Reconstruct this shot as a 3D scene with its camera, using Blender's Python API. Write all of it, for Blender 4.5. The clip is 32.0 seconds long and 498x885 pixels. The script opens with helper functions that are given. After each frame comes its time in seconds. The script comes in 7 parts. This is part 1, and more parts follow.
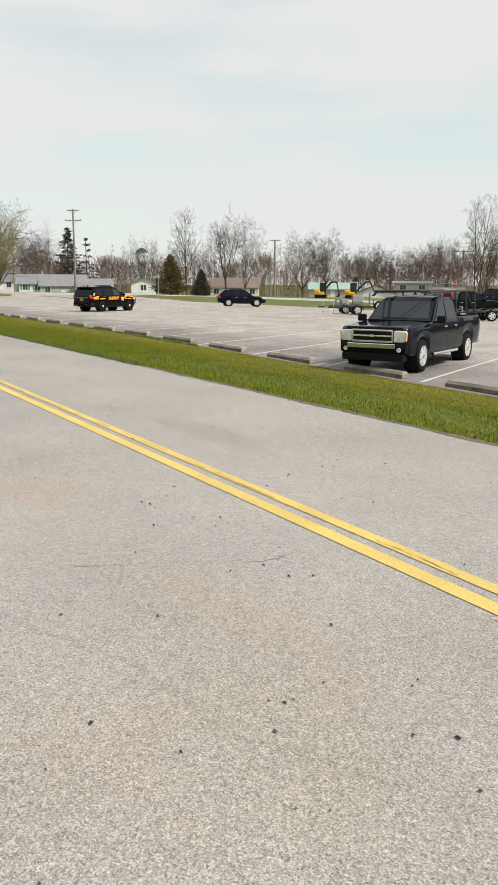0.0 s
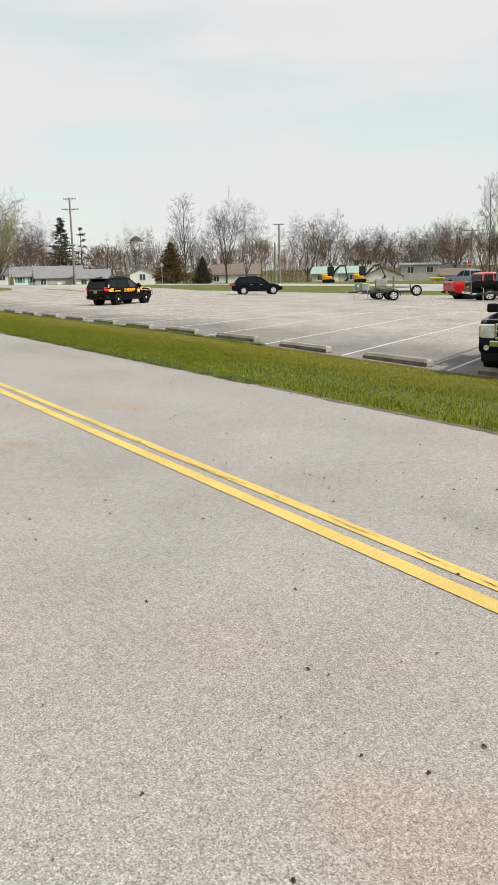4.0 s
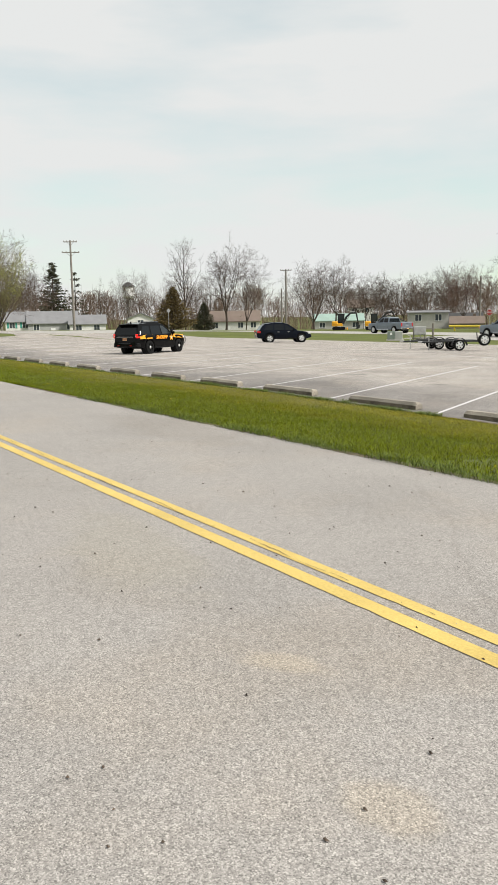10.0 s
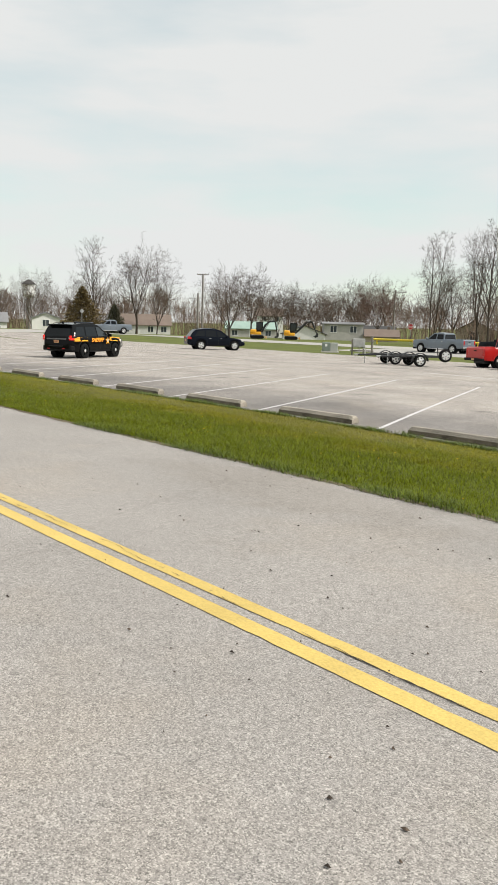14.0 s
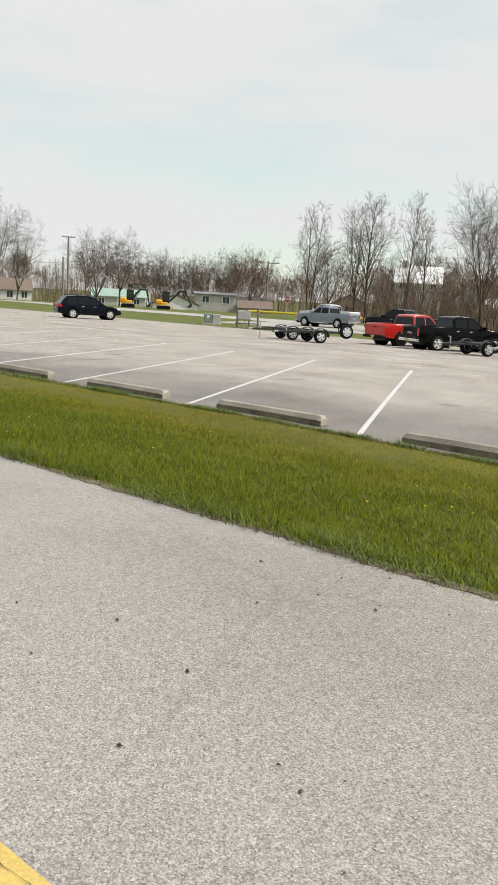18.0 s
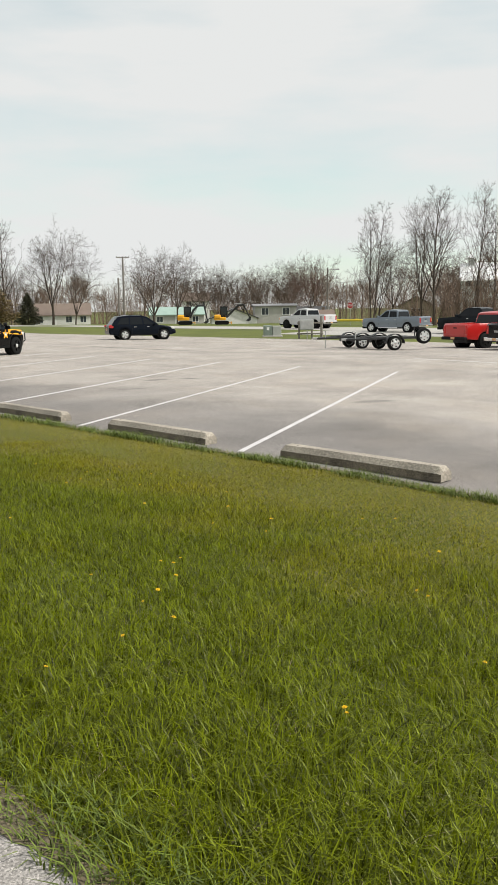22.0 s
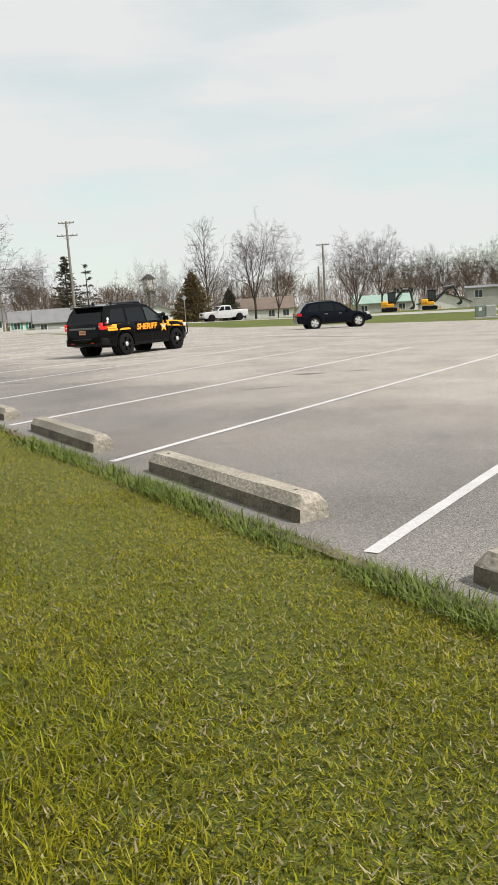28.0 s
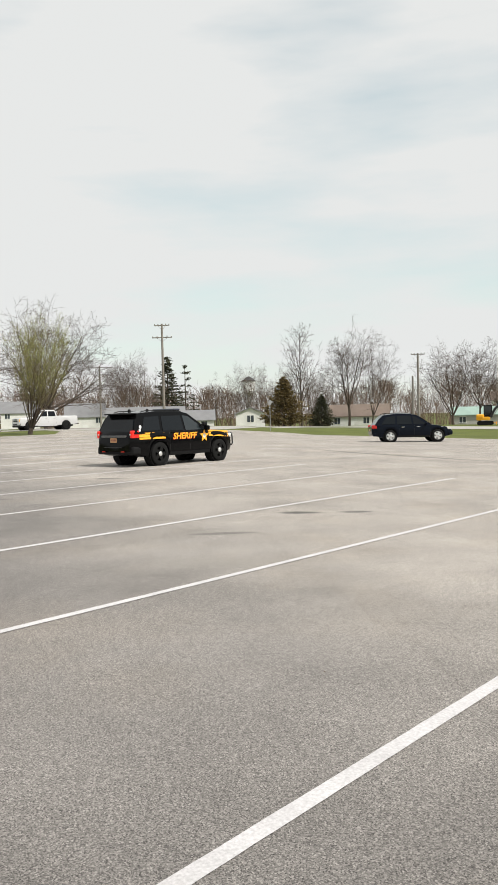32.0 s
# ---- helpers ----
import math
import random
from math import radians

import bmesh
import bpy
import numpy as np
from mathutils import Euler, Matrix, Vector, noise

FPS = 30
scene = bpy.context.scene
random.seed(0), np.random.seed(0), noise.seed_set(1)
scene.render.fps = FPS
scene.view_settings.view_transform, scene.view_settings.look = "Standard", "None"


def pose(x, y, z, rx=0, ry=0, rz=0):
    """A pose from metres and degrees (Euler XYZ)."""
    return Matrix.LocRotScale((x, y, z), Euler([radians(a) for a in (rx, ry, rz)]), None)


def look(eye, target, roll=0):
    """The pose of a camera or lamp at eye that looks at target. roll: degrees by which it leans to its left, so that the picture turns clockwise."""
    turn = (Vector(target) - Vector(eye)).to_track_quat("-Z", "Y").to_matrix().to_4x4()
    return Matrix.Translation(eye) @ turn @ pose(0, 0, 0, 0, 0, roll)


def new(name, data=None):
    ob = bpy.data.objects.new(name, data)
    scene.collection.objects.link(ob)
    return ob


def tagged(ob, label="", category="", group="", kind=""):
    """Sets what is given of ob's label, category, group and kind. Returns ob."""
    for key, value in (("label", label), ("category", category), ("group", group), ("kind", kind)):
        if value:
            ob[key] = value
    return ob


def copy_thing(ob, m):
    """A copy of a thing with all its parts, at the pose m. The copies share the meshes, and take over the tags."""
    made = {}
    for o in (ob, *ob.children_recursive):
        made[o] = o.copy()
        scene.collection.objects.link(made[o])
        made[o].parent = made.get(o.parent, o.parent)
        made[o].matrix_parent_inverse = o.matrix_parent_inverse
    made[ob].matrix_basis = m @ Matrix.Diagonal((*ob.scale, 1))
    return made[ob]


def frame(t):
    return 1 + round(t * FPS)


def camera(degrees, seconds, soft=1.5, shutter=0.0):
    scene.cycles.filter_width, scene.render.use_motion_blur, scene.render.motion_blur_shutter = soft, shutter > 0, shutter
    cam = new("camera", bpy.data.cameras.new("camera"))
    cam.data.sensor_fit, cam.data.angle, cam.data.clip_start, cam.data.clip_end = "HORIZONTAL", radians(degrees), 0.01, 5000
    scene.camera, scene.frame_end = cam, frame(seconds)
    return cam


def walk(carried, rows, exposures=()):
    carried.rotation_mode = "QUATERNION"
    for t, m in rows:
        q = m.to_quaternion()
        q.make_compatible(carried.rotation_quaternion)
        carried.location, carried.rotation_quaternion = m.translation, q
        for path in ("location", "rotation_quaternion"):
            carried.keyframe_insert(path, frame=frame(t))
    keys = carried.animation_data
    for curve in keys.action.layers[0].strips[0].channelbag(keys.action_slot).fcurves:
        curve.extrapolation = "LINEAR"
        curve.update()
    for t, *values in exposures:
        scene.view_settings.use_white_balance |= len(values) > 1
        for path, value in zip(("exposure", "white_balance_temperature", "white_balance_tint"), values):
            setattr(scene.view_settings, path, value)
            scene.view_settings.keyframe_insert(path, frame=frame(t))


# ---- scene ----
PATH = [
    (0.0, 41.140, -24.290, 1.975, 78.851, -0.244, 59.403),
    (0.5, 40.432, -24.304, 1.993, 78.271, -0.901, 58.278),
    (1.0, 39.838, -24.292, 2.011, 78.408, -0.031, 62.380),
    (1.5, 39.218, -24.327, 2.018, 78.532, -0.815, 61.116),
    (2.0, 38.640, -24.336, 2.013, 77.878, 0.066, 61.542),
    (2.5, 38.011, -24.304, 2.012, 79.924, -0.804, 60.458),
    (3.0, 37.566, -24.350, 2.028, 78.418, 1.071, 61.351),
    (3.5, 36.860, -24.302, 2.017, 79.219, -0.544, 61.782),
    (4.0, 36.302, -24.227, 2.039, 77.894, 1.354, 58.690),
    (4.5, 35.582, -24.180, 2.038, 79.655, 0.363, 61.508),
    (6.5, 33.429, -24.434, 2.033, 81.110, -0.654, 59.517),
    (7.0, 32.859, -24.318, 2.044, 80.680, -0.030, 56.176),
    (7.5, 32.189, -24.231, 2.035, 80.994, -0.655, 55.405),
    (8.0, 31.377, -24.235, 2.028, 80.517, -0.779, 53.929),
    (8.5, 30.664, -24.208, 2.012, 80.628, -1.867, 55.093),
    (9.0, 29.984, -24.182, 2.014, 81.088, -0.713, 51.910),
    (9.5, 29.366, -24.211, 2.019, 81.235, -0.174, 54.234),
    (10.0, 28.755, -24.217, 2.029, 81.111, 0.961, 57.376),
    (10.5, 28.157, -24.207, 2.021, 80.290, 0.797, 57.867),
    (11.0, 27.521, -24.185, 2.019, 81.433, 0.263, 52.132),
    (11.5, 26.850, -24.107, 2.027, 81.020, -1.345, 50.169),
    (12.0, 26.175, -24.057, 2.025, 80.736, -2.856, 48.739),
    (12.5, 25.508, -23.954, 1.997, 79.803, -2.211, 54.105),
    (13.0, 24.817, -23.938, 1.978, 80.536, -2.945, 53.227),
    (13.5, 24.139, -23.938, 1.985, 79.468, -1.351, 52.421),
    (14.0, 23.495, -23.952, 1.991, 81.568, -1.396, 50.200),
    (14.5, 22.881, -23.933, 1.979, 81.911, -1.110, 52.472),
    (16.5, 20.619, -23.594, 1.943, 81.953, -0.351, 50.118),
    (17.0, 20.133, -23.152, 1.915, 82.461, -0.728, 44.708),
    (17.5, 19.783, -22.557, 1.909, 82.603, -1.456, 40.942),
    (18.0, 19.510, -22.133, 1.933, 79.820, -2.978, 40.585),
    (18.5, 19.315, -21.686, 1.940, 81.053, -0.321, 35.427),
    (19.0, 19.129, -21.272, 1.923, 80.252, -0.346, 38.376),
    (19.5, 18.863, -20.857, 1.916, 81.212, -1.263, 37.219),
    (20.0, 18.549, -20.367, 1.892, 78.972, -2.096, 37.075),
    (20.5, 18.107, -19.934, 1.869, 79.596, -2.210, 40.235),
    (21.0, 17.652, -19.519, 1.831, 78.000, -1.881, 44.147),
    (21.5, 17.113, -19.229, 1.810, 81.106, -2.238, 42.154),
    (22.0, 16.620, -18.950, 1.800, 80.569, 0.814, 44.781),
    (22.5, 16.189, -18.823, 1.793, 80.935, -0.347, 49.289),
    (23.0, 15.778, -18.720, 1.805, 80.076, 1.085, 51.597),
    (23.5, 15.325, -18.504, 1.788, 81.201, -0.302, 55.260),
    (24.0, 14.852, -18.116, 1.761, 81.935, 1.477, 52.845),
    (24.5, 14.353, -17.700, 1.705, 80.418, 1.580, 57.888),
    (26.5, 13.084, -15.967, 1.526, 84.967, 1.839, 55.988),
    (27.0, 12.845, -15.453, 1.417, 84.055, 2.187, 57.642),
    (27.5, 12.651, -14.903, 1.316, 82.594, 3.605, 53.993),
    (28.0, 12.519, -14.331, 1.260, 80.624, 3.835, 59.467),
    (28.5, 12.337, -13.742, 1.275, 81.567, 2.653, 60.049),
    (29.0, 12.197, -13.259, 1.303, 80.876, 4.388, 74.237),
    (29.5, 12.066, -12.754, 1.306, 80.878, 1.603, 66.820),
    (30.0, 11.892, -12.264, 1.306, 80.752, 0.907, 65.328),
    (30.5, 11.661, -11.973, 1.276, 84.218, 0.965, 67.824),
    (31.0, 11.380, -11.586, 1.347, 84.841, 1.886, 67.914),
    (31.5, 11.284, -11.409, 1.438, 85.118, 1.573, 67.941),
    (32.0, 11.235, -11.341, 1.509, 88.160, 1.412, 66.876),
]
cam = camera(34.38, 32.0)
walk(cam, [(t, pose(x, y, z, a, b, c)) for t, x, y, z, a, b, c in PATH])

# ---- world, sun, exposure ----
SUN_DIR = Vector((0.56, 0.36, 0.76)).normalized()
world = bpy.data.worlds.new("sky")
world.use_nodes = True
scene.world = world
wt = world.node_tree
wt.nodes.clear()
w_out = wt.nodes.new("ShaderNodeOutputWorld")
w_bg = wt.nodes.new("ShaderNodeBackground")
w_sky = wt.nodes.new("ShaderNodeTexSky")
w_sky.sky_type = "NISHITA"
w_sky.sun_disc = False
w_sky.sun_elevation = math.asin(SUN_DIR.z)
w_sky.sun_rotation = math.atan2(SUN_DIR.x, SUN_DIR.y)
w_scale = wt.nodes.new("ShaderNodeVectorMath")
w_scale.operation = "MULTIPLY"
w_scale.inputs[1].default_value = (0.160, 0.196, 0.148)
w_co = wt.nodes.new("ShaderNodeTexCoord")
w_map = wt.nodes.new("ShaderNodeMapping")
w_map.inputs["Scale"].default_value = (1.1, 1.1, 5.0)
w_map.inputs["Rotation"].default_value = (0.0, radians(14), radians(20))
w_noise = wt.nodes.new("ShaderNodeTexNoise")
w_noise.inputs["Scale"].default_value = 2.1
w_noise.inputs["Detail"].default_value = 5
w_noise.inputs["Roughness"].default_value = 0.5
w_ramp = wt.nodes.new("ShaderNodeValToRGB")
w_ramp.color_ramp.elements[0].position = 0.28
w_ramp.color_ramp.elements[0].color = (0.56, 0.56, 0.56, 1)
w_ramp.color_ramp.elements[1].position = 0.52
w_ramp.color_ramp.elements[1].color = (1, 1, 1, 1)
w_mix = wt.nodes.new("ShaderNodeMix")
w_mix.data_type = "RGBA"
w_mix.inputs["B"].default_value = (0.80, 0.812, 0.805, 1)
wt.links.new(w_co.outputs["Generated"], w_map.inputs["Vector"])
wt.links.new(w_map.outputs["Vector"], w_noise.inputs["Vector"])
wt.links.new(w_noise.outputs["Fac"], w_ramp.inputs["Fac"])
wt.links.new(w_ramp.outputs["Color"], w_mix.inputs["Factor"])
wt.links.new(w_sky.outputs["Color"], w_scale.inputs[0])
wt.links.new(w_scale.outputs["Vector"], w_mix.inputs["A"])
wt.links.new(w_mix.outputs["Result"], w_bg.inputs["Color"])
wt.links.new(w_bg.outputs["Background"], w_out.inputs["Surface"])
w_bg.inputs["Strength"].default_value = 1.0

sun = new("sun", bpy.data.lights.new("sun", "SUN"))
sun.data.energy, sun.data.angle, sun.data.color = 4.4, radians(1.0), (1.0, 0.955, 0.89)
sun.matrix_world = look(SUN_DIR * 100, (0, 0, 0))
scene.view_settings.exposure = 0.0


# ---- material tools ----
def mat(name, color, rough=0.6, metal=0.0, noise_scale=0.0, vary=0.15, fine=0.0, fine_scale=0.0, bump=0.0, island=0.0,
        coat=0.0, emit=0.0, random_vary=0.0):
    """A Principled material whose colour varies at two scales, with a bump."""
    m = bpy.data.materials.new(name)
    m.use_nodes = True
    nt = m.node_tree
    b = nt.nodes["Principled BSDF"]
    b.inputs["Base Color"].default_value = (*color, 1)
    b.inputs["Roughness"].default_value = rough
    b.inputs["Metallic"].default_value = metal
    b.inputs["Coat Weight"].default_value = coat
    if emit:
        b.inputs["Emission Color"].default_value = (*color, 1)
        b.inputs["Emission Strength"].default_value = emit
    last = None

    def scaled(fac_socket, low, high, previous):
        mr = nt.nodes.new("ShaderNodeMapRange")
        mr.inputs["From Min"].default_value, mr.inputs["From Max"].default_value = 0.25, 0.75
        mr.inputs["To Min"].default_value, mr.inputs["To Max"].default_value = low, high
        nt.links.new(fac_socket, mr.inputs["Value"])
        v = nt.nodes.new("ShaderNodeVectorMath")
        v.operation = "SCALE"
        if previous is None:
            v.inputs[0].default_value = color
        else:
            nt.links.new(previous, v.inputs[0])
        nt.links.new(mr.outputs["Result"], v.inputs[3])
        return v.outputs["Vector"]

    co = nt.nodes.new("ShaderNodeTexCoord")
    if noise_scale:
        n = nt.nodes.new("ShaderNodeTexNoise")
        n.inputs["Scale"].default_value, n.inputs["Detail"].default_value = noise_scale, 6
        nt.links.new(co.outputs["Object"], n.inputs["Vector"])
        last = scaled(n.outputs["Fac"], 1 - vary, 1 + vary, last)
    if fine:
        n2 = nt.nodes.new("ShaderNodeTexNoise")
        n2.inputs["Scale"].default_value, n2.inputs["Detail"].default_value = fine_scale, 3
        nt.links.new(co.outputs["Object"], n2.inputs["Vector"])
        last = scaled(n2.outputs["Fac"], 1 - fine, 1 + fine, last)
        if bump:
            bp = nt.nodes.new("ShaderNodeBump")
            bp.inputs["Strength"].default_value, bp.inputs["Distance"].default_value = bump, 0.02
            nt.links.new(n2.outputs["Fac"], bp.inputs["Height"])
            nt.links.new(bp.outputs["Normal"], b.inputs["Normal"])
    if island:
        g = nt.nodes.new("ShaderNodeNewGeometry")
        last = scaled(g.outputs["Random Per Island"], 1 - island, 1 + island, last)
    if random_vary:
        oi = nt.nodes.new("ShaderNodeObjectInfo")
        last = scaled(oi.outputs["Random"], 1 - random_vary, 1 + random_vary, last)
    if last is not None:
        nt.links.new(last, b.inputs["Base Color"])
    return m


def paved(name, color, worn, speck, stain_scale, seed, stains_and_tones=(), band=None, blotch=0.10):
    """Asphalt: single stones of many greys, voids, worn and tan patches, cracks, and stained or toned spots (x, y, half
    length, half width, turn, colour, strength).
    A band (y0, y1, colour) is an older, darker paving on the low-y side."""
    m = bpy.data.materials.new(name)
    m.use_nodes = True
    nt = m.node_tree
    N, L = nt.nodes.new, nt.links.new
    b = nt.nodes["Principled BSDF"]
    b.inputs["Roughness"].default_value = 0.93
    b.inputs["Specular IOR Level"].default_value = 0.3
    co = N("ShaderNodeTexCoord")
    mp = N("ShaderNodeMapping")
    mp.inputs["Location"].default_value = (seed, seed * 2.3, 0)
    L(co.outputs["Object"], mp.inputs["Vector"])

    def tex(scale, detail, rough=0.55, out="Fac"):
        n = N("ShaderNodeTexNoise")
        n.inputs["Scale"].default_value, n.inputs["Detail"].default_value, n.inputs["Roughness"].default_value = scale, detail, rough
        L(mp.outputs["Vector"], n.inputs["Vector"])
        return n.outputs[out]

    def ramp(fac, stops):
        r = N("ShaderNodeValToRGB")
        els = r.color_ramp.elements
        while len(els) < len(stops):
            els.new(0.5)
        for e, (p, c) in zip(els, stops):
            e.position, e.color = p, (*c, 1)
        L(fac, r.inputs["Fac"])
        return r.outputs["Color"]

    def mixed(kind, fac, a, c):
        x = N("ShaderNodeMix")
        x.data_type, x.blend_type = "RGBA", kind
        if isinstance(fac, (int, float)):
            x.inputs["Factor"].default_value = fac
        else:
            L(fac, x.inputs["Factor"])
        for sock, v in (("A", a), ("B", c)):
            if isinstance(v, tuple):
                x.inputs[sock].default_value = (*v, 1)
            else:
                L(v, x.inputs[sock])
        return x.outputs["Result"]

    def grey(v):
        return (v, v, v)

    def fade(value, lo, hi, a=0.0, c=1.0):
        r = N("ShaderNodeMapRange")
        r.interpolation_type = "SMOOTHSTEP"
        r.inputs["From Min"].default_value, r.inputs["From Max"].default_value = lo, hi
        r.inputs["To Min"].default_value, r.inputs["To Max"].default_value = a, c
        L(value, r.inputs["Value"])
        return r.outputs["Result"]

    rag = tex(2.2, 6, 0.65)
    base = color
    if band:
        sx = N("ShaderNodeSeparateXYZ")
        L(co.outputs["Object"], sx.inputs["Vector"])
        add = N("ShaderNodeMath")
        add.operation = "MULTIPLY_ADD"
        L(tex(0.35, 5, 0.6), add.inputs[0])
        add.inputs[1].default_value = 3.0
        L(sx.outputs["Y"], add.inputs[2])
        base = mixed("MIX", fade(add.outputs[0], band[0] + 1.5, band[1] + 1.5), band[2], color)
    base = mixed("MULTIPLY", 1.0, base, ramp(tex(stain_scale, 7, 0.62), [(0.3, grey(1 - blotch)), (0.5, grey(1.0)), (0.70, grey(1 + blotch * 0.8))]))
    base = mixed("MIX", ramp(tex(stain_scale * 0.8 + 0.11, 5, 0.6), [(0.48, grey(0.0)), (0.72, grey(0.8))]), base, mixed("MULTIPLY", 1.0, base, worn))
    for x, y, half_l, half_w, turn, tone, strength in stains_and_tones:
        ms = N("ShaderNodeMapping")
        ms.vector_type = "TEXTURE"
        ms.inputs["Location"].default_value = (x, y, 0)
        ms.inputs["Rotation"].default_value = (0, 0, radians(turn))
        ms.inputs["Scale"].default_value = (half_l, half_w, 1000)
        L(co.outputs["Object"], ms.inputs["Vector"])
        ln = N("ShaderNodeVectorMath")
        ln.operation = "LENGTH"
        L(ms.outputs["Vector"], ln.inputs[0])
        rg = N("ShaderNodeMath")
        rg.operation = "MULTIPLY_ADD"
        L(rag, rg.inputs[0])
        rg.inputs[1].default_value = 1.5
        L(ln.outputs["Value"], rg.inputs[2])
        base = mixed("MIX", fade(rg.outputs[0], 1.25, 1.85, strength, 0.0), base, tone)
    vs = N("ShaderNodeTexVoronoi")
    vs.inputs["Scale"].default_value = 185
    L(mp.outputs["Vector"], vs.inputs["Vector"])
    bw = N("ShaderNodeSeparateColor")
    L(vs.outputs["Color"], bw.inputs["Color"])
    stone = ramp(bw.outputs["Red"], [(0.0, grey(1 - speck)), (0.2, grey(1 - speck * 0.5)), (0.6, grey(1.0)), (0.9, grey(1 + speck * 0.6)), (1.0, grey(1 + speck * 1.2))])
    base = mixed("MULTIPLY", 1.0, base, stone)
    pits = ramp(tex(105, 3, 0.6), [(0.33, grey(1 - speck * 0.85)), (0.46, grey(1.0)), (0.60, grey(1.02)), (0.74, grey(1 + speck * 0.45))])
    base = mixed("MULTIPLY", 1.0, base, pits)
    base = mixed("MULTIPLY", 1.0, base, ramp(tex(24, 5, 0.75), [(0.32, grey(0.88)), (0.5, grey(1.0)), (0.68, grey(1.10))]))
    vor = N("ShaderNodeTexVoronoi")
    vor.feature = "DISTANCE_TO_EDGE"
    vor.inputs["Scale"].default_value = 0.16
    wv = N("ShaderNodeMix")
    wv.data_type = "VECTOR"
    wv.inputs["Factor"].default_value = 0.35
    L(mp.outputs["Vector"], wv.inputs["A"])
    L(tex(0.9, 6, 0.6, "Color"), wv.inputs["B"])
    L(wv.outputs["Result"], vor.inputs["Vector"])
    crack = ramp(vor.outputs["Distance"], [(0.0, (0.8, 0.79, 0.78)), (0.0012, (1, 1, 1))])
    base = mixed("MULTIPLY", 0.4, base, crack)
    L(base, b.inputs["Base Color"])
    bp = N("ShaderNodeBump")
    bp.inputs["Strength"].default_value, bp.inputs["Distance"].default_value = 0.22, 0.006
    L(bw.outputs["Red"], bp.inputs["Height"])
    L(bp.outputs["Normal"], b.inputs["Normal"])
    return m


# ---- materials ----
TAN, OIL = (0.31, 0.235, 0.16), (0.07, 0.068, 0.065)
M_ROAD = paved("road_asphalt", (0.312, 0.292, 0.271), (1.04, 0.98, 0.90), 0.48, 0.45, 3.0, [
    # brownish road edge, painted darker in place of a lower exposure
    (17.6, -18.6, 2.6, 0.8, 0, (0.240, 0.215, 0.188), 0.45),
    (25.7, -22.08, 0.30, 0.14, 35, (0.40, 0.345, 0.275), 0.6), (26.86, -22.45, 0.24, 0.16, 20, (0.39, 0.335, 0.265), 0.5),
    (28.36, -22.53, 0.34, 0.20, 60, TAN, 0.7), (28.2, -22.08, 0.34, 0.15, 30, TAN, 0.5), (29.2, -22.9, 1.6, 0.8, 25, (0.315, 0.285, 0.23), 0.5),
    (39.6, -22.75, 1.9, 0.5, 8, (0.30, 0.28, 0.245), 0.3), (40.75, -22.78, 0.3, 0.2, 20, (0.28, 0.235, 0.19), 0.5), (34.9, -22.6, 0.75, 0.42, 30, (0.335, 0.272, 0.22), 0.5), (37.6, -22.4, 0.8, 0.3, 10, (0.32, 0.275, 0.225), 0.4),
    (33.2, -20.2, 1.2, 0.35, 5, (0.23, 0.22, 0.205), 0.5), (26.6, -20.3, 0.8, 0.3, 10, TAN, 0.4), (23.4, -21.9, 1.3, 0.5, -8, (0.31, 0.285, 0.24), 0.5)])
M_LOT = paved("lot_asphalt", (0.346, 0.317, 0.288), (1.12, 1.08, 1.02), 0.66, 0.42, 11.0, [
    (0.10, -5.72, 0.42, 0.20, 58, OIL, 0.85), (0.47, -4.98, 0.30, 0.13, 58, OIL, 0.7), (-9.35, -6.55, 0.5, 0.2, 50, OIL, 0.6), (-5.3, -9.8, 0.35, 0.16, 50, OIL, 0.6),
    (1.5, -7.6, 0.5, 0.12, 70, OIL, 0.5), (12.1, -7.0, 0.35, 0.10, 20, OIL, 0.6), (7.4, -6.3, 0.5, 0.2, 60, (0.14, 0.135, 0.125), 0.6), (3.4, -8.4, 0.9, 0.4, 60, (0.29, 0.27, 0.245), 0.5),
    (-14.0, 5.0, 7.5, 0.22, -1, (0.11, 0.107, 0.103), 0.75), (14.0, 4.6, 6.0, 0.25, -2, (0.18, 0.172, 0.163), 0.6), (-3.0, 7.8, 6.0, 0.3, 2, (0.20, 0.19, 0.18), 0.6)],
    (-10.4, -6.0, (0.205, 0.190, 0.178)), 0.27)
M_FAR_ROAD = paved("far_road_concrete", (0.37, 0.355, 0.33), (1.08, 1.06, 1.02), 0.2, 0.1, 7.0)
M_LAWN = mat("lawn", (0.082, 0.099, 0.007), 0.95, noise_scale=0.35, vary=0.25, fine=0.38, fine_scale=30, bump=0.5)
M_WHITE_LINE = mat("white_line_paint", (0.525, 0.508, 0.510), 0.85, noise_scale=2.5, vary=0.1, fine=0.2, fine_scale=80, bump=0.2)
M_YELLOW_LINE = mat("yellow_line_paint", (0.54, 0.395, 0.115), 0.85, noise_scale=1.7, vary=0.14, fine=0.16, fine_scale=75, bump=0.25)
M_KERB = mat("weathered_concrete", (0.28, 0.25, 0.205), 0.92, noise_scale=3.0, vary=0.28, fine=0.3, fine_scale=38, bump=0.6, random_vary=0.12)

# kerb side tone: moss, with the shade of the sides mixed into the colour
M_KERB_MOSS_SHADE = mat("mossy_shade_toned_concrete", (0.13, 0.11, 0.08), 0.95, noise_scale=5.0, vary=0.45, fine=0.4, fine_scale=45, bump=0.7)


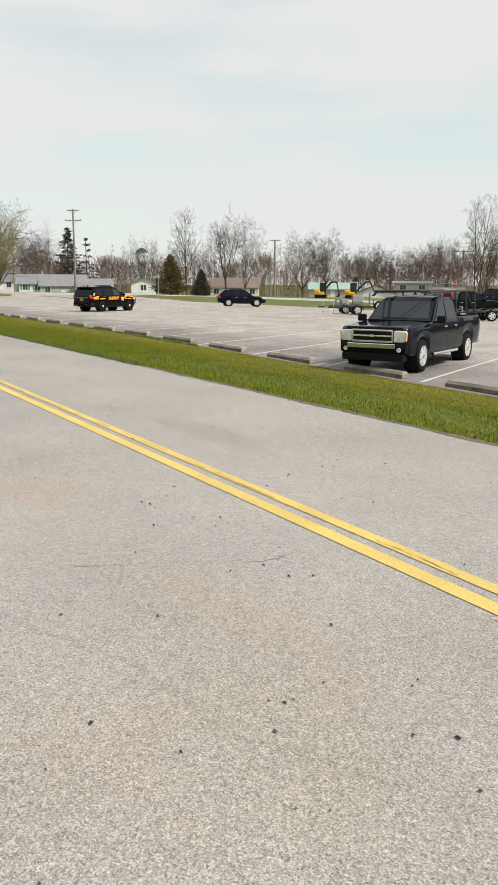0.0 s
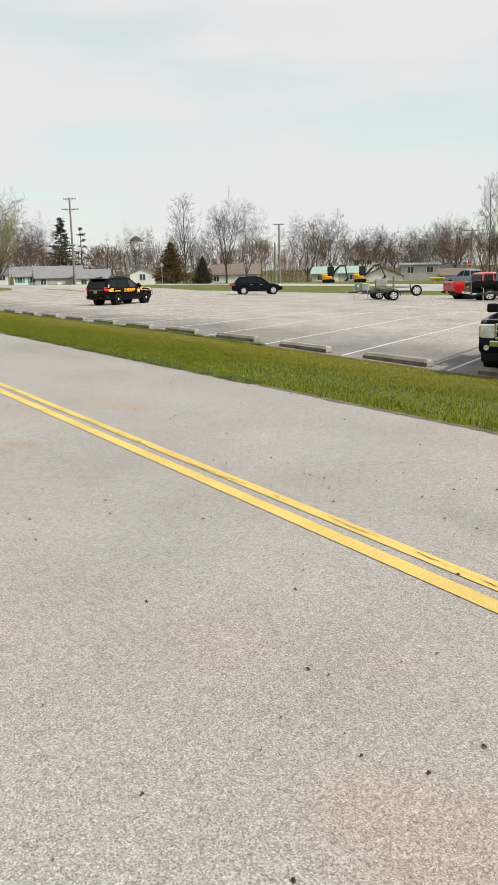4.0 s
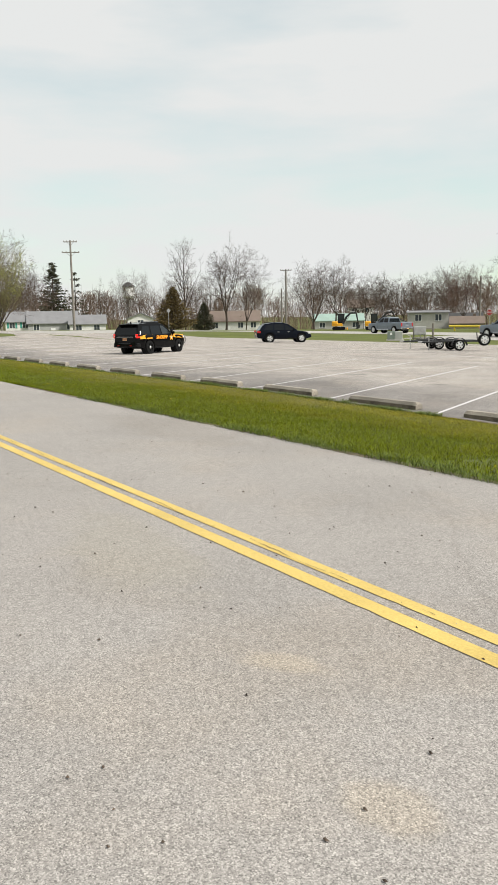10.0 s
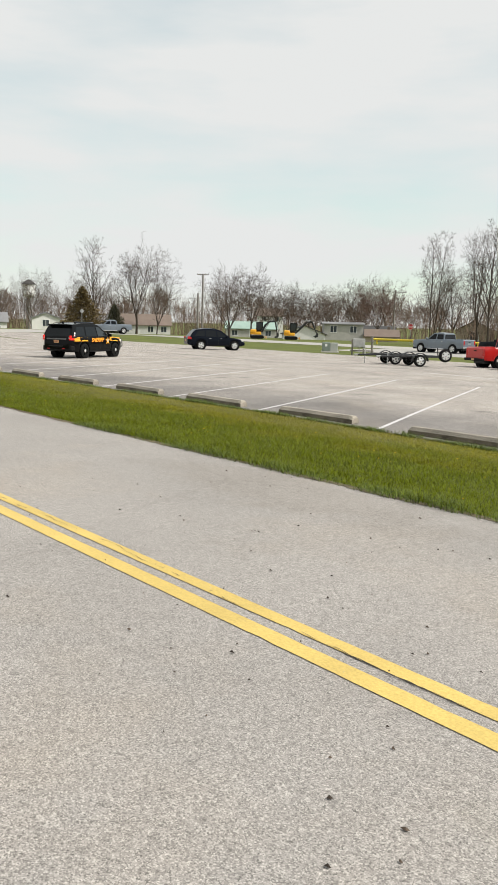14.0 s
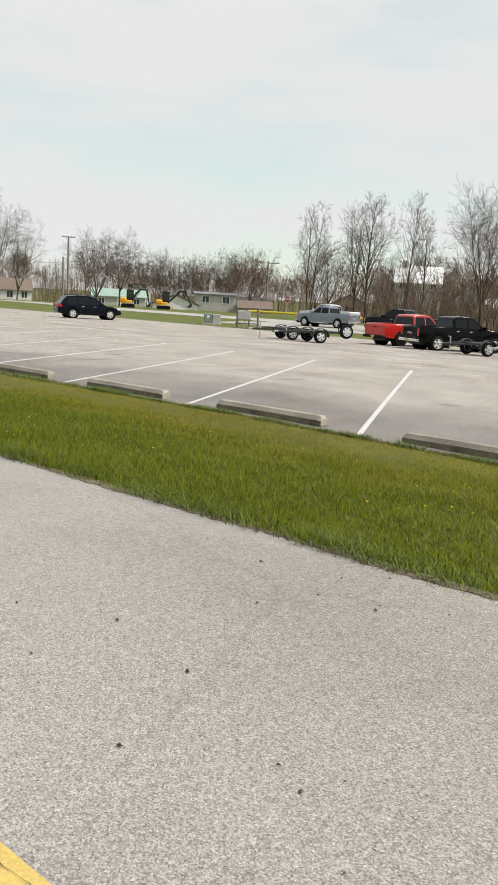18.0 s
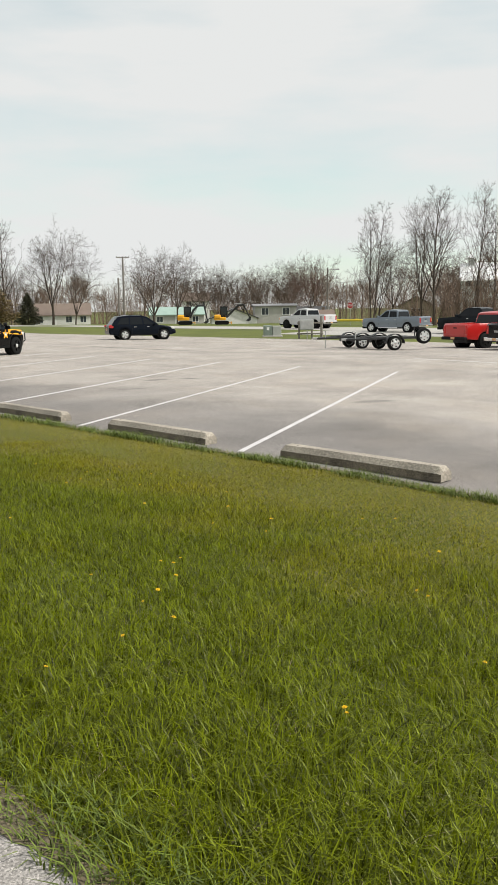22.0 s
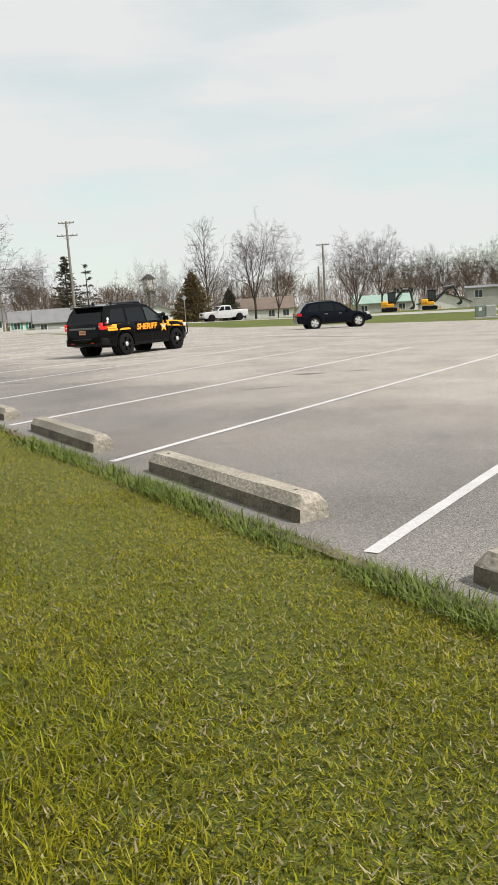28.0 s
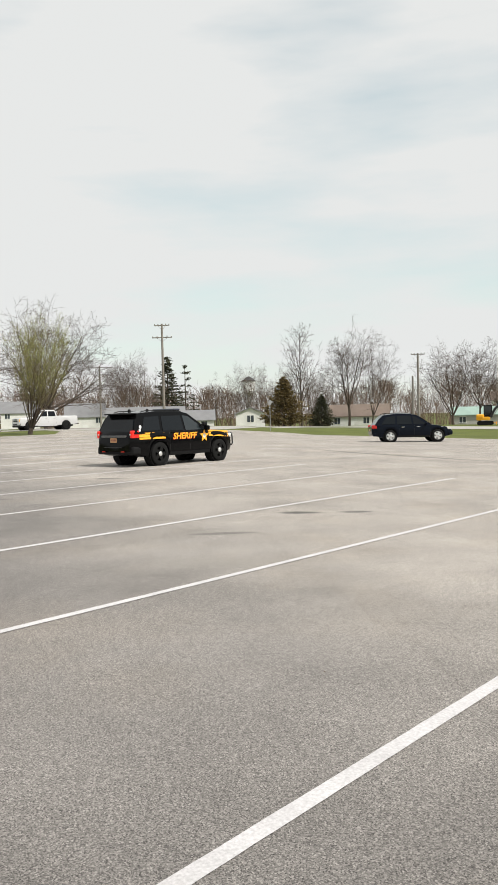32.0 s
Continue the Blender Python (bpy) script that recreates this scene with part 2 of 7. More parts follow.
# ---- mesh tools ----
def obj(name, bm, material, parent=None, label="", smooth=False):
    """Links a bmesh as one mesh object, under a parent where one is given."""
    me = bpy.data.meshes.new(name)
    bm.to_mesh(me)
    bm.free()
    for m in (material if isinstance(material, (list, tuple)) else (material,)):
        me.materials.append(m)
    if smooth:
        me.shade_smooth()
    ob = new(name, me)
    if parent is not None:
        ob.parent = parent
    if label:
        ob["label"] = label
    return ob


part = obj


def raw(name, verts, faces, material, parent=None, label="", smooth=False):
    me = bpy.data.meshes.new(name)
    me.from_pydata(verts, [], faces)
    for m in (material if isinstance(material, (list, tuple)) else (material,)):
        me.materials.append(m)
    if smooth:
        me.shade_smooth()
    ob = new(name, me)
    if parent is not None:
        ob.parent = parent
    if label:
        ob["label"] = label
    return ob


def box(bm, x0, x1, y0, y1, z0, z1, bevel=0.0, m=None):
    r = bmesh.ops.create_cube(bm, size=1.0)
    vs = r["verts"]
    for v in vs:
        v.co = Vector(((x0 + x1) / 2 + v.co.x * (x1 - x0), (y0 + y1) / 2 + v.co.y * (y1 - y0), (z0 + z1) / 2 + v.co.z * (z1 - z0)))
    if bevel:
        es = list({e for v in vs for e in v.link_edges})
        r2 = bmesh.ops.bevel(bm, geom=es, offset=bevel, segments=2, affect="EDGES", profile=0.5)
        vs = list({v for v in r2["verts"]} | {v for v in vs if v.is_valid})
    if m is not None:
        bmesh.ops.transform(bm, matrix=m, verts=vs)
    return vs


def tube(bm, points, radii, sides=8, caps=True):
    """A round bar through the points."""
    rings = []
    pts = [Vector(p) for p in points]
    if isinstance(radii, (int, float)):
        radii = [radii] * len(pts)
    for i, p in enumerate(pts):
        d = (pts[min(i + 1, len(pts) - 1)] - pts[max(i - 1, 0)]).normalized()
        a = d.orthogonal().normalized() if i == 0 else (prev_a - d * prev_a.dot(d)).normalized()
        prev_a = a
        b = d.cross(a)
        rings.append([bm.verts.new(p + (a * math.cos(2 * math.pi * k / sides) + b * math.sin(2 * math.pi * k / sides)) * radii[i]) for k in range(sides)])
    for r0, r1 in zip(rings, rings[1:]):
        for k in range(sides):
            bm.faces.new((r0[k], r0[(k + 1) % sides], r1[(k + 1) % sides], r1[k]))
    if caps:
        bm.faces.new(rings[0][::-1])
        bm.faces.new(rings[-1])
    return rings


def lathe(bm, profile, segs=24, axis="y"):
    """Turns (radius, offset) points round an axis."""
    rings = []
    for r, o in profile:
        ring = []
        for k in range(segs):
            a = 2 * math.pi * k / segs
            c, s = r * math.cos(a), r * math.sin(a)
            ring.append(bm.verts.new((c, o, s) if axis == "y" else (c, s, o)))
        rings.append(ring)
    for r0, r1 in zip(rings, rings[1:]):
        for k in range(segs):
            bm.faces.new((r0[k], r0[(k + 1) % segs], r1[(k + 1) % segs], r1[k]))
    return rings


def prism(bm, poly, y0, y1, flip=False):
    """A polygon in x and z, drawn out along y."""
    a = [bm.verts.new((x, y0, z)) for x, z in poly]
    b = [bm.verts.new((x, y1, z)) for x, z in poly]
    n = len(poly)
    bm.faces.new(a)
    bm.faces.new(b[::-1])
    for i in range(n):
        bm.faces.new((a[i], b[i], b[(i + 1) % n], a[(i + 1) % n]))
    bmesh.ops.recalc_face_normals(bm, faces=bm.faces[:])


def lerp_line(line, x):
    if x <= line[0][0]:
        return line[0][1]
    for (xa, za), (xb, zb) in zip(line, line[1:]):
        if x <= xb:
            return za + (zb - za) * (x - xa) / (xb - xa)
    return line[-1][1]


# ---- the lie of the land ----
ROAD_Y0, ROAD_Y1 = -24.267, -17.926          # the near road
CENTRE_Y = -21.117
LOT_Y0 = -11.886                             # the grass edge of the parking lot
STALL, SLANT = 3.643, -0.483               # stall pitch along the lot, and lean of the stall lines


LAND_Y = [(3.7, 0.0), (22.3, -0.34), (29.8, -0.32), (37.2, -0.22), (55.8, -0.25), (74.4, -0.62), (248, -0.87)]
LAND_FADE = [(27.3, 1.0), (29.8, 0.7), (39.7, 0.2), (55.8, 0.0)]


def clamp(v, a, b):
    return max(a, min(b, v))


def land(x, y):
    z = lerp_line(LAND_Y, y)
    near, far = 0.02 * clamp(-17.4 - x, 0, 34.7), 0.03 * clamp(-55.8 - x, 0, 24.8)
    k = clamp((y - 2.5) / 9.9, 0, 1)
    z += near * (1 - k) + far * k * lerp_line(LAND_FADE, y)
    z -= 0.045 * clamp(-91.8 - x, 0, 37.2)
    z += 0.347 * clamp((LOT_Y0 - 0.15 - y) / 5.7, 0, 1)
    z -= 0.0115 * clamp(x - 11, 0, 26) * (clamp(-y / 11.9, 0, 1) if y > -11.9 else clamp((y + 17.9) / 6.0, 0, 1))
    return z


def turf_z(x, y):
    """The same lie of the land under the grass strip, for arrays."""
    z = 0.347 * np.clip((LOT_Y0 - 0.15 - y) / 5.7, 0, 1) + 0.02 * np.clip(-17.4 - x, 0, 34.7)
    return z - 0.0115 * np.clip(x - 11, 0, 26) * np.clip((y + 17.9) / 6.0, 0, 1)


def sheet(name, xs, ys, material, lift, label, kind="structure"):
    vs = [(x, y, land(x, y) + lift) for y in ys for x in xs]
    n = len(xs)
    fs = [(j * n + i, j * n + i + 1, (j + 1) * n + i + 1, (j + 1) * n + i) for j in range(len(ys) - 1) for i in range(n - 1)]
    return tagged(raw(name, vs, fs, material), label, name.replace("_", " "), kind=kind)


def steps(a, b, d):
    n = max(1, round((b - a) / d))
    return [a + (b - a) * i / n for i in range(n + 1)]


GX = [-3000, -800, -320, -240] + steps(-200, 75, 2.5) + [130, 300, 1000, 3000]
GY = [-1500, -300, -80, -50, -30, ROAD_Y0, ROAD_Y1, -16.5, -15.5, -14.5, -13.5, -12.7, LOT_Y0 - 0.15, -10, -8, -6, -4, -2, 0, 2.5, 3.7] + steps(5, 75, 2) + [90, 120, 248, 800, 3000]
sheet("ground", GX, GY, M_LAWN, -0.014, "wide green lawn running flat to the horizon")
sheet("road", steps(-200, 100, 4), [ROAD_Y0, CENTRE_Y, ROAD_Y1], M_ROAD, 0.0, "worn grey two-lane asphalt road")


def far_edge(x):
    """The grass edge on the far side of the lot."""
    return lerp_line([(-87, 10.0), (-69, 21.7), (-62, 23.6), (-37, 23.8), (-17, 23.4), (55, 22.3)], x)


def lot_sheet():
    xs = steps(-87, 55, 2.0)
    vs, fs = [], []
    for x in xs:
        y0 = LOT_Y0 - 0.13 if x > -44 else lerp_line([(-87, 1.9), (-54.5, 0.2), (-46.5, -1.7), (-44, LOT_Y0 - 0.13)], x)
        y1 = far_edge(x)
        for k in range(19):
            y = y0 + (y1 - y0) * k / 18
            vs.append((x, y, land(x, y)))
    for i in range(len(xs) - 1):
        for k in range(18):
            a = i * 19 + k
            fs.append((a, a + 19, a + 20, a + 1))
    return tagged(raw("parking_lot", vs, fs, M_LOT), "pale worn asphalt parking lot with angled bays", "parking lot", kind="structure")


lot = lot_sheet()
FAR_ROAD = [(320, 43.6), (-57, 43.4), (-68, 42.7), (-75.6, 40), (-79.6, 34.7), (-78.9, 26), (-75, 14.9), (-70.7, 2.5), (-65.7, -11), (-59, -30), (-50, -55), (-25, -110)]


def ribbon(name, line, width, material, lift, label):
    """A road along a line, on the lie of the land."""
    pts = []
    for (xa, ya), (xb, yb) in zip(line, line[1:]):
        n = max(1, round(math.hypot(xb - xa, yb - ya) / 3))
        pts += [(xa + (xb - xa) * i / n, ya + (yb - ya) * i / n) for i in range(n)]
    pts.append(line[-1])
    vs, fs = [], []
    for i, p in enumerate(pts):
        a, b = pts[max(0, i - 2)], pts[min(len(pts) - 1, i + 2)]
        d = Vector((b[0] - a[0], b[1] - a[1])).normalized()
        for k in range(5):
            o = (k / 4 - 0.5) * width
            x, y = p[0] - d.y * o, p[1] + d.x * o
            vs.append((x, y, land(x, y) + lift))
    for i in range(len(pts) - 1):
        for k in range(4):
            a = i * 5 + k
            fs.append((a, a + 1, a + 6, a + 5))
    return tagged(raw(name, vs, fs, material), label, "road", kind="structure")


ribbon("far_road", FAR_ROAD, 9.0, M_FAR_ROAD, 0.012, "pale concrete through road bending round the parking lot")
sheet("far_drive", steps(-30, 50, 4), [30.5, 33, 36, 39.5], M_FAR_ROAD, 0.006, "pale concrete drive beside the far road")


def stripe(name, x0, y0, x1, y1, width, material, label):
    d = Vector((x1 - x0, y1 - y0, 0))
    n = Vector((-d.y, d.x, 0)).normalized() * width / 2
    k = max(2, round(d.length / 0.11))
    vs, fs = [], []
    rng = random.Random(round(x0 * 100 + y1))
    for i in range(k + 1):
        p = Vector((x0, y0, 0)) + d * i / k
        for s in (-1, 1):
            q = p + n * s * (1 + rng.uniform(-0.03, 0.03) - (0.09 if rng.random() < 0.03 else 0))
            vs.append((q.x, q.y, land(q.x, q.y) + 0.005))
    for i in range(k):
        fs.append((2 * i, 2 * i + 2, 2 * i + 3, 2 * i + 1))
    return tagged(raw(name, vs, fs, material), label, "road marking", kind="structure")


for off, wide in ((-0.105, 0.124), (0.100, 0.106)):
    stripe("yellow_line", -200, CENTRE_Y + off, 75, CENTRE_Y + off, wide, M_YELLOW_LINE, "solid yellow centre line painted on the road")
for k in range(-13, 12):
    xf, xn = k * STALL, k * STALL + SLANT * LOT_Y0
    stripe("bay_line", xn - SLANT * 0.02, LOT_Y0 + 0.02, xf, 0.0, 0.087 if k >= 0 else 0.108, M_WHITE_LINE, "white painted line between angled parking bays")
stripe("lot_mark", 0.5, 5.6, 5.0, 4.8, 0.16, M_WHITE_LINE, "short worn white line across the lot")


def wheel_stop():
    """A precast kerb with sloped sides and two bolt holes."""
    bm = bmesh.new()
    L2, hb, ht, h = 1.12, 0.115, 0.062, 0.155
    prof = [(-hb, 0), (-hb + 0.006, 0.088), (-ht, h), (ht, h), (hb - 0.006, 0.088), (hb, 0)]
    rng = random.Random(4)
    xs = [-L2, -L2 + 0.05, -0.6, -0.15, 0.35, 0.75, L2 - 0.04, L2]
    rings = []
    for x in xs:
        end = abs(abs(x) - L2) < 1e-6
        rings.append([bm.verts.new((x, y * (0.9 if end else 1) + rng.uniform(-.004, .004), z * (0.72 if end and z > 0.1 else 0.95 if end else 1) + (rng.uniform(-.004, .004) if z else 0))) for y, z in prof])
    for a, b in zip(rings, rings[1:]):
        for i in range(5):
            # lower long sides get the darker concrete: moss plus painted-in shade
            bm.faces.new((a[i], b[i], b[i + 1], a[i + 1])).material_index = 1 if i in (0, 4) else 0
    bm.faces.new(rings[0])
    bm.faces.new(rings[-1][::-1])
    bmesh.ops.recalc_face_normals(bm, faces=bm.faces[:])
    e = new("wheel_stop")
    part("kerb_block", bm, (M_KERB, M_KERB_MOSS_SHADE), e)
    for s in (-0.93, 0.93):
        b2 = bmesh.new()
        lathe(b2, [(0.0, 0.002), (0.011, 0.002), (0.014, -0.001)], 8, "z")
        part("bolt_hole", b2, M_DARK, e).location = (s, 0, h)
    return tagged(e, "weathered grey concrete wheel stop at the grass edge", "wheel stop", "wheel stops along the lot edge")


M_DARK = mat("dark_hole", (0.015, 0.014, 0.013), 0.9)
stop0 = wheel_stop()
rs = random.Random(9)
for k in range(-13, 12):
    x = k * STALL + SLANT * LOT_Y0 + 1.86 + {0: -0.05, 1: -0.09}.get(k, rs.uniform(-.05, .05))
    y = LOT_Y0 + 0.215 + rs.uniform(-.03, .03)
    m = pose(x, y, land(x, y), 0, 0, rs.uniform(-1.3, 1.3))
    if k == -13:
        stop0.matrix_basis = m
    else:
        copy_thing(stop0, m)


# ---- vehicles ----
M_GLASS = mat("tinted_car_glass", (0.006, 0.008, 0.010), 0.05)
M_GLASS.node_tree.nodes["Principled BSDF"].inputs["Specular IOR Level"].default_value = 0.24
M_CLEAR = mat("pale_car_glass", (0.022, 0.028, 0.031), 0.05)
M_TYRE = mat("tyre_rubber", (0.010, 0.010, 0.010), 0.85, fine=0.2, fine_scale=40)
M_ALLOY = mat("alloy_rim", (0.66, 0.66, 0.65), 0.35, 0.5)
M_BLACKRIM = mat("black_steel_rim", (0.009, 0.009, 0.009), 0.45)
M_CHROME = mat("chrome", (0.75, 0.75, 0.75), 0.12, 1.0)
M_TRIM = mat("black_plastic", (0.008, 0.008, 0.0085), 0.65, fine=0.15, fine_scale=30)
M_TAIL = mat("red_lamp_lens", (0.50, 0.012, 0.012), 0.15, coat=0.6)
M_TAIL_ON = mat("lit_tail_lamp", (0.75, 0.02, 0.015), 0.2, emit=0.25)
M_HEAD = mat("headlamp_lens", (0.66, 0.66, 0.62), 0.15, 0.1, noise_scale=9, vary=0.3, coat=0.6)
M_AMBER = mat("amber_lens", (0.70, 0.36, 0.12), 0.2, coat=0.5)
M_PLATE = mat("number_plate", (0.62, 0.34, 0.17), 0.5)
M_PLATE_BAR = mat("plate_bars", (0.25, 0.08, 0.06), 0.5)
M_GOLD = mat("gold_vinyl", (0.95, 0.42, 0.025), 0.4)
M_RED_VINYL = mat("red_vinyl", (0.62, 0.06, 0.01), 0.4)
for _m in (M_TYRE, M_TRIM, M_BLACKRIM):
    _m.node_tree.nodes["Principled BSDF"].inputs["Specular IOR Level"].default_value = 0.15
M_STEEL = mat("painted_dark_steel", (0.016, 0.016, 0.017), 0.5, 0.0, noise_scale=4, vary=0.3)
M_GALV = mat("galvanised_steel", (0.42, 0.42, 0.41), 0.45, 0.6, noise_scale=3, vary=0.2)


def paint(name, color, metal=0.35, rough=0.28):
    m = mat(name, color, rough, metal, noise_scale=0.8, vary=0.06, coat=0.0 if max(color) < 0.1 else 0.5)
    m.node_tree.nodes["Principled BSDF"].inputs["Specular IOR Level"].default_value = 0.14 if max(color) < 0.1 else 0.5
    return m


P_BLACK = paint("black_car_paint", (0.003, 0.003, 0.0034), 0.0, 0.12)
P_NAVY = paint("blue_black_car_paint", (0.003, 0.005, 0.010), 0.0, 0.12)
P_RED = paint("red_car_paint", (0.44, 0.014, 0.012), 0.0)
P_WHITE = paint("white_car_paint", (0.52, 0.52, 0.52), 0.0)
P_SILVER = paint("grey_blue_car_paint", (0.17, 0.20, 0.235), 0.3)
P_GRAPHITE = paint("graphite_car_paint", (0.008, 0.010, 0.013), 0.0, 0.14)


def section(w, zb, zs, zt, drop, zfloor):
    """Half a body section: underside, sill, side, shoulder, rail and top or bed floor."""
    h = zs - zb
    return [(0.0, zb), (w * 0.80, zb), (w * 0.955, zb + 0.02), (w * 0.985, zb + h * 0.18), (w, zb + h * 0.5), (w * 0.992, zb + h * 0.78),
            (w * 0.965, zs - 0.015), (w * 0.935, zs + 0.01), (w * 0.80, zt if not drop else zs + 0.005), (w * 0.775, zfloor if drop else zt + 0.012), (0.0, zfloor if drop else zt + 0.03)]


def hull(bm, spec):
    """The lower body, lofted along the length with cut-out wheel arches."""
    L2 = spec["length"] / 2
    r = spec["wheel_r"] * 1.16
    axles = (spec["front_axle"], spec["rear_axle"])
    xs = set(steps(-L2, L2, 0.16))
    for ax in axles:
        for k in range(13):
            xs.add(ax + r * math.cos(math.pi * k / 12))
        xs.add(ax - r - 0.012)
        xs.add(ax + r + 0.012)
    bed = spec.get("bed")
    if bed:
        for e in bed:
            xs |= {e - 0.005, e + 0.005}
    for x, z in spec["top"]:
        xs.add(x)
    xs = sorted(x for x in xs if -L2 <= x <= L2)
    rows = []
    for x in xs:
        zb = lerp_line(spec["sill"], x)
        for ax in axles:
            if abs(x - ax) <= r + 1e-6:
                zb = max(zb, spec["wheel_r"] + math.sqrt(max(0, r * r - (x - ax) ** 2)))
        zs = lerp_line(spec["top"], x)
        zb = min(zb, zs - 0.05)
        w = spec["width"] / 2 * lerp_line(spec["plan"], x)
        drop = bool(bed) and bed[0] < x < bed[1]
        rows.append((x, section(w, zb, zs, zs, drop, zs - 0.5)))
    rings = []
    for x, half in rows:
        ring = [bm.verts.new((x, y, z)) for y, z in half] + [bm.verts.new((x, -y, z)) for y, z in half[-2:0:-1]]
        rings.append(ring)
    n = len(rings[0])
    for a, b in zip(rings, rings[1:]):
        for k in range(n):
            bm.faces.new((a[k], b[k], b[(k + 1) % n], a[(k + 1) % n]))
    bm.faces.new(rings[0])
    bm.faces.new(rings[-1][::-1])
    bmesh.ops.recalc_face_normals(bm, faces=bm.faces[:])


def cabin_y(spec, z, x=0.0):
    """Half width of the cabin at a height."""
    c = spec["cabin"]
    z0, z1 = c["z0"], c["z1"]
    k = clamp((z - z0) / (z1 - z0), 0, 1)
    return spec["width"] / 2 * (c["w0"] + (c["w1"] - c["w0"]) * k ** 1.25)


def cabin(bm, spec):
    """The greenhouse: a side outline, leaned in towards a crowned roof."""
    poly = spec["cabin"]["outline"]          # base rear, ..., roof, ..., base front
    n = len(poly)
    left = [bm.verts.new((x, cabin_y(spec, z), z)) for x, z in poly]
    right = [bm.verts.new((x, -cabin_y(spec, z), z)) for x, z in poly]
    mid = [bm.verts.new((x, 0, z + (0.035 if z > spec["cabin"]["z1"] - 0.12 else 0.0))) for x, z in poly]
    bm.faces.new(left)
    bm.faces.new(right[::-1])
    for i in range(n - 1):
        bm.faces.new((left[i], left[i + 1], mid[i + 1], mid[i]))
        bm.faces.new((mid[i], mid[i + 1], right[i + 1], right[i]))
    bm.faces.new((left[0], mid[0], right[0], right[-1], mid[-1], left[-1]))
    bmesh.ops.recalc_face_normals(bm, faces=bm.faces[:])
    es = [e for e in bm.edges if all(v.co.z > spec["cabin"]["z0"] + 0.05 for v in e.verts) and all(abs(v.co.y) > 0.1 for v in e.verts)]
    bmesh.ops.bevel(bm, geom=es, offset=0.035, segments=3, affect="EDGES", profile=0.6)


def side_panel(bm, spec, poly, side, proud=0.006, thick=0.004):
    """A flat piece (glass, vinyl) laid on the leaning cabin side."""
    a = [bm.verts.new((x, side * (cabin_y(spec, z) + proud), z)) for x, z in poly]
    b = [bm.verts.new((x, side * (cabin_y(spec, z) + proud - thick - 0.004), z)) for x, z in poly]
    n = len(poly)
    bm.faces.new(a)
    bm.faces.new(b[::-1])
    for i in range(n):
        bm.faces.new((a[i], b[i], b[(i + 1) % n], a[(i + 1) % n]))
    bmesh.ops.recalc_face_normals(bm, faces=bm.faces[:])


def body_y(spec, x, z):
    """Half width of the lower body's side at a place."""
    zb, zs = lerp_line(spec["sill"], x), lerp_line(spec["top"], x)
    w = spec["width"] / 2 * lerp_line(spec["plan"], x)
    k = clamp((z - zb) / (zs - zb), 0, 1)
    return w * lerp_line([(0, 0.955), (0.18, 0.985), (0.5, 1.0), (0.78, 0.992), (1.0, 0.962)], k)


def body_panel(bm, spec, poly, side, proud=0.005, cuts=6):
    """A thin piece laid on the side of the lower body, bent with it; poly is a quad in x and z (rear low, front low, front high, rear high)."""
    (xa, za), (xb, zb), (xc, zc), (xd, zd) = poly
    grid = []
    for j in range(4):
        v = j / 3
        row = []
        for i in range(cuts + 1):
            u = i / cuts
            x = (xa * (1 - u) + xb * u) * (1 - v) + (xd * (1 - u) + xc * u) * v
            z = (za * (1 - u) + zb * u) * (1 - v) + (zd * (1 - u) + zc * u) * v
            row.append((x, z))
        grid.append(row)
    outer = [[bm.verts.new((x, side * (body_y(spec, x, z) + proud), z)) for x, z in r] for r in grid]
    inner = [[bm.verts.new((x, side * (body_y(spec, x, z) - 0.004), z)) for x, z in r] for r in grid]
    for g, flip in ((outer, side < 0), (inner, side > 0)):
        for j in range(3):
            for i in range(cuts):
                q = (g[j][i], g[j + 1][i], g[j + 1][i + 1], g[j][i + 1])
                bm.faces.new(q if not flip else q[::-1])
    for i in range(cuts):
        for j in (0, 3):
            bm.faces.new((outer[j][i], outer[j][i + 1], inner[j][i + 1], inner[j][i]))
    for j in range(3):
        for i in (0, cuts):
            bm.faces.new((outer[j][i], outer[j + 1][i], inner[j + 1][i], inner[j][i]))
    bmesh.ops.recalc_face_normals(bm, faces=bm.faces[:])


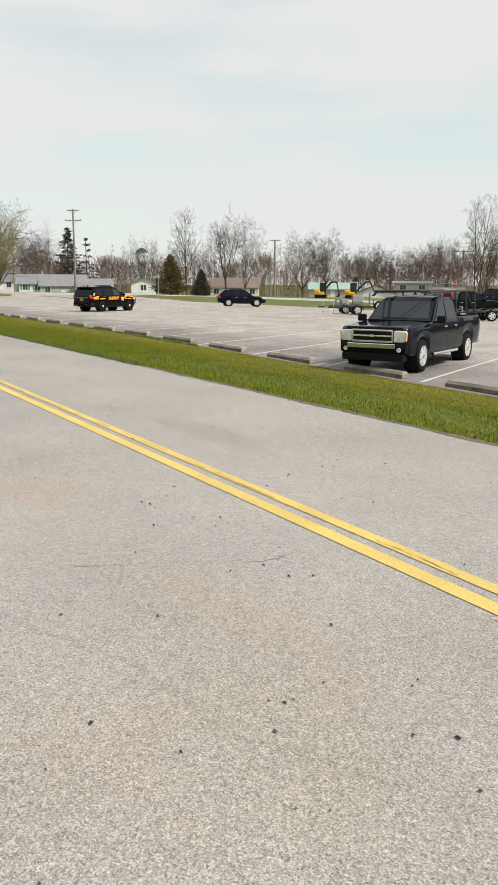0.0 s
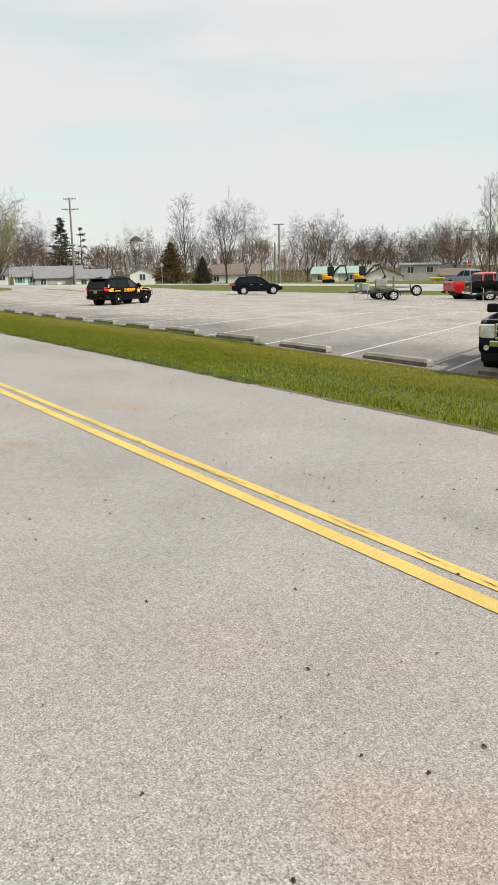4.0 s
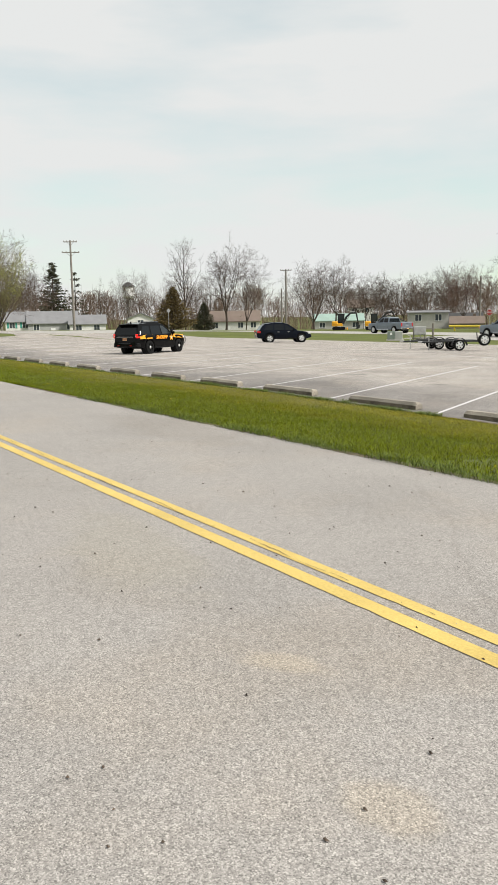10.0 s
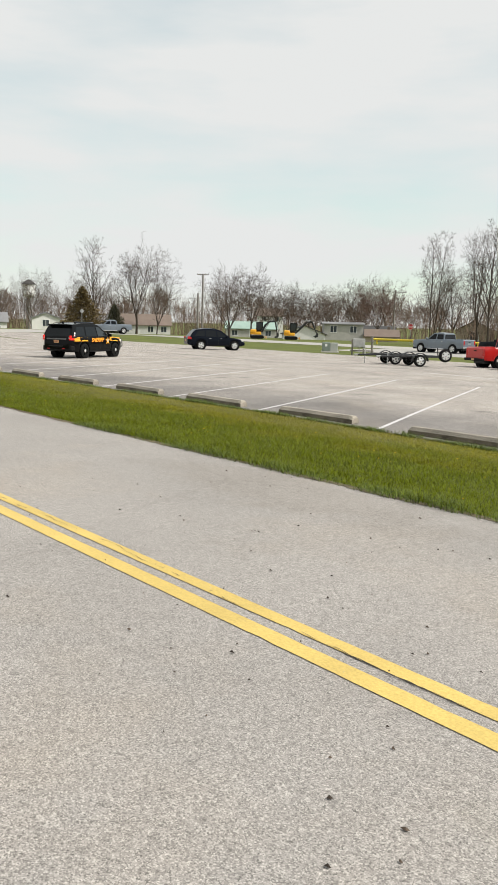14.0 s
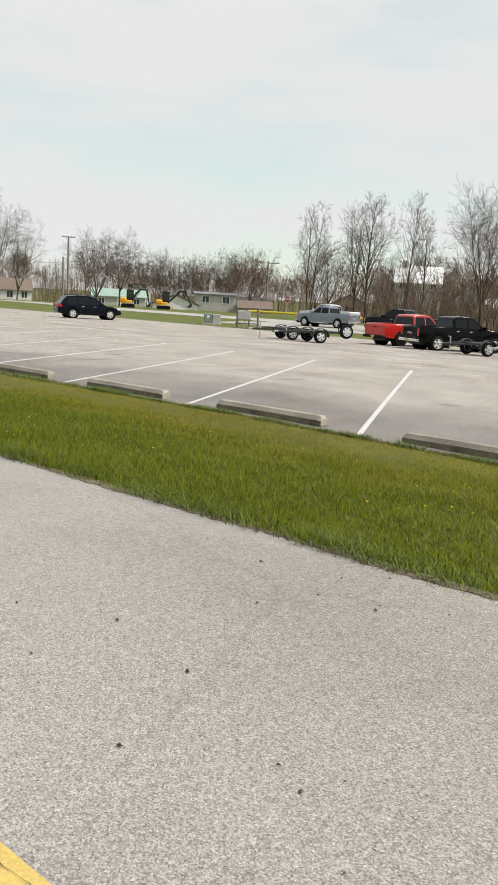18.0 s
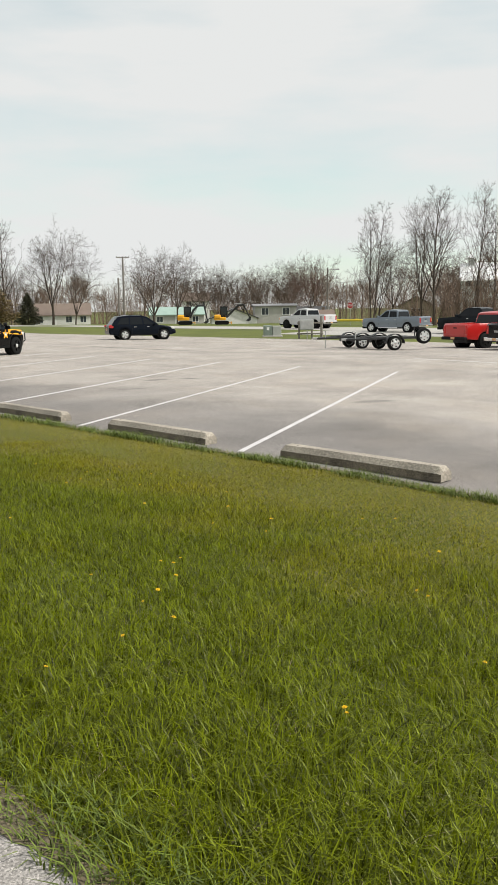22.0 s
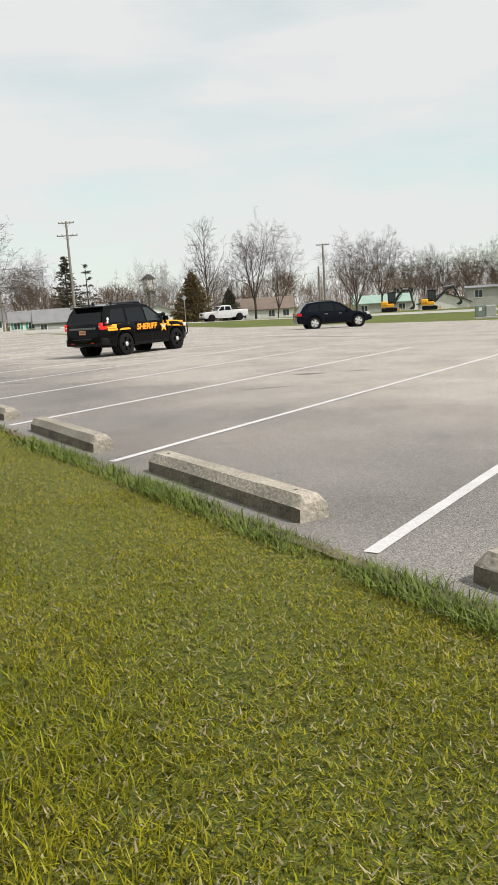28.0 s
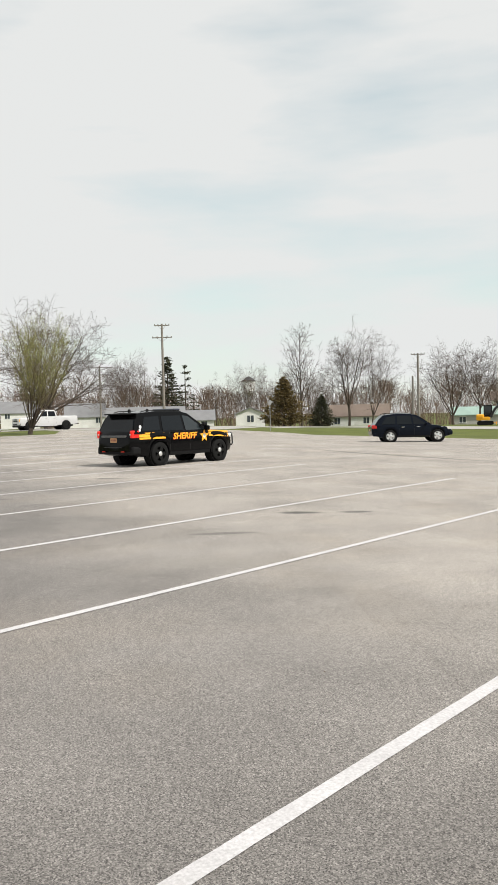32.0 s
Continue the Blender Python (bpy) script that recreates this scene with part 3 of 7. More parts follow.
def wheel(parent, x, y, r, style="five", width=0.24, name="wheel"):
    """A wheel as a pivot with its tyre, rim, spokes and hub; y > 0 is the left side."""
    e = new(name)
    e.parent = parent
    e.location = (x, y, r)
    s = 1 if y > 0 else -1
    bm = bmesh.new()
    rr = r * 0.66
    prof = [(rr, -width / 2), (r * 0.93, -width / 2), (r * 0.985, -width * 0.42), (r, -width * 0.2), (r, width * 0.2), (r * 0.985, width * 0.42), (r * 0.93, width / 2), (rr, width / 2)]
    lathe(bm, prof, 28)
    bmesh.ops.recalc_face_normals(bm, faces=bm.faces[:])
    part("tyre", bm, M_TYRE, e, smooth=True)
    rim_m = M_BLACKRIM if style in ("police", "dark") else M_ALLOY
    bm = bmesh.new()
    o = s * width * 0.5
    lathe(bm, [(rr, -o), (rr, o), (rr * 0.93, o), (rr * 0.88, o * 0.55), (rr * 0.86, -o)], 28)
    bmesh.ops.recalc_face_normals(bm, faces=bm.faces[:])
    rim = part("rim", bm, rim_m, e, smooth=False)
    # added black disc closes the rim, its colour giving dark gaps between spokes
    bm = bmesh.new()
    lathe(bm, [(0.001, o * 0.1), (rr * 0.88, o * 0.1)], 24)
    bmesh.ops.recalc_face_normals(bm, faces=bm.faces[:])
    part("brake_disc", bm, M_BLACKRIM, rim)
    bm = bmesh.new()
    n = {"five": 5, "six": 6, "police": 5, "dark": 6, "eight": 8}[style]
    for k in range(n):
        a = 2 * math.pi * k / n
        vs = box(bm, 0.03, rr * 0.95, -0.02, 0.02, -0.058, 0.058)
        for v in vs:
            t = clamp((v.co.x - 0.03) / (rr * 0.9), 0, 1)
            v.co.z *= (1.15 - 0.18 * t) * r / 0.38
            v.co.y += o * (0.86 - 0.12 * t)
        bmesh.ops.rotate(bm, cent=(0, 0, 0), matrix=Matrix.Rotation(a, 3, "Y"), verts=vs)
    part("spokes", bm, rim_m, e)
    bm = bmesh.new()
    k = 1.1 if style == "police" else 1.0
    lathe(bm, [(0.001, o * 1.14), (0.05 * k, o * 1.12), (0.075 * k, o * 1.02), (0.08 * k, o * 0.5)], 14)
    bmesh.ops.recalc_face_normals(bm, faces=bm.faces[:])
    part("hub_cap", bm, M_ALLOY if style == "police" else M_CHROME if style != "dark" else M_BLACKRIM, e, smooth=True)
    return e


def letters(text, size, material, parent, m, name="lettering", shear=0.0):
    """Raised lettering from the built-in font, as a mesh."""
    cu = bpy.data.curves.new("text", "FONT")
    cu.body, cu.size, cu.extrude, cu.shear = text, size, 0.004, shear
    cu.offset = size * 0.022
    cu.align_x, cu.align_y = "CENTER", "CENTER"
    cu.resolution_u = 3
    tmp = bpy.data.objects.new("text", cu)
    scene.collection.objects.link(tmp)
    bpy.context.view_layer.update()
    me = bpy.data.meshes.new_from_object(tmp.evaluated_get(bpy.context.evaluated_depsgraph_get()))
    bpy.data.objects.remove(tmp)
    me.materials.append(material)
    ob = new(name, me)
    ob.parent = parent
    ob.matrix_basis = m
    return ob


def front_glass(bm, spec, i, j, inset=0.06, proud=0.03):
    """Glass on the slanted cabin face between two outline points."""
    poly = spec["cabin"]["outline"]
    (xa, za), (xb, zb) = poly[i], poly[j]
    d = Vector((xb - xa, 0, zb - za))
    nrm = Vector((d.z, 0, -d.x)).normalized()
    if nrm.z < 0 and abs(nrm.z) > 0.01:
        nrm = -nrm
    if abs(nrm.z) <= 0.01 or (nrm.x > 0) != (xa + xb > poly[0][0] + poly[-1][0]):
        nrm = Vector((abs(nrm.x) * (1 if xa + xb > poly[0][0] + poly[-1][0] else -1), 0, abs(nrm.z)))
    pts = []
    for k in (0.10, 0.90):
        p = Vector((xa, 0, za)) + d * k
        pts.append((p, cabin_y(spec, p.z) - inset))
    vs = []
    for off in (proud, -0.004):
        for p, hw in pts:
            for s in (-1, 1):
                q = p + nrm * off
                vs.append(bm.verts.new((q.x, s * hw, q.z)))
    a, b, c, dd, e, f, g, h = vs
    for q in ((a, b, dd, c), (e, g, h, f), (a, e, f, b), (c, dd, h, g), (a, c, g, e), (b, f, h, dd)):
        bm.faces.new(q)
    bmesh.ops.recalc_face_normals(bm, faces=bm.faces[:])


SPEC = {
    "suv_police": dict(
        length=5.02, width=2.0, front_axle=1.64, rear_axle=-1.33, wheel_r=0.385,
        sill=[(-2.51, 0.50), (-2.3, 0.38), (-1.9, 0.30), (1.9, 0.30), (2.35, 0.34), (2.51, 0.42)],
        top=[(-2.51, 0.96), (-2.42, 1.12), (-1.2, 1.125), (0.95, 1.11), (1.2, 1.10), (1.8, 1.06), (2.25, 0.98), (2.45, 0.86), (2.51, 0.72)],
        plan=[(-2.51, 0.78), (-2.38, 0.89), (-2.1, 0.955), (-1.7, 0.99), (1.6, 0.99), (2.1, 0.95), (2.4, 0.86), (2.51, 0.76)],
        cabin=dict(z0=1.05, z1=1.77, w0=0.95, w1=0.72, outline=[(-2.42, 1.06), (-2.22, 1.56), (-2.08, 1.725), (-1.2, 1.79), (-0.2, 1.785), (0.20, 1.71), (1.20, 1.06)])),
    "suv_small": dict(
        length=4.82, width=1.93, front_axle=1.47, rear_axle=-1.33, wheel_r=0.365,
        sill=[(-2.41, 0.48), (-2.1, 0.36), (-1.8, 0.29), (1.8, 0.28), (2.2, 0.33), (2.41, 0.42)],
        top=[(-2.41, 0.92), (-2.25, 1.05), (-1.2, 1.06), (0.8, 1.0), (1.1, 1.0), (1.7, 0.93), (2.1, 0.83), (2.3, 0.70), (2.41, 0.58)],
        plan=[(-2.41, 0.76), (-2.2, 0.90), (-1.7, 0.99), (1.4, 0.99), (1.9, 0.94), (2.2, 0.82), (2.41, 0.68)],
        cabin=dict(z0=0.98, z1=1.70, w0=0.95, w1=0.70, outline=[(-2.22, 1.0), (-1.88, 1.48), (-1.72, 1.62), (-0.9, 1.70), (-0.1, 1.68), (0.25, 1.60), (1.15, 0.98)])),
    "pickup": dict(
        length=5.86, width=2.02, front_axle=1.92, rear_axle=-1.74, wheel_r=0.405, bed=(-2.80, -0.84),
        sill=[(-2.93, 0.55), (-2.6, 0.48), (-1.0, 0.42), (2.2, 0.42), (2.7, 0.42), (2.93, 0.50)],
        top=[(-2.93, 1.22), (-2.85, 1.30), (-0.95, 1.32), (-0.8, 1.25), (1.0, 1.24), (1.25, 1.24), (2.0, 1.20), (2.75, 1.15), (2.89, 1.11), (2.93, 1.04)],
        plan=[(-2.93, 0.95), (-2.7, 0.98), (1.9, 1.0), (2.4, 0.985), (2.75, 0.955), (2.93, 0.90)],
        cabin=dict(z0=1.2, z1=1.90, w0=0.95, w1=0.77, outline=[(-0.80, 1.2), (-0.72, 1.80), (-0.55, 1.88), (0.1, 1.91), (0.35, 1.885), (0.55, 1.82), (1.28, 1.2)])),
}


def detail_pickup(e, spec, body, chrome, paint_m, doors, style):
    front, rear = spec["length"] / 2, -spec["length"] / 2
    c = chrome
    # grille with bars, headlamps, bumper
    bm = bmesh.new()
    box(bm, front - 0.10, front + 0.012, -0.52, 0.52, 0.80, 1.08, 0.02)
    gr = part("grille", bm, M_TRIM, e)
    for z in (0.80, 0.94, 1.08):
        bm = bmesh.new()
        box(bm, front - 0.05, front + 0.035, -0.55, 0.55, z - 0.022, z + 0.022, 0.008)
        part("grille_bar", bm, c, gr)
    for s in (-1, 1):
        bm = bmesh.new()
        box(bm, front - 0.05, front + 0.03, s * 0.55 - 0.02, s * 0.55 + 0.02, 0.78, 1.10, 0.008)
        part("grille_surround", bm, c, gr)
    if style == "bow":
        bm = bmesh.new()
        box(bm, front + 0.03, front + 0.05, -0.10, 0.10, 0.925, 0.955, 0.006)
        box(bm, front + 0.03, front + 0.052, -0.045, 0.045, 0.905, 0.975, 0.006)
        part("badge", bm, M_CHROME, gr, "chrome badge")
    for s in (-1, 1):
        bm = bmesh.new()
        box(bm, front - 0.22, front + 0.022, s * 0.745 - 0.165, s * 0.745 + 0.165, 0.79, 1.085, 0.03)
        for v in bm.verts:
            v.co.x -= max(0, abs(v.co.y) - 0.70) * 0.10
        h = part("headlight", bm, M_HEAD, e)
        bm = bmesh.new()
        box(bm, front - 0.20, front + 0.012, s * 0.90 - 0.022, s * 0.90 + 0.022, 0.82, 1.05, 0.015)
        part("turn_signal", bm, M_AMBER, h, "amber lens")
    bm = bmesh.new()
    box(bm, front - 0.12, front + 0.10, -0.93, 0.93, 0.50, 0.76, 0.05)
    for v in bm.verts:
        v.co.x -= max(0, abs(v.co.y) - 0.5) ** 2 * 0.7
    fb = part("front_bumper", bm, M_TRIM if style == "bow" else c, e)
    bm = bmesh.new()
    if style == "bow":
        box(bm, front - 0.02, front + 0.115, -0.66, 0.66, 0.63, 0.755, 0.02)
        part("bumper_face_bar", bm, c, fb, "polished upper bumper bar")
        for s in (-1, 1):
            bm = bmesh.new()
            lathe(bm, [(0.001, 0), (0.055, 0.002), (0.06, -0.02)], 12)
            f = part("fog_lamp", bm, M_HEAD, fb)
            f.matrix_basis = pose(front + 0.05, s * 0.74, 0.60, 0, 0, -90)
    else:
        box(bm, front + 0.02, front + 0.112, -0.40, 0.40, 0.53, 0.62, 0.02)
        part("air_intake", bm, M_TRIM, fb)
    if style == "bow":
        bm = bmesh.new()
        box(bm, front - 0.14, front + 0.03, -0.78, 0.78, 1.105, 1.165, 0.02)
        for v in bm.verts:
            v.co.x -= max(0, abs(v.co.y) - 0.4) ** 2 * 0.6
        part("bonnet_deflector", bm, M_TRIM, e, "smoked plastic bonnet deflector")
    bm = bmesh.new()
    box(bm, front - 0.30, front + 0.02, -0.86, 0.86, 0.30, 0.50, 0.04)
    part("front_valance", bm, M_TRIM, fb)
    for s in (-1, 1):
        bm = bmesh.new()
        box(bm, 1.18, 1.24, s * 0.10, s * 0.52, 1.262, 1.285, 0.006, pose(0, 0, 0, 0, 4, 0))
        part("wiper", bm, M_TRIM, e)
    # tailgate and rear lamps
    bm = bmesh.new()
    box(bm, rear - 0.012, rear + 0.03, -0.72, 0.72, 0.66, 1.24, 0.02)
    tg = part("tailgate", bm, paint_m, e)
    bm = bmesh.new()
    box(bm, rear - 0.022, rear - 0.008, -0.14, 0.14, 1.06, 1.12, 0.004)
    part("tailgate_handle", bm, M_TRIM, tg)
    if style == "chrome":
        bm = bmesh.new()
        for k in range(3):
            box(bm, rear - 0.020, rear - 0.010, -0.24 + k * 0.17, -0.10 + k * 0.17, 0.88, 0.98, 0.004)
        part("maker_mark", bm, M_GALV, tg, "pale metal mark")
    for s in (-1, 1):
        bm = bmesh.new()
        box(bm, rear - 0.014, rear + 0.10, s * 0.84 - 0.085, s * 0.84 + 0.085, 0.80, 1.21, 0.02)
        part("tail_light", bm, M_TAIL, e)
    bm = bmesh.new()
    box(bm, rear - 0.16, rear + 0.06, -0.93, 0.93, 0.47, 0.63, 0.03)
    rb = part("rear_bumper", bm, c, e)
    bm = bmesh.new()
    box(bm, rear - 0.168, rear - 0.155, -0.15, 0.15, 0.50, 0.62, 0.004)
    part("number_plate", bm, M_PLATE, rb)
    # doors: seams, handles, mirrors, running boards
    for s in (-1, 1):
        for k, (xa, xb) in enumerate(doors):
            for x in (xa, xb) if k == 0 else (xb,):
                bm = bmesh.new()
                body_panel(bm, spec, [(x - 0.006, 0.55), (x + 0.006, 0.55), (x + 0.006, 1.20), (x - 0.006, 1.20)], s, 0.002, 1)
                part("door_seam", bm, M_TRIM, e)
            bm = bmesh.new()
            hx = xa + 0.16
            yb = body_y(spec, hx, 1.1)
            box(bm, hx - 0.09, hx + 0.09, s * (yb + 0.012) - 0.018, s * (yb + 0.012) + 0.018, 1.085, 1.125, 0.01)
            part("door_handle", bm, c, e)
        bm = bmesh.new()
        xm = doors[-1][1] - 0.05
        box(bm, xm - 0.06, xm + 0.09, s * 1.16 - 0.12, s * 1.16 + 0.12, 1.22, 1.42, 0.04)
        box(bm, xm - 0.02, xm + 0.04, s * 0.98 - 0.10, s * 0.98 + 0.10, 1.22, 1.27, 0.01)
        part("side_mirror", bm, paint_m if style != "bow" else M_TRIM, e)
        bm = bmesh.new()
        tube(bm, [(doors[0][0] - 0.1, s * 0.98, 0.40), (doors[-1][1] + 0.05, s * 0.98, 0.40)], 0.045, 8)
        part("running_board", bm, c if style != "plain" else M_TRIM, e)
    # underside and bed shadow gap
    bm = bmesh.new()
    box(bm, rear + 0.3, front - 0.3, -0.55, 0.55, 0.30, 0.52, 0.03)
    part("chassis", bm, M_STEEL, e)


def vehicle(name, kind, paint_m, label, category, wheel_style, windows, front_i, rear_i, chrome=M_CHROME, extra=None, glass=M_GLASS):
    """A car: body, cabin, glass, wheels and trim under one Empty at ground level, facing +x."""
    spec = SPEC[kind]
    e = new(name)
    bm = bmesh.new()
    hull(bm, spec)
    body = part("body", bm, paint_m, e)
    body.data.shade_smooth()
    body.data.set_sharp_from_angle(angle=radians(38))
    bm = bmesh.new()
    cabin(bm, spec)
    cb = part("cabin", bm, paint_m, e)
    cb.data.shade_smooth()
    cb.data.set_sharp_from_angle(angle=radians(30))
    for s in (-1, 1):
        for k, poly in enumerate(windows):
            bm = bmesh.new()
            side_panel(bm, spec, poly, s)
            part("side_window", bm, glass if k < len(windows) - 1 else M_CLEAR if kind == "suv_police" else glass, e)
    bm = bmesh.new()
    front_glass(bm, spec, front_i[0], front_i[1])
    part("windscreen", bm, M_CLEAR if kind == "pickup" else glass, e)
    bm = bmesh.new()
    front_glass(bm, spec, rear_i[0], rear_i[1], 0.10)
    part("rear_window", bm, glass, e)
    r, yw = spec["wheel_r"], spec["width"] / 2 - 0.125
    for x in (spec["front_axle"], spec["rear_axle"]):
        for s in (-1, 1):
            wheel(e, x, s * yw, r, wheel_style)
            bm = bmesh.new()
            lathe(bm, [(r * 1.17, -0.30), (r * 1.17, 0.02), (0.02, -0.29)], 20)
            wl = part("wheel_well", bm, M_TRIM, e)
            wl.matrix_basis = pose(x, s * (spec["width"] / 2 * 0.93), r, 0, 0, 0 if s > 0 else 180)
    if extra:
        extra(e, spec, body)
    return tagged(e, label, category)


# ---- the parked vehicles ----
def police_extra(e, spec, body):
    L2 = spec["length"] / 2
    # bumpers and lower cladding
    bm = bmesh.new()
    box(bm, -L2 - 0.05, -L2 + 0.30, -0.93, 0.93, 0.40, 0.66, 0.06)
    for v in bm.verts:
        v.co.x += max(0, abs(v.co.y) - 0.55) ** 2 * 0.8
    rb = part("rear_bumper", bm, M_TRIM, e)
    bm = bmesh.new()
    box(bm, -L2 - 0.062, -L2 - 0.045, -0.45, 0.45, 0.62, 0.64, 0.003)
    part("step_trim", bm, M_STEEL, rb, "worn scuff strip")
    for y0 in (0.40, -0.56):
        bm = bmesh.new()
        box(bm, -L2 - 0.06, -L2 - 0.045, y0, y0 + 0.16, 0.48, 0.515, 0.004)
        part("reflector", bm, M_TAIL, rb)
    bm = bmesh.new()
    box(bm, -L2 - 0.02, -L2 + 0.08, -0.62, 0.62, 0.95, 1.02, 0.02)
    part("tailgate_trim", bm, mat("grey_plastic", (0.10, 0.10, 0.10), 0.4), e)
    bm = bmesh.new()
    box(bm, -L2 - 0.022, -L2 + 0.02, -0.155, 0.155, 0.79, 0.93, 0.004)
    pl = part("number_plate", bm, M_PLATE, e)
    bm = bmesh.new()
    for k in range(6):
        box(bm, -L2 - 0.026, -L2 - 0.02, -0.12 + k * 0.042, -0.095 + k * 0.042, 0.83, 0.90)
    part("plate_bars", bm, M_PLATE_BAR, pl)
    for s in (-1, 1):
        bm = bmesh.new()
        box(bm, -L2 + 0.02, -L2 + 0.30, s * 0.885 - 0.05, s * 0.885 + 0.07, 0.93, 1.17, 0.03)
        for v in bm.verts:
            v.co.y -= s * max(0, -(v.co.x + L2 - 0.12)) * 0.55
        tl = part("tail_light", bm, M_TAIL_ON, e)
        bm = bmesh.new()
        box(bm, -L2 + 0.014, -L2 + 0.12, s * 0.86 - 0.02, s * 0.86 + 0.04, 1.02, 1.07, 0.01)
        for v in bm.verts:
            v.co.y -= s * max(0, -(v.co.x + L2 - 0.12)) * 0.55
        part("lamp_core", bm, M_HEAD, tl, "white reversing lens")
        # livery
        for n, (za, zb) in enumerate(((0.878, 0.943), (0.955, 1.020), (1.032, 1.092))):
            bm = bmesh.new()
            body_panel(bm, spec, [(-2.20, za), (-1.06, za), (-1.06, zb), (-2.20, zb)], s, 0.006)
            part("livery_stripe", bm, M_GOLD, e)
            bm = bmesh.new()
            body_panel(bm, spec, [(1.08, za + 0.02), (2.22, za - 0.04), (2.18, zb - 0.04), (1.08, zb + 0.02)], s, 0.006)
            part("livery_stripe", bm, M_GOLD, e)
        yb = body_y(spec, 0.0, 0.92) + 0.007
        turn = Matrix.Rotation(radians(90), 4, "X") if s < 0 else Matrix.Rotation(radians(180), 4, "Z") @ Matrix.Rotation(radians(90), 4, "X")
        t = letters("SHERIFF", 0.30, M_GOLD, e, Matrix.Translation((-0.14, s * yb, 0.935)) @ turn @ Matrix.Diagonal((1.10, 0.95, 1, 1)), "door_lettering", 0.18)
        letters("SHERIFF", 0.30, M_RED_VINYL, t, Matrix.Translation((-0.012, -0.014, -0.003)), "lettering_shadow", 0.18)
        bm = bmesh.new()
        ring = []
        for k in range(10):
            r = 0.235 if k % 2 == 0 else 0.105
            a = math.pi / 2 + k * math.pi / 5
            ring.append((0.84 + r * math.cos(a), 0.91 + r * math.sin(a)))
        ys = s * (body_y(spec, 1.0, 0.93) + 0.008)
        prism(bm, ring, ys - 0.006, ys + 0.006)
        st = part("star_badge", bm, M_GOLD, e, "gold five-pointed star with a pale round centre")
        bm = bmesh.new()
        lathe(bm, [(0.001, 0.0), (0.075, 0.0), (0.08, -0.006)], 16)
        c = part("star_centre", bm, mat("pale_vinyl", (0.75, 0.72, 0.66), 0.5), st)
        c.matrix_basis = pose(0.84, ys + s * 0.010, 0.91, 0, 0, 0 if s > 0 else 180)
        # seams, handles, mirrors
        for x in (-0.86, 0.12, 1.14):
            bm = bmesh.new()
            body_panel(bm, spec, [(x - 0.006, 0.42), (x + 0.006, 0.42), (x + 0.006, 1.09), (x - 0.006, 1.09)], s, 0.003, 1)
            part("door_seam", bm, M_DARK, e)
        for x in (-0.66, 0.32):
            bm = bmesh.new()
            yh = body_y(spec, x, 1.06) + 0.014
            box(bm, x - 0.10, x + 0.10, s * yh - 0.018, s * yh + 0.018, 1.045, 1.08, 0.01)
            part("door_handle", bm, P_BLACK, e)
        bm = bmesh.new()
        box(bm, 0.80, 0.93, s * 1.10 - 0.11, s * 1.10 + 0.11, 1.10, 1.27, 0.04)
        part("side_mirror", bm, P_BLACK, e)
        bm = bmesh.new()
        body_panel(bm, spec, [(-0.9, 0.32), (1.12, 0.32), (1.12, 0.43), (-0.9, 0.43)], s, 0.02)
        part("sill_cladding", bm, M_TRIM, e)
        for ax in (spec["front_axle"], spec["rear_axle"]):
            bm = bmesh.new()
            r0, r1 = spec["wheel_r"] * 1.12, spec["wheel_r"] * 1.22
            vs = []
            for k in range(15):
                a = math.pi * (k / 14) * 1.08 - 0.12
                for r in (r0, r1):
                    x, z = ax + r * math.cos(a), spec["wheel_r"] + r * math.sin(a)
                    for d in (0.018, -0.05):
                        vs.append(bm.verts.new((x, s * (body_y(spec, x, max(z, 0.4)) + d), z)))
            for k in range(14):
                b0, b1 = vs[4 * k:4 * k + 4], vs[4 * k + 4:4 * k + 8]
                for i, j in ((0, 2), (2, 3), (3, 1), (1, 0)):
                    bm.faces.new((b0[i], b0[j], b1[j], b1[i]))
            bmesh.ops.recalc_face_normals(bm, faces=bm.faces[:])
            part("arch_flare", bm, P_BLACK, e)
        bm = bmesh.new()
        box(bm, 2.10, 2.42, s * 0.78 - 0.11, s * 0.78 + 0.11, 0.82, 0.97, 0.04)
        part("headlight", bm, M_HEAD, e)
    # push bumper
    bm = bmesh.new()
    for s in (-1, 1):
        box(bm, L2 + 0.10, L2 + 0.19, s * 0.36 - 0.03, s * 0.36 + 0.03, 0.40, 1.02, 0.015)
        tube(bm, [(L2 - 0.1, s * 0.36, 0.5), (L2 + 0.14, s * 0.36, 0.5)], 0.03, 6)
        tube(bm, [(L2 + 0.12, s * 0.36, 0.98), (L2 + 0.10, s * 0.70, 0.96), (L2 - 0.08, s * 0.90, 0.90), (L2 - 0.06, s * 0.90, 0.60), (L2 + 0.11, s * 0.70, 0.52), (L2 + 0.14, s * 0.36, 0.52)], 0.026, 8)
    for z in (0.55, 0.78, 0.98):
        box(bm, L2 + 0.11, L2 + 0.16, -0.36, 0.36, z - 0.03, z + 0.03, 0.01)
    part("push_bumper", bm, M_STEEL, e)
    bm = bmesh.new()
    box(bm, L2 - 0.06, L2 + 0.02, -0.62, 0.62, 0.45, 0.72, 0.03)
    part("grille", bm, M_TRIM, e)
    # roof gear: light bar, aerials, roof rails, rear spoiler
    bm = bmesh.new()
    box(bm, -0.22, 0.08, -0.56, 0.56, 1.79, 1.87, 0.03)
    lb = part("light_bar", bm, mat("dark_lens", (0.03, 0.035, 0.05), 0.2, coat=0.6), e)
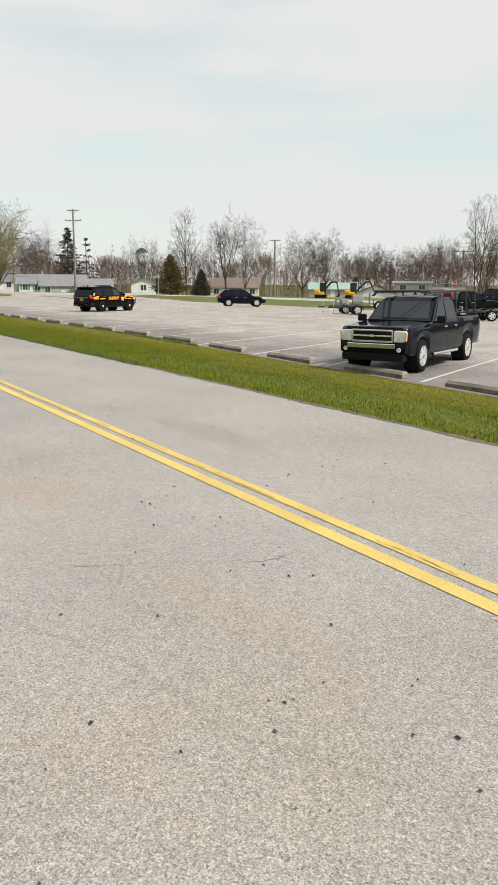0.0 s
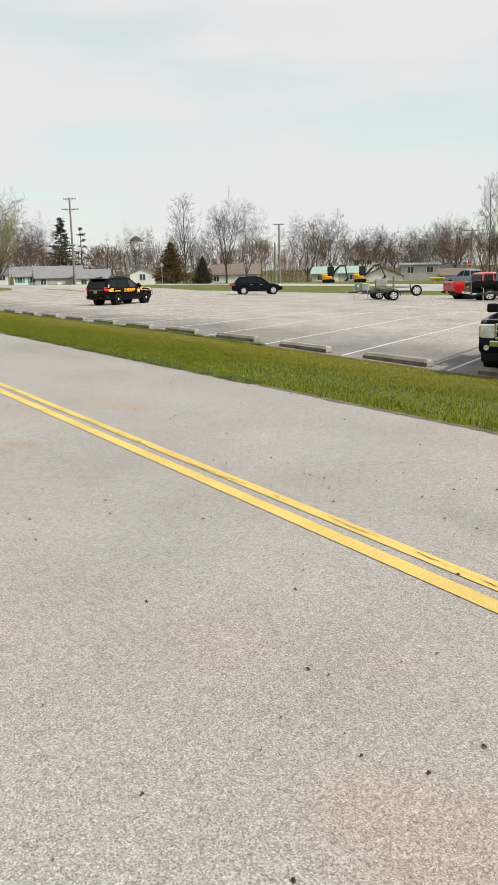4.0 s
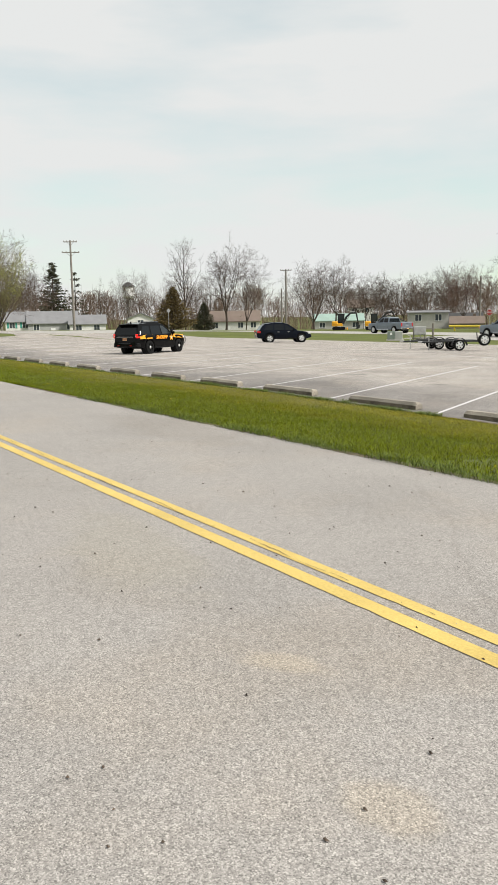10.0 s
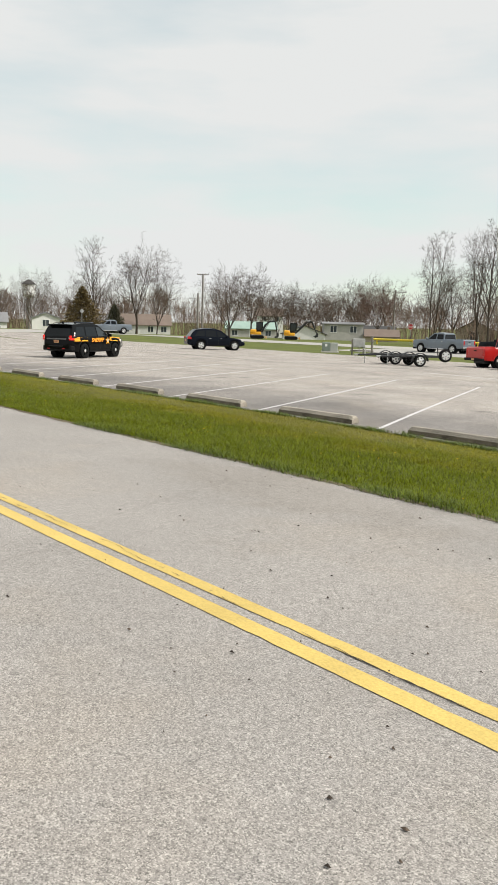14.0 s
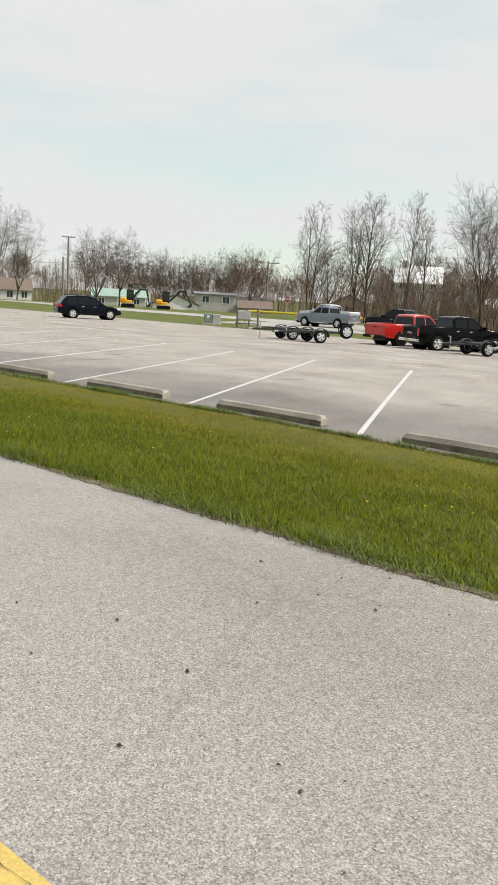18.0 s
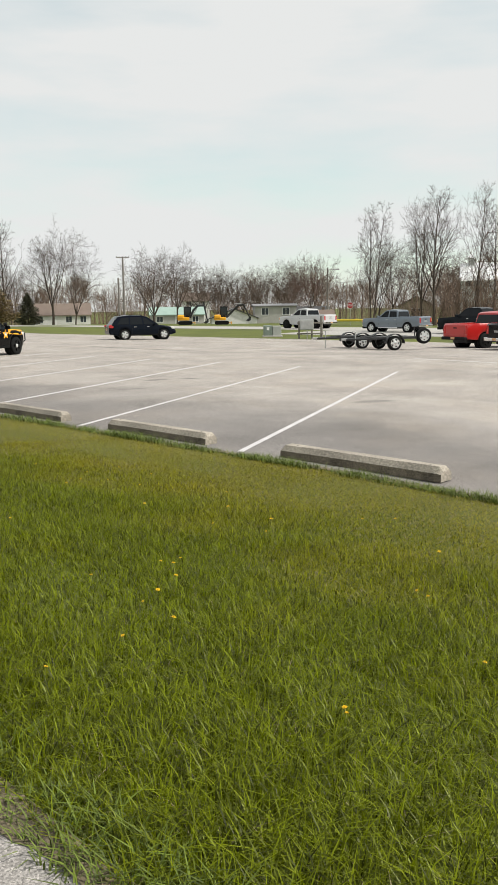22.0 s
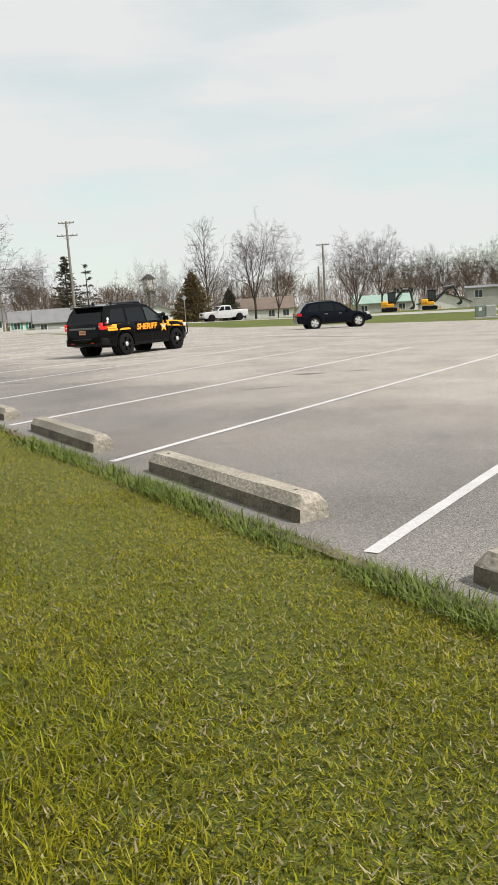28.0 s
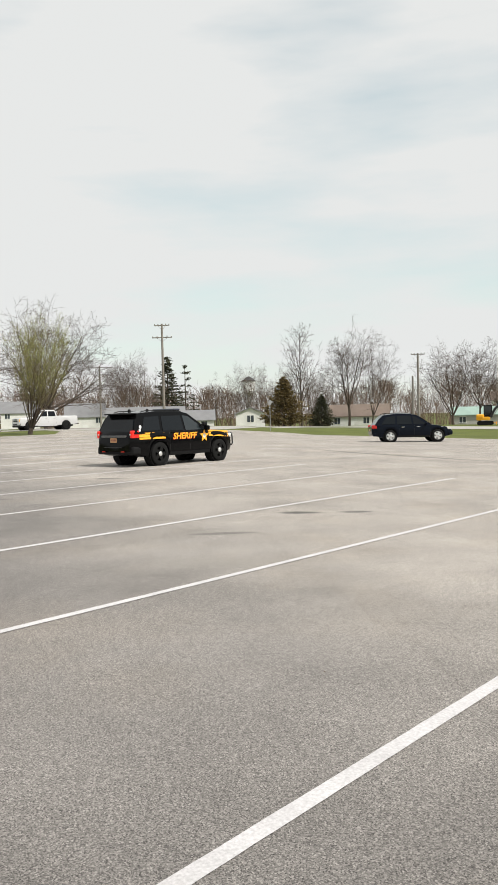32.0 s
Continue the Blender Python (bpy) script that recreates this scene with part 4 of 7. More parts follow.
    for s in (-1, 1):
        bm = bmesh.new()
        box(bm, -0.12, -0.02, s * 0.40 - 0.03, s * 0.40 + 0.03, 1.755, 1.80, 0.005)
        part("mounting_foot", bm, M_STEEL, lb)
    for x, y in ((-1.55, 0.28), (-1.25, -0.3)):
        bm = bmesh.new()
        lathe(bm, [(0.055, 1.775), (0.055, 1.83), (0.04, 1.865), (0.001, 1.875)], 12, "z")
        for v in bm.verts:
            v.co.x += x
            v.co.y += y
        part("aerial_dome", bm, M_TRIM, e, smooth=True)
    bm = bmesh.new()
    tube(bm, [(0.62, -0.82, 1.20), (0.70, -1.0, 1.30), (0.74, -1.02, 1.32), (0.76, -1.02, 1.32), (0.88, -1.02, 1.32)], [0.016, 0.016, 0.03, 0.07, 0.075], 10)
    part("spotlight", bm, M_TRIM, e)
    bm = bmesh.new()
    box(bm, -2.34, -1.92, -0.68, 0.68, 1.685, 1.730, 0.018)
    part("rear_spoiler", bm, P_BLACK, e)
    for s in (-1, 1):
        bm = bmesh.new()
        tube(bm, [(-1.9, s * 0.66, 1.76), (-1.7, s * 0.66, 1.80), (-0.2, s * 0.66, 1.81), (0.0, s * 0.66, 1.76)], 0.016, 6)
        part("roof_rail", bm, M_TRIM, e)
    # two round stickers on the rear pillar
    for z, r in ((1.28, 0.055), (1.18, 0.045)):
        for s in (-1, 1):
            bm = bmesh.new()
            lathe(bm, [(0.001, 0.0), (r, 0.0), (r + 0.003, -0.004)], 14)
            st = part("pillar_sticker", bm, mat("white_sticker", (0.8, 0.8, 0.8), 0.5), e)
            st.matrix_basis = pose(-2.13 + (1.28 - z) * -0.5, s * (cabin_y(spec, z) + 0.006), z, 0, 0, 0 if s > 0 else 180)


WIN_POLICE = [[(-2.10, 1.15), (-1.26, 1.15), (-1.20, 1.62), (-1.86, 1.60)], [(-1.14, 1.13), (-0.14, 1.13), (-0.16, 1.63), (-1.08, 1.62)],
              [(-0.04, 1.13), (0.90, 1.13), (0.20, 1.60), (-0.06, 1.63)]]
sheriff = vehicle("sheriff_suv", "suv_police", P_BLACK, "black police sports utility vehicle with gold stripes, parked in the lot", "police car", "police",
                  WIN_POLICE, (5, 6), (0, 1), extra=police_extra)
sheriff.matrix_basis = pose(-15.15, -3.10, land(-15.15, -3.10) + 0.005, 0, 0, 116.7) @ Matrix.Diagonal((0.955, 0.955, 0.985, 1))


def small_suv_extra(e, spec, body):
    L2 = spec["length"] / 2
    for x0, x1, nm in ((-L2 - 0.03, -L2 + 0.25, "rear_bumper"), (L2 - 0.25, L2 + 0.03, "front_bumper")):
        bm = bmesh.new()
        box(bm, x0, x1, -0.86, 0.86, 0.38, 0.62, 0.06)
        for v in bm.verts:
            v.co.x -= math.copysign(max(0, abs(v.co.y) - 0.5) ** 2 * 0.8, v.co.x)
        part(nm, bm, P_NAVY, e)
    bm = bmesh.new()
    box(bm, -L2 - 0.02, -L2 + 0.02, -0.15, 0.15, 0.68, 0.80, 0.004)
    part("number_plate", bm, M_PLATE, e)
    bm = bmesh.new()
    box(bm, L2 - 0.06, L2 + 0.01, -0.35, 0.35, 0.62, 0.74, 0.02)
    part("grille", bm, M_CHROME, e)
    for s in (-1, 1):
        bm = bmesh.new()
        box(bm, -L2 - 0.0, -L2 + 0.30, s * 0.84 - 0.07, s * 0.84 + 0.07, 0.84, 1.04, 0.03)
        for v in bm.verts:
            v.co.y -= s * max(0, -(v.co.x + L2 - 0.15)) * 0.5
        part("tail_light", bm, M_TAIL, e)
        bm = bmesh.new()
        box(bm, 1.95, 2.24, s * 0.72 - 0.11, s * 0.72 + 0.11, 0.70, 0.86, 0.05)
        part("headlight", bm, M_HEAD, e)
        for x in (-0.78, 0.10, 1.05):
            bm = bmesh.new()
            body_panel(bm, spec, [(x - 0.005, 0.40), (x + 0.005, 0.40), (x + 0.005, 0.99), (x - 0.005, 0.99)], s, 0.003, 1)
            part("door_seam", bm, M_DARK, e)
        for x in (-0.58, 0.32):
            bm = bmesh.new()
            yh = body_y(spec, x, 0.9) + 0.012
            box(bm, x - 0.10, x + 0.10, s * yh - 0.018, s * yh + 0.018, 0.885, 0.92, 0.01)
            part("door_handle", bm, M_CHROME, e)
        bm = bmesh.new()
        box(bm, 0.72, 0.84, s * 1.03 - 0.10, s * 1.03 + 0.10, 1.0, 1.15, 0.04)
        part("side_mirror", bm, P_NAVY, e)
        bm = bmesh.new()
        tube(bm, [(-1.7, s * 0.60, 1.66), (-1.5, s * 0.60, 1.73), (-0.2, s * 0.60, 1.73), (0.0, s * 0.60, 1.67)], 0.016, 6)
        part("roof_rail", bm, M_TRIM, e)
        bm = bmesh.new()
        body_panel(bm, spec, [(-0.9, 0.29), (1.05, 0.29), (1.05, 0.40), (-0.9, 0.40)], s, 0.015)
        part("sill_cladding", bm, M_TRIM, e)


WIN_SMALL = [[(-1.84, 1.08), (-1.02, 1.08), (-1.0, 1.56), (-1.52, 1.52)], [(-0.92, 1.06), (-0.04, 1.06), (-0.10, 1.57), (-0.90, 1.57)],
             [(0.06, 1.06), (0.80, 1.06), (0.20, 1.50), (0.0, 1.57)]]
suv = vehicle("compact_suv", "suv_small", P_NAVY, "dark navy compact sports utility vehicle standing at the lot's far edge", "car", "five",
              WIN_SMALL, (5, 6), (0, 1), extra=small_suv_extra)
suv.matrix_basis = pose(-29.59, 16.62, land(-29.59, 16.62) + 0.005, 0, 0, 66.0)

WIN_CREW = [[(-0.68, 1.29), (0.08, 1.29), (0.06, 1.78), (-0.60, 1.76)], [(0.18, 1.29), (1.02, 1.29), (0.50, 1.76), (0.16, 1.79)]]
DOORS = [(-0.70, 0.13), (0.13, 1.12)]


def pickup(name, paint_m, label, wheel_style, style, chrome=M_CHROME, more=None):
    def extra(e, spec, body):
        detail_pickup(e, spec, body, chrome, paint_m, DOORS, style)
        if more:
            more(e, spec)
    return vehicle(name, "pickup", paint_m, label, "pickup truck", wheel_style, WIN_CREW, (5, 6), (0, 1), chrome, extra)


def ladder_rack(e, spec):
    """Tube rack over cab and bed, with a cross-bar box on the roof."""
    bm = bmesh.new()
    for s in (-1, 1):
        tube(bm, [(1.1, s * 0.80, 2.02), (-0.6, s * 0.80, 2.06), (-2.8, s * 0.80, 2.06)], 0.028, 8)
        tube(bm, [(1.1, s * 0.80, 2.02), (1.2, s * 0.72, 1.98)], 0.024, 8)
        for x in (-0.95, -1.9, -2.75):
            tube(bm, [(x, s * 0.86, 1.30), (x, s * 0.80, 2.06)], 0.026, 8)
        tube(bm, [(-2.75, s * 0.86, 1.32), (-1.9, s * 0.80, 2.04)], 0.02, 6)
    for x in (1.1, 0.3, -0.6, -0.95, -1.9, -2.75):
        tube(bm, [(x, -0.80, 2.05), (x, 0.80, 2.05)], 0.026, 8)
    part("ladder_rack", bm, M_STEEL, e, "black tubular rack over cab and bed")
    for s in (-1, 1):
        bm = bmesh.new()
        box(bm, -0.9, 1.15, s * 0.62 - 0.05, s * 0.62 + 0.05, 2.0, 2.05, 0.01)
        part("rack_rail", bm, M_STEEL, e)


silverado = pickup("dark_pickup", P_NAVY, "dark pickup truck with a black ladder rack facing the grass", "six", "bow", more=ladder_rack)
silverado.matrix_basis = pose(24.6, -9.3, land(24.6, -9.3), 0, 0, -63.5) @ Matrix.Scale(0.94, 4)
gmc = pickup("black_pickup", P_BLACK, "black crew cab pickup truck parked beside a grass island", "six", "chrome")
gmc.matrix_basis = pose(-41.06, -9.04, land(-41.06, -9.04), 0, 0, -71.0)
ram = pickup("black_crew_pickup", P_BLACK, "black crew cab pickup truck with chrome trim behind trailers", "five", "chrome")
ram.matrix_basis = pose(0.05, 17.45, land(0.05, 17.45), 0, 0, 60) @ Matrix.Scale(0.94, 4)
red = pickup("red_pickup", P_RED, "bright red pickup truck with black wheels beside a black one", "dark", "plain", M_TRIM)
red.matrix_basis = pose(-3.2, 18.75, land(-3.2, 18.75), 0, 0, 70) @ Matrix.Scale(0.93, 4)
red2 = pickup("red_pickup", P_RED, "red pickup truck parked past the trailers", "six", "plain", M_TRIM)
red2.matrix_basis = pose(7.6, 21.4, land(7.6, 21.4), 0, 0, 62)
dark2 = pickup("dark_pickup", P_GRAPHITE, "dark grey pickup truck facing the lot beyond the trailers", "six", "plain", M_TRIM)
dark2.matrix_basis = pose(1.6, 33.0, land(1.6, 33), 0, 0, 200)
grey = pickup("grey_pickup", P_SILVER, "silver-blue pickup truck standing by the far road", "five", "chrome")
grey.matrix_basis = pose(-21.6, 36.55, land(-21.6, 36.55), 0, 0, 181) @ Matrix.Scale(0.94, 4)
dark3 = pickup("graphite_pickup", P_GRAPHITE, "dark pickup truck with a pale roof standing behind the grey one", "five", "plain")
dark3.matrix_basis = pose(-13.6, 35.4, land(-13.6, 35.4), 0, 0, 178)

# ---- the vehicles that drive by on the far road ----
white = pickup("white_pickup", P_WHITE, "white crew cab pickup truck driving along the far road", "dark", "chrome")
white.scale = (1.02, 1.02, 1.02)
passing = pickup("silver_pickup", P_SILVER, "silver pickup truck driving along the far road", "five", "chrome")


# ---- trailers ----
def trailer(name, label, spare=False):
    """A low black single-axle frame trailer: rails, cross members, tongue, axle, wheels, fenders."""
    e = new(name)
    for s in (-1, 1):
        bm = bmesh.new()
        box(bm, -1.25, 1.05, s * 0.62 - 0.04, s * 0.62 + 0.04, 0.50, 0.61, 0.01)
        part("side_rail", bm, M_STEEL, e)
        bm = bmesh.new()
        tube(bm, [(1.03, s * 0.60, 0.54), (2.0, s * 0.06, 0.50)], 0.045, 6)
        part("tongue_bar", bm, M_STEEL, e)
    for x in (-1.22, -0.4, 0.35, 1.02):
        bm = bmesh.new()
        box(bm, x - 0.035, x + 0.035, -0.58, 0.58, 0.49, 0.57, 0.008)
        part("cross_member", bm, M_STEEL, e)
    for k in range(3):
        bm = bmesh.new()
        y = -0.38 + 0.38 * k
        box(bm, -1.2, 0.5, y - 0.15, y + 0.15, 0.575, 0.615, 0.006)
        part("deck_plank", bm, M_STEEL, e)
    bm = bmesh.new()
    box(bm, 1.94, 2.22, -0.06, 0.06, 0.46, 0.56, 0.02)
    part("coupler", bm, M_GALV, e)
    bm = bmesh.new()
    tube(bm, [(1.6, 0.14, 0.02), (1.6, 0.14, 0.85)], 0.028, 8)
    tube(bm, [(1.6, 0.14, 0.85), (1.75, 0.14, 0.87)], 0.014, 6)
    box(bm, 1.52, 1.68, 0.06, 0.22, 0.0, 0.03, 0.01)
    part("jack", bm, M_GALV, e)
    bm = bmesh.new()
    tube(bm, [(0, -0.78, 0.33), (0, 0.78, 0.33)], 0.04, 8)
    part("axle", bm, M_STEEL, e)
    for s in (-1, 1):
        wheel(e, 0, s * 0.84, 0.33, "five", 0.19)
        bm = bmesh.new()
        prof = [(0.46 * math.cos(math.pi * k / 10), 0.34 + 0.42 * math.sin(math.pi * k / 10)) for k in range(11)]
        prism(bm, prof + [(x * 0.95, z - 0.03) for x, z in prof[::-1]], s * 0.84 - 0.13, s * 0.84 + 0.13)
        part("fender", bm, M_STEEL, e)
        bm = bmesh.new()
        box(bm, -1.30, -1.25, s * 0.58 - 0.06, s * 0.58 + 0.06, 0.50, 0.60, 0.006)
        part("tail_light", bm, M_TAIL, e)
    if spare:
        w = wheel(e, -1.55, 0.62, 0.36, "six", 0.2, "spare_wheel")
        w.location.z = 0.62
        bm = bmesh.new()
        tube(bm, [(-1.2, 0.55, 0.55), (-1.55, 0.55, 0.62)], 0.035, 6)
        tube(bm, [(-1.2, 0.45, 0.58), (-1.15, 0.45, 1.05)], 0.03, 6)
        part("spare_post", bm, M_STEEL, e)
    return tagged(e, label, "trailer", "frame trailers in the lot")


T_PLAIN = "low black steel frame trailer with bare rails on two wheels"
tr1 = trailer("frame_trailer", "low black steel frame trailer with an upright spare wheel", True)
tr1.matrix_basis = pose(-5.2, 12.0, land(-5.2, 12.0), 0, 0, 240)
tr2 = trailer("frame_trailer", T_PLAIN)
tr2.matrix_basis = pose(-7.6, 12.8, land(-7.6, 12.8), 0, 0, 240)
copy_thing(tr2, pose(2.8, 14.2, land(2.8, 14.2), 0, 0, 240))
copy_thing(tr2, pose(5.9, 13.4, land(5.9, 13.4), 0, 0, 240))


# ---- roadside fittings ----
M_BOX_GREEN = mat("grey_green_cabinet", (0.20, 0.24, 0.21), 0.5, 0.1, noise_scale=2, vary=0.15, fine=0.1, fine_scale=20)
M_BOX_GREY = mat("pale_grey_cabinet", (0.40, 0.41, 0.39), 0.55, 0.1, noise_scale=2, vary=0.12)
M_POLE = mat("weathered_pole_wood", (0.215, 0.195, 0.17), 0.9, noise_scale=1.2, vary=0.25, fine=0.25, fine_scale=18, bump=0.4)
M_CONC = mat("plain_concrete", (0.42, 0.40, 0.37), 0.9, noise_scale=1.5, vary=0.15)
M_YELLOW = mat("yellow_machine_paint", (0.85, 0.40, 0.015), 0.4, noise_scale=1.5, vary=0.12, coat=0.2)
M_YELLOW_PIPE = mat("yellow_pipe", (0.80, 0.60, 0.05), 0.5)
M_SIGN_RED = mat("sign_red", (0.55, 0.03, 0.03), 0.45)
M_SIGN_WHITE = mat("sign_white", (0.78, 0.78, 0.76), 0.5)
M_WIRE = mat("black_cable", (0.03, 0.03, 0.03), 0.6)


def cabinet(x, y, turn):
    e = new("utility_cabinet")
    bm = bmesh.new()
    box(bm, -0.75, 0.75, -0.5, 0.5, -0.04, 0.10, 0.02)
    part("plinth", bm, M_CONC, e)
    bm = bmesh.new()
    box(bm, -0.68, -0.02, -0.40, 0.40, 0.10, 0.86, 0.03)
    a = part("cabinet_body", bm, M_BOX_GREEN, e)
    bm = bmesh.new()
    box(bm, 0.0, 0.66, -0.40, 0.40, 0.10, 0.82, 0.03)
    b = part("cabinet_body", bm, M_BOX_GREY, e, "paler grey cabinet half")
    for p, x0, x1 in ((a, -0.64, -0.06), (b, 0.04, 0.62)):
        bm = bmesh.new()
        box(bm, x0, x1, -0.415, -0.395, 0.15, 0.78, 0.01)
        part("cabinet_door", bm, M_BOX_GREEN if p == a else M_BOX_GREY, p)
    bm = bmesh.new()
    box(bm, -0.45, -0.25, -0.422, -0.413, 0.50, 0.72, 0.002)
    part("notice", bm, M_SIGN_WHITE, a, "small pale notice")
    e.matrix_basis = pose(x, y, land(x, y), 0, 0, turn)
    return tagged(e, "grey-green metal utility cabinet on a concrete plinth in grass", "utility box")


cabinet(-25.9, 26.4, 46)


def meter_rack(x, y, turn):
    e = new("meter_rack")
    for px in (-0.75, 0.15):
        bm = bmesh.new()
        box(bm, px - 0.06, px + 0.06, -0.05, 0.05, -0.2, 1.25, 0.01)
        part("post", bm, M_POLE, e)
    bm = bmesh.new()
    tube(bm, [(0.85, 0.05, -0.2), (0.83, 0.05, 1.55)], 0.09, 10)
    part("post", bm, M_POLE, e)
    bm = bmesh.new()
    for z in (0.35, 1.1):
        box(bm, -0.9, 0.95, -0.09, -0.05, z - 0.05, z + 0.05, 0.008)
    part("rail", bm, M_POLE, e)
    bm = bmesh.new()
    box(bm, -0.72, 0.25, -0.33, -0.09, 0.62, 1.32, 0.03)
    c = part("meter_box", bm, M_BOX_GREY, e, "dented grey meter box")
    bm = bmesh.new()
    box(bm, -0.66, 0.19, -0.345, -0.328, 0.68, 1.26, 0.01)
    part("meter_door", bm, M_GALV, c)
    bm = bmesh.new()
    tube(bm, [(-0.2, -0.2, 0.62), (-0.2, -0.2, -0.1)], 0.03, 8)
    part("conduit", bm, M_GALV, e)
    e.matrix_basis = pose(x, y, land(x, y), 0, 0, turn)
    return tagged(e, "grey meter box on weathered wooden posts beside the lot", "meter box")


meter_rack(-20.7, 24.7, 46)

bm = bmesh.new()
tube(bm, [(-46.5, 55.0, land(-46, 55) + 0.6), (-31.5, 57.6, land(-31, 57) + 0.6)], 0.14, 10)
for t in (0.05, 0.5, 0.95):
    xx, yy = -46.5 + 15 * t, 55.0 + 2.6 * t
    tube(bm, [(xx, yy, land(xx, yy) - 0.1), (xx, yy, land(xx, yy) + 0.6)], 0.09, 8)
ybar = new("guard_rail")
part("rail_pipe", bm, M_YELLOW_PIPE, ybar)
tagged(ybar, "long yellow pipe rail beyond the far road", "guard rail")


def stop_sign(x, y, h, turn):
    e = new("stop_sign")
    bm = bmesh.new()
    box(bm, -0.03, 0.03, -0.02, 0.02, -0.2, h, 0.004)
    part("post", bm, M_GALV, e)
    ring = [(0.40 * math.cos(math.pi / 8 + k * math.pi / 4), h - 0.35 + 0.40 * math.sin(math.pi / 8 + k * math.pi / 4)) for k in range(8)]
    bm = bmesh.new()
    prism(bm, ring, -0.036, -0.026)
    p = part("plate_border", bm, M_SIGN_WHITE, e)
    bm = bmesh.new()
    prism(bm, [(a * 0.93, h - 0.35 + (b - h + 0.35) * 0.93) for a, b in ring], -0.042, -0.037)
    p2 = part("plate", bm, M_SIGN_RED, p)
    letters("STOP", 0.30, M_SIGN_WHITE, p, Matrix.Translation((0, -0.046, h - 0.35)) @ Matrix.Rotation(radians(90), 4, "X"))
    e.matrix_basis = pose(x, y, land(x, y), 0, 0, turn)
    return tagged(e, "red octagonal stop sign on a steel post by the far road", "stop sign")


stop_sign(-45.5, 61.4, 2.75, 30)


def back_sign(x, y, h, turn):
    e = new("road_sign")
    bm = bmesh.new()
    box(bm, -0.03, 0.03, -0.02, 0.02, -0.2, h, 0.004)
    part("post", bm, M_GALV, e)
    bm = bmesh.new()
    prism(bm, [(0, h + 0.08), (0.28, h - 0.22), (0, h - 0.52), (-0.28, h - 0.22)], 0.024, 0.032)
    part("plate", bm, M_GALV, e)
    e.matrix_basis = pose(x, y, land(x, y), 0, 0, turn)
    return tagged(e, "back of a grey diamond road sign on a steel post", "road sign")


back_sign(-66.3, 24.2, 3.2, 60)


def excavator(x, y, turn, arm):
    """A compact digger: tracks, slewing body, cab with glass, boom, stick and bucket."""
    e = new("mini_excavator")
    for s in (-1, 1):
        bm = bmesh.new()
        n = 18
        prof = []
        for k in range(n):
            a = 2 * math.pi * k / n
            prof.append((0.72 * (1 if math.cos(a) > 0 else -1) + 0.25 * math.cos(a), 0.26 + 0.25 * math.sin(a)))
        prism(bm, prof, s * 0.60 - 0.16, s * 0.60 + 0.16)
        part("track", bm, M_TYRE, e)
    bm = bmesh.new()
    box(bm, -0.6, 0.6, -0.5, 0.5, 0.30, 0.52, 0.04)
    part("undercarriage", bm, M_STEEL, e)
    bm = bmesh.new()
    box(bm, -1.0, 0.55, -0.72, 0.72, 0.58, 1.02, 0.08)
    box(bm, -1.05, -0.15, -0.72, 0.72, 0.60, 1.35, 0.14)
    part("engine_cover", bm, M_YELLOW, e)
    bm = bmesh.new()
    box(bm, -1.09, -1.0, -0.45, 0.45, 0.72, 0.95, 0.02)
    part("vent_panel", bm, M_TRIM, e)
    cabf = new("cab")
    cabf.parent = e
    bm = bmesh.new()
    for px in (-0.15, 0.75):
        for py in (-0.02, 0.66):
            box(bm, px - 0.05, px + 0.05, py - 0.05, py + 0.05, 1.0, 2.38, 0.015)
    box(bm, -0.22, 0.84, -0.08, 0.74, 2.34, 2.46, 0.04)
    box(bm, -0.22, 0.82, -0.06, 0.72, 0.98, 1.25, 0.02)
    part("cab_frame", bm, M_TRIM, cabf)
    bm = bmesh.new()
    for py in (-0.055, 0.695):
        box(bm, -0.1, 0.70, py - 0.006, py + 0.006, 1.26, 2.34)
    box(bm, 0.784, 0.796, 0.0, 0.64, 1.26, 2.34)
    box(bm, -0.196, -0.184, 0.0, 0.64, 1.26, 2.34)
    part("cab_glass", bm, M_CLEAR, cabf)
    bm = bmesh.new()
    box(bm, 0.05, 0.4, 0.15, 0.5, 1.25, 1.75, 0.06)
    part("seat", bm, M_TRIM, cabf)
    pts = [(0.6, -0.3, 0.95), (1.15, -0.3, 2.0), (1.75, -0.3, 2.55), (2.6, -0.3, 2.55)] if arm == 0 else [(0.6, -0.3, 0.95), (1.5, -0.3, 1.85), (2.2, -0.3, 2.55), (3.0, -0.3, 2.65)]
    bm = bmesh.new()
    tube(bm, pts, [0.15, 0.17, 0.15, 0.11], 6)
    part("boom", bm, M_STEEL, e)
    tip = pts[-1]
    bm = bmesh.new()
    end = (tip[0] + (0.35 if arm == 0 else 0.75), -0.3, 0.75 if arm == 0 else 1.0)
    tube(bm, [(tip[0] - 0.25, -0.3, tip[2] + 0.15), tip, end], [0.09, 0.13, 0.08], 6)
    part("stick", bm, M_STEEL, e)
    bm = bmesh.new()
    tube(bm, [(0.9, -0.3, 1.1), (1.6, -0.3, 2.15)], 0.06, 8)
    tube(bm, [(1.7, -0.3, 2.75), (tip[0] - 0.2, -0.3, tip[2] + 0.2)], 0.05, 8)
    part("hydraulic_ram", bm, M_GALV, e)
    bm = bmesh.new()
    bp = [(end[0] - 0.05, end[2] + 0.1), (end[0] + 0.22, end[2]), (end[0] + 0.18, end[2] - 0.45), (end[0] - 0.2, end[2] - 0.62), (end[0] - 0.52, end[2] - 0.45), (end[0] - 0.35, end[2] - 0.38), (end[0] - 0.1, end[2] - 0.2)]
    prism(bm, bp, -0.62, 0.02)
